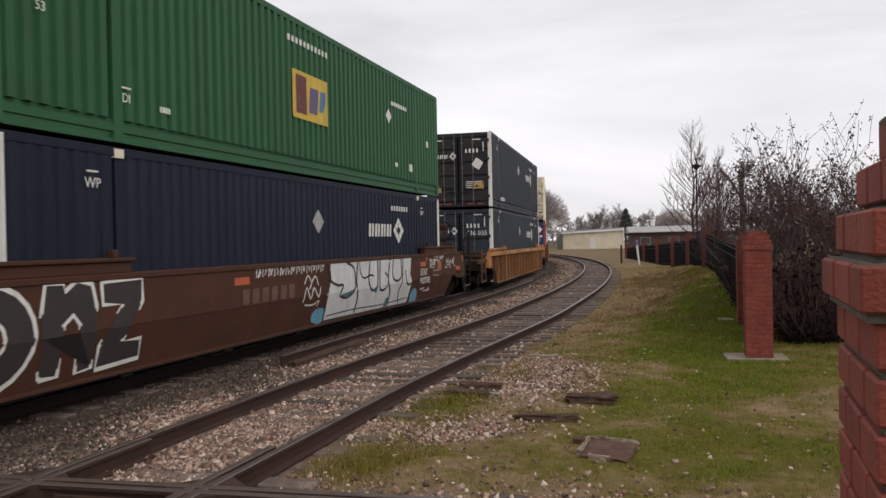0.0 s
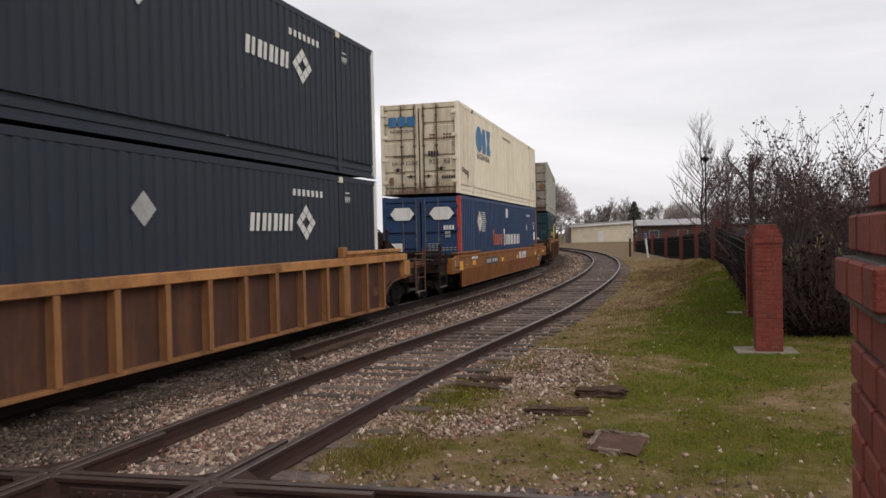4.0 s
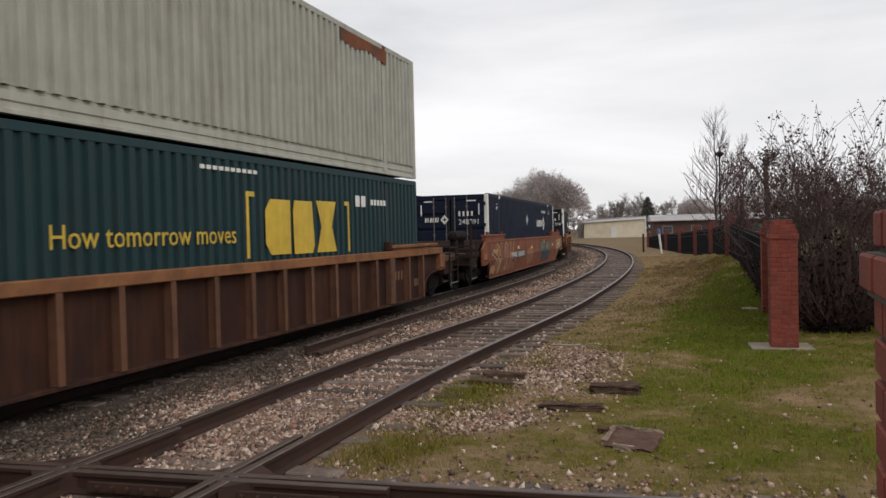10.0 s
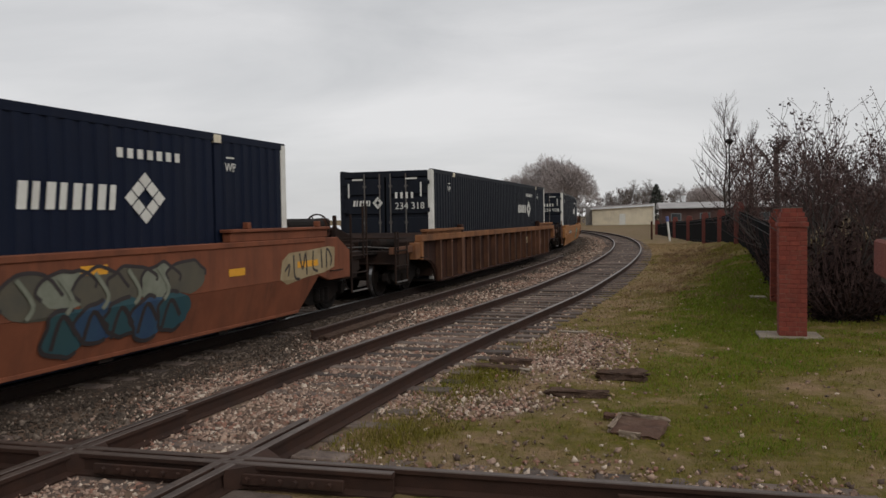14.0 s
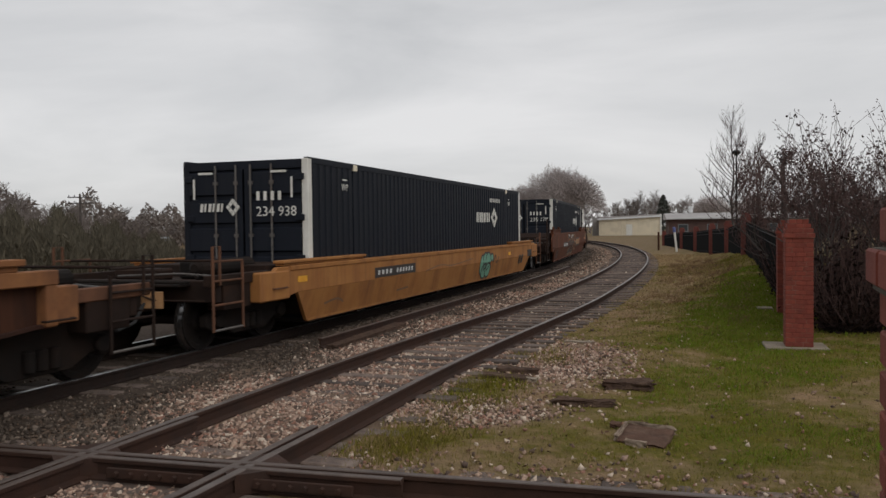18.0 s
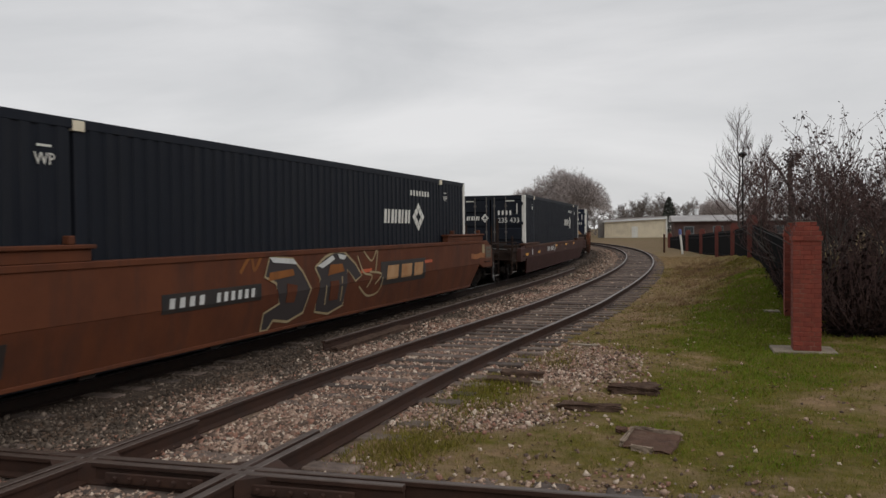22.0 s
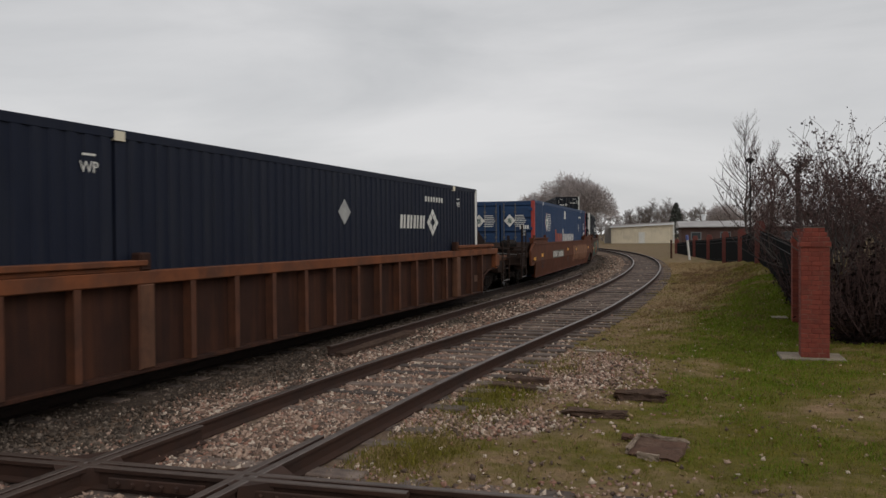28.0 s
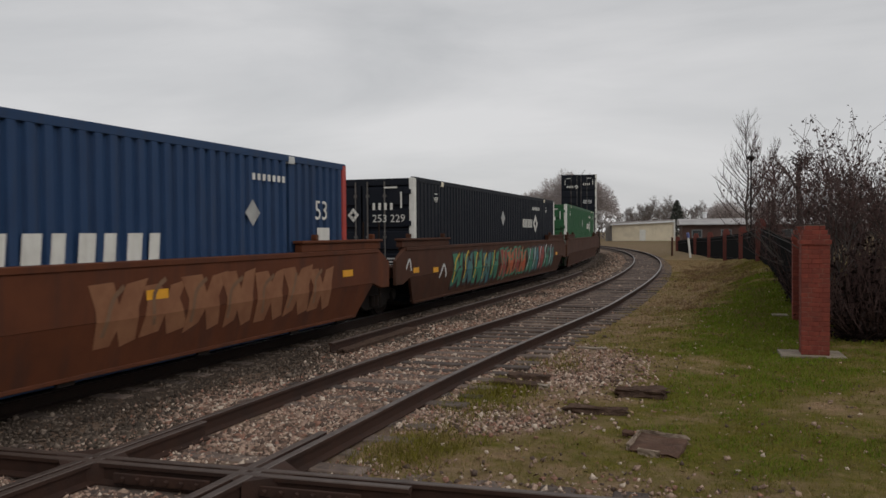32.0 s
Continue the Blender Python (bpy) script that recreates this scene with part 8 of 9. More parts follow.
    if brake:
        # hand brake: post, housing and a spoked wheel that faces outward, on the left seen from beyond the coupler
        c = 0.60 * sgn
        box("brake_stand", c - 0.10, c + 0.10, -2.70, -2.52, 1.0, brake + 0.12, "rustcar", "hand brake post", 0.02)
        box("brake_post", c + 0.32 * -sgn - 0.04, c + 0.32 * -sgn + 0.04, -2.62, -2.54, 1.0, brake + 0.26, "endgear", "upright steel post", 0.01)
        box("brake_chest", c - 0.17, c + 0.17, -2.74, -2.44, brake - 0.26, brake + 0.20, "rustcar", "gear housing", 0.06)
        wh, n, yw = Shape(), 20, Y(-2.84)
        wh.tube([(c + 0.29 * math.cos(2 * math.pi * k / n), yw, brake + 0.29 * math.sin(2 * math.pi * k / n)) for k in range(n + 1)], [0.02] * (n + 1), 6)
        for k in range(6):
            t = math.pi * k / 3
            wh.tube([(c, Y(-2.78), brake), (c + 0.28 * math.cos(t), yw, brake + 0.28 * math.sin(t))], [0.016, 0.012], 5)
        wh.tube([(c, Y(-2.70), brake), (c, Y(-2.86), brake)], [0.05, 0.04], 8)
        part("brake_wheel", wh.mesh("brake_wheel"), "endgear", root, "spoked hand brake wheel")
        part("brake_rod", bent([(c, Y(-2.3), brake - 0.2), (c, Y(-0.9), brake - 0.4), (c, Y(-0.6), 1.1)], 0.05).mesh("brake_rod"), "endgear", root, "slanting brake rod")
        cover = [(Y(-2.5), 1.0), (Y(-2.5), brake - 0.05), (Y(-2.2), brake - 0.02), (Y(-0.9), max(1.25, brake - 0.5)), (Y(-0.9), 1.0)]
        part("brake_cover", Shape().prism(cover, c - 0.22, c + 0.22).mesh("brake_cover", bevel=0.03), "endgear", root, "hand brake cover")


def decals(root, kind, x, bend=None):
    def shape(name, outlines, mat, lift=0.003, label=""):
        return side_shape(root, name, outlines, mat, x + lift, label, bend)

    def blob(a0, a1, z0, z1, seed, n=6):
        """An uneven many-sided spray shape."""
        r = random.Random(seed)
        c, d, h, w = (a0 + a1) / 2, (z0 + z1) / 2, (z1 - z0) / 2, (a1 - a0) / 2
        return [(c + w * math.cos(t) * r.uniform(0.75, 1.0), d + h * math.sin(t) * r.uniform(0.75, 1.0)) for t in [2 * math.pi * k / (3 * n) for k in range(3 * n)]]

    def curl(points, w, soft=True):
        """A brush stroke through points in (a, z)."""
        return [(smooth_line(points) if soft else list(points), w)]

    def wild(a0, a1, z0, z1, n, seed, fill, line, accent=None, width=0.028, lift=0.003):
        """Angular sprayed forms side by side, outlined, with a few inner strokes."""
        r = random.Random(seed)
        w = (a1 - a0) / n
        for i in range(n):
            a, h = a0 + i * w, z1 - z0
            j = lambda u: r.uniform(-u, u)
            top, bot = z1 - h * r.uniform(0, 0.16), z0 + h * r.uniform(0, 0.14)
            o = [(a + w * (0.05 + j(0.08)), bot), (a + w * (0.42 + j(0.05)), bot + h * r.uniform(0, 0.12)), (a + w * (0.5 + j(0.05)), bot + h * r.uniform(0.2, 0.38)), (a + w * (0.66 + j(0.05)), bot - h * 0.02), (a + w * (1.02 + j(0.1)), bot + h * 0.05),
                 (a + w * (0.92 + j(0.06)), bot + h * 0.5), (a + w * (1.08 + j(0.1)), top), (a + w * (0.68 + j(0.06)), top - h * 0.06), (a + w * (0.56 + j(0.04)), top - h * r.uniform(0.2, 0.36)), (a + w * (0.4 + j(0.05)), top - h * 0.02), (a + w * (-0.02 + j(0.08)), top - h * 0.04), (a + w * (0.12 + j(0.06)), bot + h * 0.5)]
            shape("graffito", [o], fill[i % len(fill)], lift + 0.0005 * i, "sprayed graffiti form")
            if line:
                shape("graffito_line", [(o + [o[0]], width)], line, lift + 0.004 + 0.0003 * i, "dark graffiti outline")
                shape("graffito_line", [(smooth_line([(a + w * 0.25, bot + h * r.uniform(0.2, 0.4)), (a + w * 0.5, bot + h * r.uniform(0.45, 0.7)), (a + w * 0.75, bot + h * r.uniform(0.3, 0.6))]), width * 0.8)], line, lift + 0.005, "")
            if accent:
                shape("graffito_line", [(smooth_line([(a + w * (0.2 + j(0.1)), bot + h * 0.15), (a + w * (0.3 + j(0.1)), bot + h * 0.6), (a + w * (0.55 + j(0.1)), bot + h * 0.8)]), width * 0.9)], accent, lift + 0.006, "")

    def plate(a0, a1, z0, z1, code, digits):
        shape("plate", [rect(a0, a1, z0, z1)], "black", 0.002, "black panel")
        w = a1 - a0
        shape("plate_bar", slab_row(a0 + 0.06 * w, a0 + 0.42 * w, z0 + 0.06, z1 - 0.06, code, 0.02, 0.50) + slab_row(a0 + 0.5 * w, a0 + 0.95 * w, z0 + 0.06, z1 - 0.06, digits, 0.02, 0.50), "silver", 0.006, "white bars")

    def strips(items, mat="yellow", w=0.32, h=0.10):
        for a, z in items:
            part("reflector", kept(("reflector", w, h), lambda: Shape().box(0, 0.004, -w / 2, w / 2, -h / 2, h / 2).mesh("reflector")), mat, root, "yellow reflector strip", (x + 0.004 - (0.24 * max(0.0, bend - z + h / 2) if bend and z < bend else 0), Y0 + a, z))

    if kind == 0:
        bold = [[(-0.30 + 0.62 * math.cos(t), 0.86 + 0.56 * math.sin(t)) for t in [2 * math.pi * k / 20 for k in range(20)]],
                [(0.44, 0.34), (0.40, 1.10), (0.46, 1.40), (0.74, 1.40), (0.76, 1.30), (0.95, 1.42), (1.20, 1.36), (1.27, 1.10), (1.26, 0.36), (1.00, 0.33), (0.99, 0.90), (0.88, 1.02), (0.73, 0.92), (0.72, 0.34)],
                [(1.36, 1.38), (1.38, 1.10), (1.74, 1.08), (1.34, 0.60), (1.34, 0.32), (2.14, 0.36), (2.12, 0.62), (1.76, 0.62), (2.13, 1.10), (2.12, 1.40)]]
        shape("graffito", bold, "spraydark", 0.003, "black block form sprayed on")
        shape("graffito_line", [(o + [o[0]], 0.03) for o in bold], "white", 0.007, "white outline of the sprayed form")
        shape("graffito", [[(-0.30 + 0.20 * math.cos(t), 0.86 + 0.20 * math.sin(t)) for t in [2 * math.pi * k / 12 for k in range(12)]]], "browncar", 0.008)
        shape("graffito_line", [([(-0.30 + 0.20 * math.cos(t), 0.86 + 0.20 * math.sin(t)) for t in [2 * math.pi * k / 12 for k in range(13)]], 0.025)], "white", 0.011)
        U = lambda u: 7.8 + 5.2 * u
        V = lambda v: 0.24 + 1.19 * v
        st = lambda *p: [(U(u), V(v)) for u, v in p]
        shape("graffito", [st((0, 0.02), (0.97, 0.0), (1.0, 0.45), (0.97, 0.62), (0.99, 1.0), (0.72, 0.99), (0.69, 0.93), (0.66, 1.0), (0.24, 0.98), (0.2, 0.92), (0.17, 0.99), (0.01, 1.0), (0.03, 0.7), (0.0, 0.5))], "silver", 0.003, "large silver sprayed letters")
        for p, w in (([(0, 0.02), (0.005, 0.5), (0.03, 0.72), (0.01, 1.0)], 0.05), ([(0.03, 0.97), (0.02, 0.72), (0.09, 0.6), (0.15, 0.58), (0.12, 0.42), (0.2, 0.36), (0.27, 0.5), (0.26, 0.85), (0.2, 0.95)], 0.04),
                     ([(0.30, 0.98), (0.285, 0.6), (0.31, 0.3), (0.30, 0.04)], 0.045), ([(0.32, 0.97), (0.33, 0.76), (0.37, 0.66), (0.44, 0.7), (0.48, 0.68)], 0.03), ([(0.44, 0.98), (0.42, 0.6), (0.46, 0.42), (0.52, 0.48), (0.53, 0.98)], 0.04),
                     ([(0.56, 0.98), (0.55, 0.5), (0.58, 0.38), (0.64, 0.42), (0.66, 0.6), (0.62, 0.72)], 0.04), ([(0.68, 0.92), (0.66, 0.55), (0.70, 0.3), (0.69, 0.04)], 0.045), ([(0.73, 0.96), (0.72, 0.62), (0.78, 0.52), (0.84, 0.62), (0.83, 0.98)], 0.04),
                     ([(0.86, 0.97), (0.85, 0.5), (0.82, 0.3), (0.84, 0.04)], 0.04), ([(0.9, 0.72), (0.92, 0.45), (0.98, 0.4), (1.0, 0.46)], 0.04), ([(0.02, 0.10), (0.3, 0.12), (0.6, 0.09), (0.96, 0.12)], 0.018), ([(0.0, 0.02), (0.5, 0.012), (0.97, 0.0)], 0.03)):
            shape("graffito_line", curl(st(*p), w * 0.72), "spraydark", 0.007, "black graffiti outline")
        shape("graffito", [st((0.12, 0.42), (0.2, 0.36), (0.27, 0.5), (0.2, 0.45)), st((0.46, 0.42), (0.52, 0.34), (0.53, 0.48)), st((0.64, 0.03), (0.69, 0.03), (0.69, 0.22), (0.66, 0.2))], "sprayblue", 0.0075, "teal shading")
        shape("graffito", [blob(7.2, 7.9, 0.22, 0.58, 3), [(13.06, 0.24), (13.6, 0.24), (13.6, 0.42), (13.5, 0.54), (13.32, 0.60), (13.14, 0.54), (13.04, 0.42)]], "skyspray", 0.0035, "sky blue sprayed dome")
        r = random.Random(2)
        for q in range(13):
            a = 5.05 + 0.205 * q
            shape("tag", curl([(a, 1.25), (a + 0.03, 1.42 + r.uniform(-0.03, 0.03)), (a + r.uniform(0.06, 0.14), 1.33), (a + r.uniform(0.04, 0.12), 1.25 + r.uniform(0, 0.06)), (a + 0.15, 1.42 * r.uniform(0.93, 1.0))], 0.014, q % 2 == 0), "white", 0.005, "small white scrawl")
        shape("tag", curl([(6.8, 1.05), (6.95, 1.2), (7.1, 1.05), (7.0, 0.95), (7.25, 1.18), (7.4, 1.0)], 0.016) + curl([(6.75, 0.72), (6.9, 0.98), (7.05, 0.76), (7.2, 0.96), (7.4, 0.78), (7.5, 0.96)], 0.018) + curl([(6.85, 0.66), (7.2, 0.64), (7.45, 0.70), (7.38, 0.6)], 0.014), "white", 0.005, "small white scrawl")
        shape("plate_bar", slab_row(4.6, 6.5, 0.84, 1.08, 6, 0.02, 0.35), "dullmark", 0.004, "worn-off pale bars")
        side_text(root, "2018", 14.51, 1.13, 0.28, "white", 0.95, x + 0.004)
        side_text(root, "STAY", 13.70, 0.90, 0.26, "white", 1.0, x + 0.004)
        side_text(root, "POSTIVE", 13.68, 0.68, 0.24, "white", 0.95, x + 0.003)
        for p, w in (([(13.80, 0.53), (14.15, 0.56), (14.08, 0.47), (14.60, 0.49)], 0.016), ([(14.48, 0.55), (14.62, 0.49), (14.46, 0.43)], 0.016), ([(14.52, 1.09), (14.98, 1.08)], 0.010),
                     ([(14.85, 1.00), (15.33, 0.98), (15.34, 0.84), (14.86, 0.86), (14.85, 1.00)], 0.006), ([(15.16, 1.40), (15.02, 1.36), (15.04, 1.27), (15.16, 1.27), (15.22, 1.41), (15.22, 1.27), (15.36, 1.27), (15.32, 1.40), (15.46, 1.40), (15.50, 1.27), (15.62, 1.42), (15.64, 1.28), (15.62, 1.35), (15.78, 1.36), (15.86, 1.44), (15.78, 1.26)], 0.013),
                     ([(15.36, 1.235), (15.52, 1.235)], 0.008), ([(15.98, 1.06), (16.22, 1.05), (16.14, 1.28), (16.24, 1.18), (16.34, 1.30), (16.28, 1.08), (16.40, 1.18), (16.52, 1.22), (16.44, 1.10), (16.56, 1.12), (16.62, 1.27), (16.70, 1.14), (16.80, 1.28), (16.84, 1.12), (16.92, 1.30), (17.02, 1.26), (16.92, 1.18), (17.08, 1.02)], 0.013), ([(16.48, 1.03), (16.64, 1.03)], 0.010)):
            shape("tag", curl(p, w, len(p) > 5), "white", 0.005, "white hand-drawn tag")
        strips([(4.6, 1.22), (13.94, 1.20), (17.42, 0.98)], "orange", 0.45, 0.12)
        shape("small_panel", [rect(15.24, 15.66, 0.98, 1.22), rect(14.22, 14.32, 1.28, 1.40), rect(17.9, 18.06, 1.18, 1.36)], "dullorange", 0.003, "faded square label")
    elif kind == 2:
        plate(2.78, 5.06, 0.76, 1.0, 4, 6)
        shape("access_plate", [rect(-1.82, -1.14, 0.72, 1.10)], "spraydark", 0.023, "dark edge of an access plate")
        shape("access_plate", [rect(-1.80, -1.16, 0.74, 1.08)], "faintspray", 0.026, "bolted tan access plate")
        shape("small_panel", [rect(-1.75, -1.58, 0.88, 1.07)], "spraytan", 0.029, "pale label")
        shape("small_panel", [rect(-0.16, 0.06, 0.86, 1.08)], "spraytan", 0.003, "small worn label")
        shape("code_bar", [rect(-0.13, -0.09, 0.88, 1.06), rect(-0.03, 0.0, 0.88, 1.06)], "black", 0.006)
        shape("reflective_strip", [rect(-1.09, -0.65, 0.73, 1.01)], "yellow", 0.024, "tall yellow reflector")
        strips([(0.95, 0.90), (9.2, 0.85), (5.9, 0.85), (14.32, 0.86), (16.99, 0.91)], "yellow", 0.45, 0.14)
        shape("small_panel", [rect(15.35, 15.85, 0.51, 0.74)], "white", 0.003, "pale framed label")
        shape("small_panel", [rect(15.38, 15.82, 0.60, 0.71), rect(15.38, 15.82, 0.54, 0.575)], "black", 0.007)
        shape("small_panel", [rect(a - 0.07, a + 0.07, 0.93, 1.06) for a in (14.07, 14.87, 16.11, 14.40)], "spraytan", 0.003, "small worn label")
        shape("small_panel", [rect(a - 0.015, a + 0.015, 0.95, 1.04) for a in (14.07, 14.87, 16.11)], "black", 0.007)
        shape("small_panel", [rect(0.55, 1.6, 1.0, 1.16), rect(10.3, 11.6, 0.86, 1.05)], "ghost", 0.003)
        shape("code_bar", slab_row(0.62, 1.5, 1.02, 1.14, 6) + slab_row(10.4, 11.5, 0.88, 1.03, 7), "white", 0.006)
        shape("word_mark", [[(9.68 + 0.62 * i, 0.76), (10.16 + 0.62 * i, 0.76), (10.18 + 0.62 * i, 1.04), (9.66 + 0.62 * i, 1.04)] for i in range(3)], "silver", 0.003, "worn white upper half of a mark")
        shape("word_mark", [[(9.80 + 0.62 * i, 0.45), (10.02 + 0.62 * i, 0.45), (10.08 + 0.62 * i, 0.76), (9.84 + 0.62 * i, 0.76)] for i in range(3)], "sprayred", 0.003, "worn red lower half of a mark")
        shape("stencil_bar", slab_row(14.80, 15.12, 0.55, 0.74, 2), "black", 0.004)
    elif kind == 4:
        r = random.Random(15)
        G = lambda *p: [(-0.55 + 4.75 * u, 0.25 + 1.20 * v) for u, v in p]
        forms = [G((0.02, 0.62), (0.10, 0.80), (0.20, 0.70), (0.28, 0.52), (0.40, 0.50), (0.44, 0.60), (0.38, 0.35), (0.34, 0.08), (0.28, 0.02), (0.26, 0.22), (0.16, 0.45)),
                 G((0.20, 0.98), (0.27, 1.0), (0.33, 0.78), (0.36, 0.55), (0.30, 0.50), (0.25, 0.72)),
                 G((0.38, 1.0), (0.45, 0.98), (0.44, 0.70), (0.50, 0.30), (0.46, 0.08), (0.40, 0.05), (0.42, 0.35), (0.38, 0.62)),
                 G((0.52, 0.96), (0.60, 1.0), (0.58, 0.62), (0.62, 0.30), (0.58, 0.04), (0.52, 0.14), (0.54, 0.45), (0.50, 0.70)),
                 G((0.66, 1.0), (0.74, 0.95), (0.70, 0.68), (0.80, 0.62), (0.86, 0.98), (0.90, 0.92), (0.84, 0.50), (0.74, 0.42), (0.70, 0.10), (0.64, 0.06), (0.66, 0.45)),
                 G((0.80, 0.40), (0.92, 0.45), (1.0, 0.32), (0.94, 0.10), (0.88, 0.02), (0.90, 0.22), (0.82, 0.16), (0.76, 0.02), (0.76, 0.22)),
                 G((0.02, 0.30), (0.12, 0.35), (0.20, 0.20), (0.16, 0.02), (0.10, 0.10), (0.04, 0.06))]
        shape("graffito", [G((0.06, 0.66), (0.16, 0.92), (0.30, 0.88), (0.36, 1.0), (0.48, 0.90), (0.58, 1.0), (0.66, 0.86), (0.78, 0.96), (0.82, 0.66), (0.94, 0.52), (0.98, 0.24), (0.90, 0.10), (0.80, 0.16), (0.70, 0.02), (0.62, 0.14), (0.50, 0.02), (0.40, 0.12), (0.30, 0.04), (0.20, 0.16), (0.12, 0.08), (0.14, 0.40))], "flamered", 0.0025, "rust-red sprayed ground")
        for q, o in enumerate(forms):
            if q % 3 == 0:
                o = smooth_line(o + [o[0]], 3)[:-1]
            shape("graffito", [o], ("spraytan", "tanfade", "flamered")[q % 3], 0.003 + 0.0006 * q, "tan and red sprayed flame form")
            shape("graffito_line", [(o + [o[0]], 0.019)], "spraydark", 0.008 + 0.0006 * q, "dark graffiti outline")
        for p in (G((0.08, 0.66), (0.22, 0.50), (0.30, 0.25)), G((0.43, 0.90), (0.42, 0.60), (0.46, 0.25)), G((0.56, 0.90), (0.55, 0.55), (0.57, 0.20)), G((0.70, 0.90), (0.68, 0.55), (0.68, 0.18)), G((0.84, 0.34), (0.93, 0.30), (0.93, 0.16)), G((0.30, 0.90), (0.24, 0.98))):
            shape("graffito_line", curl(p, 0.045), "webrust", 0.0075, "brown shading")
        for p in (G((0.04, 0.60), (0.14, 0.70), (0.26, 0.50)), G((0.40, 0.94), (0.40, 0.66)), G((0.54, 0.92), (0.53, 0.72)), G((0.72, 0.60), (0.80, 0.56))):
            shape("graffito_line", curl(p, 0.018), "spraycream", 0.013, "pale highlight")
        plate(3.05, 6.12, 0.70, 1.02, 4, 6)
        for q in range(6):
            o = blob(10.0 + 0.52 * q, 10.95 + 0.52 * q, 0.72 + 0.08 * (q % 2), 1.30, 24 + q)
            shape("graffito", [o], ("oliveblack", "greygreen", "oliveblack")[q % 3], 0.003 + 0.0006 * q, "dark sprayed form")
            shape("graffito_line", [(smooth_line(o[:11], 3), 0.022)], "spraydark", 0.008, "dark graffiti outline")
        for q in range(5):
            o = blob(10.6 + 0.46 * q, 11.4 + 0.46 * q, 0.27 + 0.07 * (q % 3), 0.92, 34 + q)
            shape("graffito", [o], ("deepteal", "deepblue")[q % 2], 0.010 + 0.0006 * q, "blue sprayed form")
            shape("graffito_line", [(smooth_line(o[4:16], 3), 0.026)], "spraydark", 0.014, "dark graffiti outline")
            shape("graffito_line", curl([(10.8 + 0.46 * q, 0.42), (10.9 + 0.46 * q, 0.78), (11.15 + 0.46 * q, 0.55)], 0.03), "spraydark", 0.015, "")
            shape("graffito_line", curl([(10.3 + 0.55 * q, 1.22), (10.5 + 0.55 * q, 0.95), (10.4 + 0.55 * q, 0.8)], 0.028), "greygreen", 0.016, "")
        shape("graffito", [blob(6.5, 8.5, 0.3, 1.15, 31, 9)], "faintspray", 0.002, "faded sprayed shape")
        strips([(4.62, 1.12), (7.8, 1.05), (0.4, 1.1), (11.4, 1.25), (14.3, 1.03)], "yellow", 0.42, 0.11)
        shape("small_panel", [rect(-1.5, -1.15, 0.84, 1.06)], "dullorange", 0.004, "dull orange label")
        shape("graffito", [[(15.55, 0.82), (15.62, 1.12), (15.85, 1.24), (16.5, 1.26), (17.3, 1.30), (17.55, 1.28), (17.52, 0.92), (17.1, 0.84), (16.4, 0.80), (15.8, 0.72)]], "spraycream", 0.003, "cream sprayed patch")
        for q, p in enumerate(([(15.7, 0.95), (15.85, 1.05), (15.8, 0.86)], [(16.0, 1.2), (16.02, 0.85), (16.2, 0.78)], [(16.2, 1.22), (16.3, 0.95), (16.42, 1.22), (16.45, 0.84)], [(16.7, 1.24), (16.68, 0.95), (16.85, 0.88)], [(17.0, 1.26), (17.02, 0.92)], [(17.2, 0.92), (17.22, 1.26), (17.4, 1.1), (17.36, 0.94)])):
            shape("graffito_line", curl(p, 0.022), "spraydark", 0.006, "dark stroke")
        strips([(16.5, 1.03)], "yellow", 0.75, 0.11)
    elif kind == 6:
        plate(2.46, 4.81, 0.77, 0.98, 4, 6)
        for q, (a, z, u, h) in enumerate(((10.55, 0.66, 0.28, 0.30), (10.85, 0.82, 0.28, 0.20), (11.15, 0.80, 0.28, 0.22), (10.80, 0.46, 0.30, 0.22), (11.20, 0.48, 0.30, 0.22), (11.55, 0.86, 0.16, 0.11))):
            o = [(a + u * math.cos(t), z + h * math.sin(t)) for t in [2 * math.pi * k / 16 for k in range(16)]]
            shape("graffito", [o], "mint", 0.003 + 0.001 * q, "mint green sprayed lobe")
            shape("graffito_line", [(o + [o[0]], 0.03)], "spraydark", 0.0036 + 0.001 * q, "dark graffiti outline")
        shape("tag", curl([(11.7, 0.7), (12.0, 0.9), (12.1, 0.65), (12.4, 0.85)], 0.025), "spraydark", 0.004)
        shape("graffito_line", curl([(10.62, 0.72), (10.72, 0.5), (10.9, 0.62), (11.05, 0.48), (11.25, 0.62)], 0.022), "spraydark", 0.014)
        shape("stencil_bar", slab_row(15.2, 15.9, 0.5, 0.8, 2) + [rect(16.5, 17.2, 0.7, 0.95)], "black", 0.004)
        shape("tag", curl([(5.5, 0.75), (6.6, 0.85), (7.6, 0.8), (9.5, 0.9)], 0.012) + curl([(0.3, 0.45), (0.8, 0.5), (1.1, 0.42)], 0.02) + curl([(3.8, 0.42), (4.5, 0.45)], 0.02), "ghost", 0.004)
        strips([(-0.6, 0.95), (13.8, 0.9)], "yellow")
    elif kind == 7:
        plate(3.1, 5.4, 0.75, 1.0, 4, 6)
        G = lambda *p: [(5.40 + 4.70 * u, 0.24 + 1.18 * v) for u, v in p]
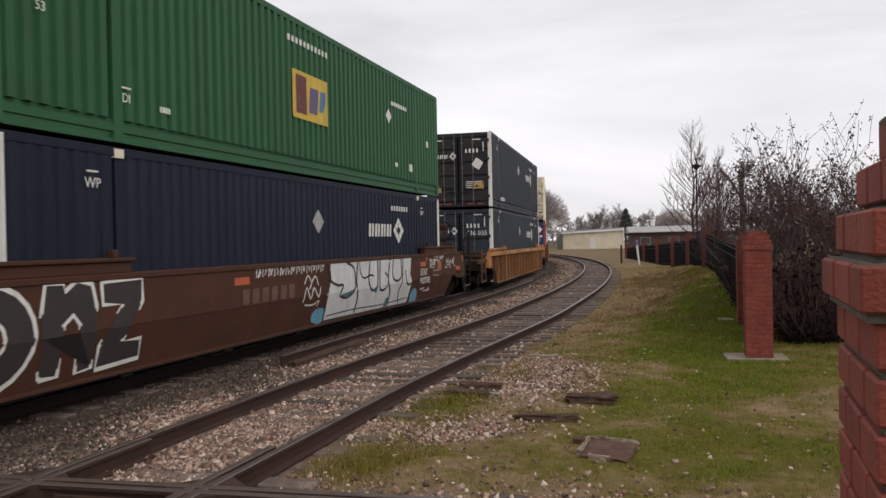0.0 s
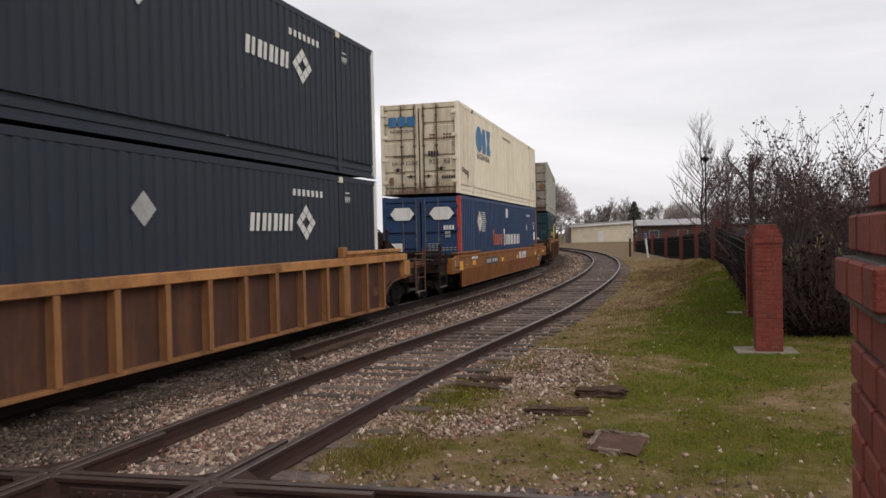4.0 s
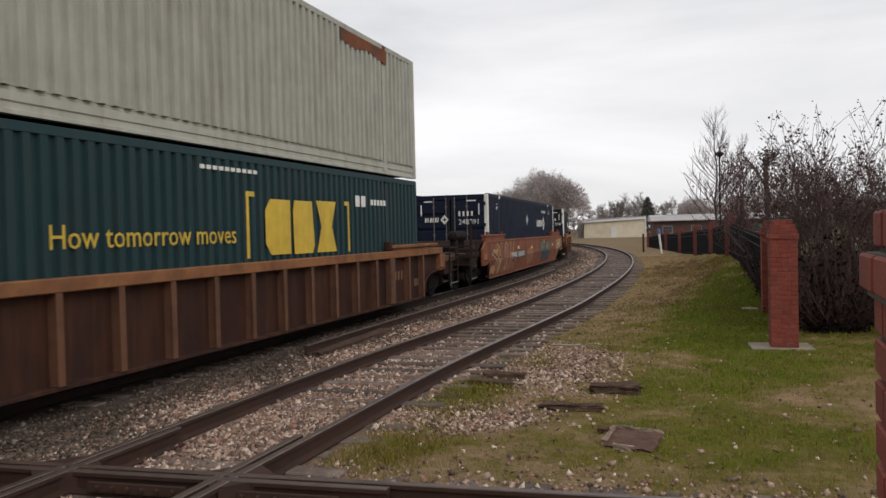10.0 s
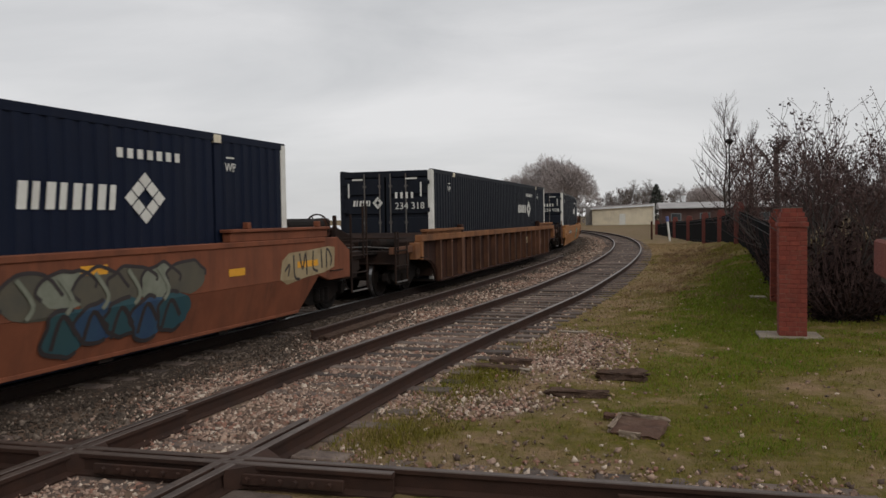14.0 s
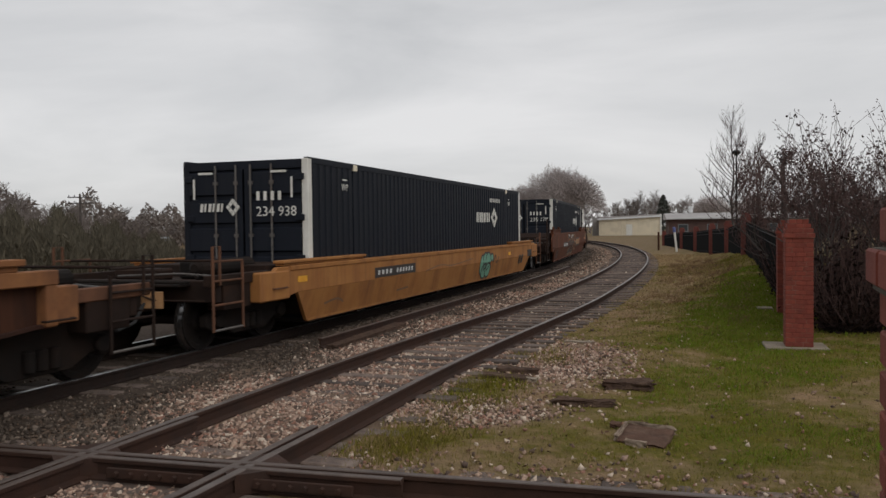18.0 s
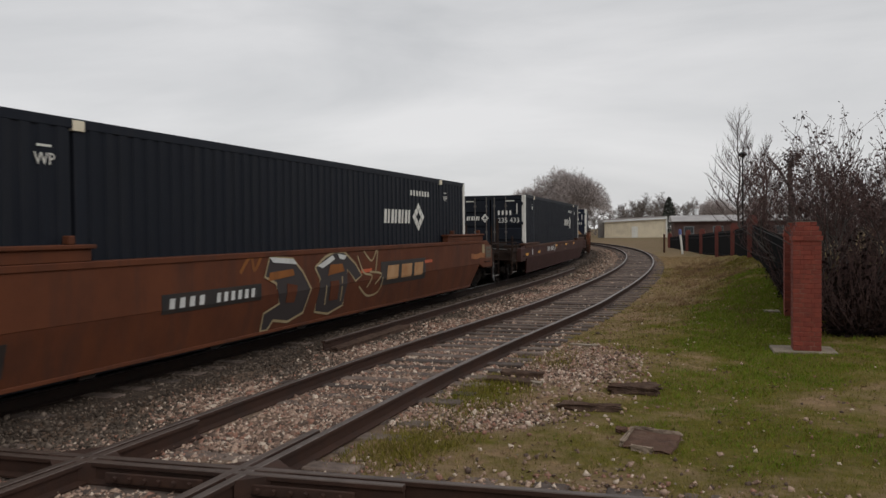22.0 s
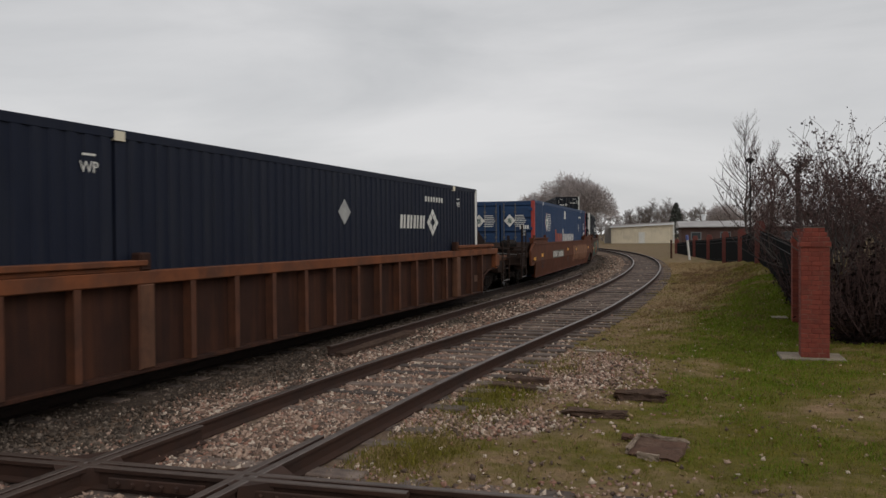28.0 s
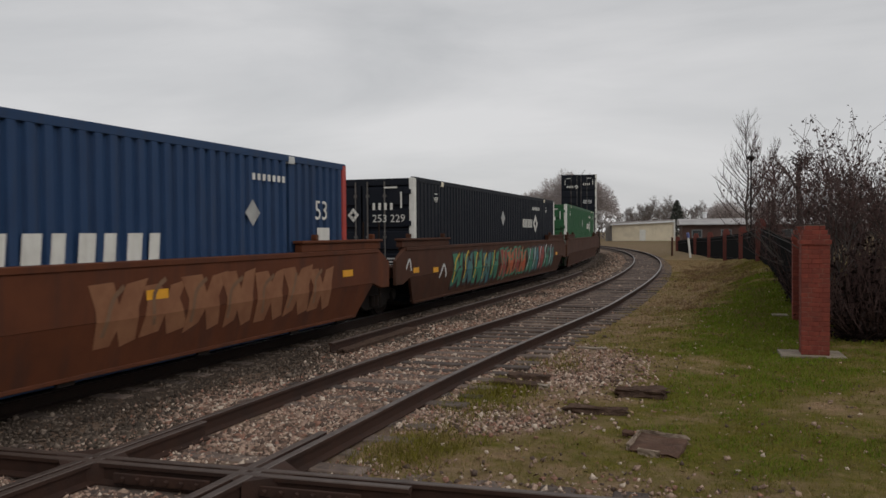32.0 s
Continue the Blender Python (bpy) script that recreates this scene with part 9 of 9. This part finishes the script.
        black = [G((0.03, 0.0), (0.03, 0.24), (0.12, 0.34), (0.09, 0.62), (0.02, 0.72), (0.05, 0.97), (0.20, 0.93), (0.27, 0.74), (0.33, 0.48), (0.30, 0.15), (0.20, 0.06), (0.10, 0.12), (0.07, 0.0)),
                 G((0.36, 0.78), (0.44, 0.92), (0.52, 0.99), (0.60, 0.98), (0.70, 0.78), (0.76, 0.58), (0.70, 0.50), (0.63, 0.70), (0.62, 0.14), (0.50, 0.05), (0.39, 0.12), (0.40, 0.60))]
        for o in black:
            shape("graffito", [o], "spraydark", 0.003, "black sprayed block form")
            shape("graffito_line", [(o + [o[0]], 0.022)], "spraycream", 0.007, "pale graffiti outline")
        shape("graffito", [G((0.16, 0.34), (0.16, 0.60), (0.23, 0.56), (0.22, 0.32)), G((0.49, 0.25), (0.48, 0.55), (0.55, 0.55), (0.56, 0.25))], "orangecar", 0.011, "bare paint inside the form")
        shape("graffito", [G((0.04, 0.66), (0.21, 0.70), (0.20, 0.79), (0.05, 0.77)), G((0.46, 0.64), (0.60, 0.68), (0.58, 0.80), (0.48, 0.80))], "ochrecar", 0.0115, "orange band")
        shape("graffito", [G((0.05, 0.97), (0.20, 0.93), (0.23, 0.85), (0.07, 0.90)), G((0.38, 0.80), (0.50, 0.94), (0.52, 0.88), (0.42, 0.76)), G((0.54, 0.96), (0.62, 0.92), (0.60, 0.86), (0.56, 0.88))], "silver", 0.012, "white highlight")
        for p in (G((0.72, 0.90), (0.78, 0.62), (0.86, 0.55), (0.82, 0.36)), G((0.78, 0.98), (0.86, 0.80), (0.92, 1.0), (0.90, 0.62)), G((0.74, 0.40), (0.84, 0.22), (0.95, 0.26), (0.98, 0.50)), G((0.84, 0.62), (0.96, 0.56), (0.90, 0.40)), G((0.45, 0.50), (0.46, 0.20)), G((0.58, 0.60), (0.59, 0.22))):
            shape("graffito_line", curl(p, 0.020), "spraycream", 0.008, "thin pale stroke")
        shape("graffito_line", curl(G((-0.12, 0.80), (-0.06, 1.0), (-0.04, 0.82), (0.0, 0.98)), 0.03), "ochrecar", 0.004, "faded orange stroke")
        shape("plate", [rect(9.9, 12.5, 0.66, 1.14)], "black", 0.003, "black panel")
        shape("word_mark", [[(10.2, 0.76), (10.8, 0.76), (10.86, 1.05), (10.26, 1.05)], [(10.98, 0.76), (11.58, 0.76), (11.64, 1.05), (11.04, 1.05)], [(11.74, 0.76), (12.28, 0.76), (12.34, 1.05), (11.80, 1.05)]], "spraytan", 0.007, "tan blocks on the panel")
        strips([(12.7, 1.05), (9.2, 1.0)], "orange", 0.5, 0.07)
        shape("stencil_bar", slab_row(0.2, 0.9, 0.35, 0.7, 2), "black", 0.004)
        shape("data_panel", [rect(17.48, 18.10, 0.93, 1.31)], "dullmark", 0.003, "pale frame of a data panel")
        shape("data_panel", [rect(17.54, 18.04, 0.98, 1.27)], "oliveblack", 0.006, "dark data panel")
        shape("code_bar", slab_row(17.6, 17.98, 1.17, 1.22, 5) + slab_row(17.6, 17.98, 1.06, 1.10, 6), "dullmark", 0.009)
        shape("small_panel", [rect(17.16, 17.40, 1.10, 1.35)], "spraycream", 0.003, "cream label")
        shape("graffito_line", curl([(16.1, 1.05), (16.6, 1.02), (17.0, 1.05), (17.4, 1.03)], 0.07), "dullorange", 0.003, "orange sprayed stripe")
    elif kind == 8:
        shape("code_bar", slab_row(4.0, 4.6, 0.88, 1.05, 3, 0.02, 0.42) + slab_row(4.85, 5.72, 0.88, 1.05, 5, 0.02, 0.42), "silver", 0.004, "worn white bars")
        shape("code_bar", slab_row(7.82, 8.42, 1.03, 1.075, 7) + slab_row(9.03, 9.85, 0.83, 0.87, 8) + [rect(6.2, 6.95, 0.93, 0.96), rect(9.95, 10.6, 1.05, 1.08)], "ghost", 0.004, "small worn print")
        strips([(1.9, 0.90), (6.50, 1.06), (9.70, 1.05), (12.6, 1.04), (-0.7, 0.88)], "yellow", 0.5, 0.09)
        shape("small_panel", [rect(0.35, 0.5, 0.84, 1.04), rect(-1.5, -1.3, 0.85, 1.02)], "silver", 0.003)
        shape("emblem", [([(6.01 + 0.16 * math.cos(t), 0.99 + 0.15 * math.sin(t)) for t in [2 * math.pi * k / 12 for k in range(13)]], 0.025)], "silver", 0.004, "small ring mark")
    elif kind == 10:
        shape("plate", [rect(3.15, 6.3, 0.80, 1.12)], "oliveblack", 0.002, "worn dark panel")
        shape("plate_bar", slab_row(3.3, 4.45, 0.86, 1.08, 4, 0.02, 0.48) + slab_row(4.7, 6.15, 0.84, 1.06, 6, 0.02, 0.48), "white", 0.006, "white bars")
        side_text(root, "53", 0.38, 0.53, 0.52, "black", 0.8, x + 0.001)
        strips([(0.6, 1.0), (7.6, 1.1), (-1.0, 0.9), (10.6, 1.05), (14.5, 1.1), (15.8, 1.05)], "yellow", 0.4, 0.12)
        wild(9.5, 15.2, 0.46, 1.32, 7, 63, ("faintspray",), None, "ghost", 0.035)
        shape("stencil_bar", [rect(7.6, 7.9, 0.6, 0.75)], "black", 0.004)
    elif kind == 11:
        wild(2.2, 6.6, 0.26, 1.36, 5, 71, ("spraygreen", "sprayblue"), "spraydark", "gold", 0.04)
        wild(6.8, 10.2, 0.26, 1.36, 4, 73, ("sprayred", "orange"), "spraygreen", "spraytan", 0.04)
        wild(10.4, 15.0, 0.26, 1.36, 5, 75, ("spraygreen", "sprayblue", "sprayred"), "spraydark", "silver", 0.04)
        strips([(-0.4, 0.95), (0.9, 0.9), (15.6, 0.9)], "yellow", 0.35, 0.12)
        shape("tag", curl([(-1.0, 1.0), (-0.8, 1.2), (-0.7, 0.95)], 0.03) + curl([(1.2, 0.7), (1.5, 1.0), (1.7, 0.7)], 0.04), "silver", 0.004)
    elif kind == 5:
        for i in range(3):
            a = 11.28 + 0.47 * i
            shape("word_mark", [[(a, 0.90), (a + 0.38, 0.91), (a + 0.40, 0.99), (a + 0.02, 0.98)], [(a + 0.12, 0.74), (a + 0.26, 0.74), (a + 0.28, 0.90), (a + 0.14, 0.90)]] + [rect(a + 0.02, a + 0.36, 0.75 + 0.04 * k, 0.768 + 0.04 * k) for k in range(4)], "spraycream", 0.003, "faded striped tan mark")
        strips([(2.0, 1.29), (8.0, 1.29)], "yellow", 0.4, 0.1)
        shape("small_panel", [rect(13.85, 14.45, 0.66, 0.96), rect(14.82, 15.22, 0.58, 0.84)], "dullmark", 0.003, "pale data panel")
    elif kind in (9, 3, 1):
        for a in (15.7,):
            shape("small_panel", [rect(a, a + 0.3, 0.48, 0.66)], "dullmark", 0.003, "pale data panel")
        if kind == 3:
            shape("tag", slab_row(14.4, 15.2, 0.7, 0.9, 4, 0.03, 0.5), "ghost", 0.003)


CARS = {}


def well_car(k, style, body, chord, steel, label, near_joint=False, far_joint=False, brake=0.0, far_brake=0.0, tank=1.30, rails=0.0, web=None):
    root = thing("well_car", label, "railcar", "well cars of the train")
    top = {"deep": 1.46, "low": 1.18, "rib": 1.38}[style]
    rails = rails or {"deep": 2.10, "low": 1.55, "rib": 1.48}[style]
    for sgn in (1, -1):
        o = sgn * OUT
        if style == "rib":
            part("side_web", kept(("web", sgn), lambda: Shape().prism(ribbed_panel(1.24), sgn * 1.305, sgn * 1.335).mesh("side_web")), web or body, root, "rusty side web")
            part("top_chord", kept(("chord", sgn), lambda: Shape().box(sgn * 1.30, o, Y0 - 1.45, -Y0 + 1.45, 1.22, 1.38).mesh("top_chord", bevel=0.012)), chord, root, "top chord")
            part("bottom_flange", kept(("flange", sgn), lambda: Shape().box(sgn * 1.33, sgn * 1.46, Y0 + 0.03, -Y0 - 0.03, 0.15, 0.20).mesh("bottom_flange", bevel=0.006)), body, root)
            rib = kept(("rib", sgn), lambda: Shape().prism([(-0.030, 0.20), (0.030, 0.20), (0.030, 1.22), (-0.030, 1.22)], sgn * 1.335, sgn * 1.462).prism([(-0.052, 0.20), (0.052, 0.20), (0.052, 1.22), (-0.052, 1.22)], sgn * 1.462, sgn * 1.476).mesh("rib"))
            for i in range(17):
                # rusty cars: ribs coloured lighter than the web, as if their edges caught light
                part("rib", rib, ("ribrust" if chord == "rustchord" else "tanrib") if body == "rustcar" else body, root, "", (0, Y0 + 0.10 + i * (LONG - 0.2) / 16, 0))
            for e in (1, -1):
                arch = kept(("arch", sgn, e), lambda: Shape().tube([(sgn * 1.40, e * (Y0 + a), z) for a, z in ((-1.38, 0.78), (-1.20, 0.79), (-0.64, 0.74), (-0.30, 0.62), (-0.08, 0.42), (0.03, 0.18))], [0.03] * 6, 5).mesh("arch_flange"))
                part("arch_flange", arch, web or body, root)
            for end in (-1, 1):
                y0, y1 = (Y0 - 1.0, Y0 + 2.2) if end < 0 else (-Y0 - 2.2, -Y0 + 1.0)
                part("cap_plate", kept(("cap", end, sgn), lambda: Shape().box(sgn * 1.29, sgn * 1.50, y0, y1, 1.44, 1.51).box(sgn * 1.30, sgn * 1.45, y0 + 0.05, y1 - 0.05, 1.38, 1.44).mesh("cap_plate", bevel=0.01)), chord, root, "raised cap plate")
                yy = Y0 + 2.2 if end < 0 else -Y0 - 2.2
                part("lock_box", kept(("lockbox", end, sgn), lambda: Shape().box(sgn * 1.32, sgn * 1.47, yy - 0.1, yy + 0.1, 1.38, 1.60).mesh("lock_box", bevel=0.02)), body, root)
                part("jack_post", kept(("jackpost", end, sgn), lambda: Shape().box(sgn * 1.336, sgn * 1.488, yy - 0.13, yy + 0.13, 0.20, 1.22).mesh("jack_post", bevel=0.015)), "tanrib" if body == "rustcar" else body, root, "wide jacking post")
                ys = Y0 - 1.36 if end < 0 else -Y0 + 1.36
                yb = Y0 - 1.60 if end < 0 else -Y0 + 1.60
                part("corner_box", kept(("cornerbox", end, sgn), lambda: Shape().box(sgn * 1.26, sgn * 1.44, yb - 0.17, yb + 0.17, 0.80, 1.20).mesh("corner_box", bevel=0.015)), chord, root, "boxed corner of the side")
                part("end_post", kept(("endpost", end, sgn), lambda: Shape().box(sgn * 1.28, sgn * 1.47, ys - 0.08, ys + 0.08, 0.78, 1.24).mesh("end_post", bevel=0.012)), chord, root)
        else:
            part("side_panel", kept(("panel", style, sgn, near_joint, far_joint), lambda: Shape().prism(smooth_panel(top, 2.06, near_joint, far_joint), sgn * 1.40, o).mesh("side_panel", bevel=0.012)), body, root, "long smooth side sill")
            part("lower_sheet", kept(("lower", sgn, style), lambda: lower_sheet(sgn, 0.80 if style == "deep" else 0.74).mesh("lower_sheet")), body, root, "inward-sloping lower sheet")
            part("top_chord", kept(("tchord", style, sgn), lambda: Shape().box(sgn * 1.30, sgn * 1.50, Y0 - 1.0, -Y0 + 1.0, top - 0.07, top + 0.01).mesh("top_chord", bevel=0.01)), chord, root, "top chord")
            part("bottom_flange", kept(("bflange", sgn), lambda: Shape().box(sgn * 1.30, sgn * 1.36, Y0 - 0.22, -Y0 + 0.22, 0.19, 0.24).mesh("bottom_flange", bevel=0.006)), body, root)
            for end in (-1, 1):
                a0, a1, hh = (-1.20, 2.0, 0.20) if style == "deep" else (-1.25, 2.0, 0.10)
                y0, y1 = (Y0 + a0, Y0 + a1) if end < 0 else (-Y0 - a1, -Y0 - a0)
                part("cap_plate", kept(("cap", style, end, sgn), lambda: Shape().box(sgn * 1.30, sgn * 1.50, y0, y1, top + hh - 0.05, top + hh).box(sgn * 1.32, sgn * 1.46, y0 + 0.04, y1 - 0.04, top + 0.01, top + hh - 0.05).mesh("cap_plate", bevel=0.01)), chord, root, "raised cap plate")
                for i in range(2):
                    ys = y0 + (0.6 if i == 0 else (y1 - y0) - 0.3)
                    part("guide", kept(("guide", style, end, i, sgn), lambda: Shape().box(sgn * 1.34, sgn * 1.44, ys - 0.05, ys + 0.05, top + hh, top + hh + 0.10).mesh("guide", bevel=0.012)), body, root, "container guide") if style == "deep" else None
            # box at the low corner of each end
            if style == "low":
                for end in (-1, 1):
                    ys = Y0 - 1.50 if end < 0 else -Y0 + 1.50
                    part("end_box", kept(("endbox", end, sgn), lambda: Shape().box(sgn * 1.25, sgn * 1.50, ys - 0.45, ys + 0.45, 0.66, 1.12).mesh("end_box", bevel=0.02)), body, root, "boxed end sill")
    floor = kept("wellfloor", lambda: Shape().box(-1.33, 1.33, Y0 - 0.1, Y0 + 0.5, 0.16, 0.215).box(-1.33, 1.33, -Y0 - 0.5, -Y0 + 0.1, 0.16, 0.215).mesh("end_floor"))
    part("end_floor", floor, "iron", root, "well floor plates")
    me = kept("crossbeam", lambda: Shape().box(-1.33, 1.33, -0.12, 0.12, 0.14, 0.215).mesh("cross_beam"))
    for i in range(6):
        part("cross_beam", me, "iron", root, "", (0, Y0 + 2.0 + i * 2.43, 0))
    if not near_joint:
        car_end(root, -1, body, steel, top, brake, tank, rails)
        truck(root, Y0 - 1.58)
    else:
        part("joint_sill", kept("joint", lambda: Shape().box(-1.2, 1.2, Y0 - 1.5, Y0 - 0.1, 0.80, 1.05).box(-0.35, 0.35, Y0 - 1.75, Y0 - 1.5, 0.7, 0.95).mesh("joint_sill", bevel=0.02)), body, root, "articulated joint sill")
    if not far_joint:
        car_end(root, 1, body, steel, top, far_brake, tank, rails)
        truck(root, -Y0 + 1.58)
    else:
        part("joint_sill", kept("joint2", lambda: Shape().box(-1.2, 1.2, -Y0 + 0.1, -Y0 + 1.5, 0.80, 1.05).box(-0.35, 0.35, -Y0 + 1.5, -Y0 + 1.75, 0.7, 0.95).mesh("joint_sill", bevel=0.02)), body, root, "articulated joint sill")
        truck(root, -Y0 + 1.72)
        part("end_ladder", bent([(1.3, -Y0 + 1.45, 0.5), (1.3, -Y0 + 1.45, 2.0), (0.95, -Y0 + 1.45, 2.0), (0.95, -Y0 + 1.45, 0.5)], 0.02).mesh("end_ladder"), steel, root, "upright end ladder")
    decals(root, k, OUT if style != "rib" else 1.335, {"deep": 0.80, "low": 0.74, "rib": None}[style])
    CARS[k] = root


def build_train():
    well_car(0, "deep", "browncar", "browncar", "endgear", "red-brown well car covered with white and silver graffiti", far_brake=2.17, tank=1.92)
    well_car(1, "rib", "tancar", "yellowchord", "tanrib", "worn yellow ribbed well car with rusty panels", web="webrust")
    well_car(2, "low", "ochrecar", "ochrecar", "endgear", "faded yellow smooth-sided well car with a black panel", far_brake=0.0, brake=1.75)
    well_car(3, "rib", "rustcar", "tanchord", "endgear", "rust-brown ribbed well car with a tan rusted top chord", brake=1.62)
    well_car(4, "deep", "peachcar", "peachcar", "endgear", "faded orange-brown well car with tan and blue graffiti", tank=1.66)
    well_car(5, "rib", "rustcar", "tanchord", "endgear", "rust-brown ribbed well car with a faded mark", brake=1.62)
    well_car(6, "low", "yellowcar", "yellowcar", "tanrib", "yellow smooth-sided well car with a green sprayed shape")
    well_car(7, "deep", "orangecar", "orangecar", "endgear", "orange-brown well car with dark graffiti and a black panel")
    well_car(8, "low", "wine", "browncar", "endgear", "dark red-brown low well car with white bars", brake=1.72)
    well_car(9, "rib", "rustcar", "rustchord", "endgear", "rust-brown ribbed well car with yellowed cap plates", rails=1.75)
    well_car(10, "deep", "orangecar", "orangecar", "endgear", "orange-brown articulated well car with faded graffiti", far_joint=True, brake=2.08, tank=1.45)
    well_car(11, "deep", "browncar", "browncar", "endgear", "brown articulated well car with bright green graffiti", near_joint=True, far_joint=True)
    well_car(12, "deep", "browncar", "browncar", "endgear", "brown articulated well car carrying a green container", near_joint=True)
    well_car(13, "deep", "browncar", "browncar", "endgear", "brown well car carrying a double stack")


build_train()


# ---- the train's run ----
def gone(t):
    """Metres run since the start: a slow gain of speed."""
    return 7.3 * t + 0.01125 * t * t


# distance of each car's near container end along the line at the start
PASS = [-0.43, 2.81, 5.965, 9.07, 12.17, 15.29, 18.352, 21.4, 24.43, 27.48, 30.45]
START = [10 + gone(t) for t in PASS]
START += [START[10] + 19.6, START[10] + 39.2, START[10] + 62.9]


def car_pose(s):
    """Pose of a car whose near container end is at s: the chord over its two trucks."""
    c = s + LONG / 2
    x0, y0, _ = along(c - 9.8)
    x1, y1, _ = along(c + 9.8)
    return pose((x0 + x1) / 2, (y0 + y1) / 2, 0, 0, 0, math.degrees(math.atan2(-(x1 - x0), y1 - y0)))


def motions():
    times = [0.5 * i for i in range(65)]
    for k, root in CARS.items():
        rows = [(t, car_pose(START[k] - gone(t))) for t in times]
        for ob in [root] + LOADS[k]:
            walk(ob, rows)
    # the wheels roll while their car is near the camera
    for w, root in WHEELSETS:
        k = [i for i, c in CARS.items() if c == root][0]
        m = Matrix.Translation(w.matrix_basis.translation)
        rows = [(0.0, m.copy())]
        angle, last = 0.0, 0.0
        for i in range(1, 401):
            t = i * 0.08
            if -24 < START[k] - gone(t) < 46:
                angle += (gone(t) - gone(t - 0.08)) / 0.437
                rows.append((t, m @ Matrix.Rotation(angle, 4, "X")))
                last = t
        if last < 32:
            rows.append((32.0, m @ Matrix.Rotation(angle, 4, "X")))
        walk(w, rows)


motions()
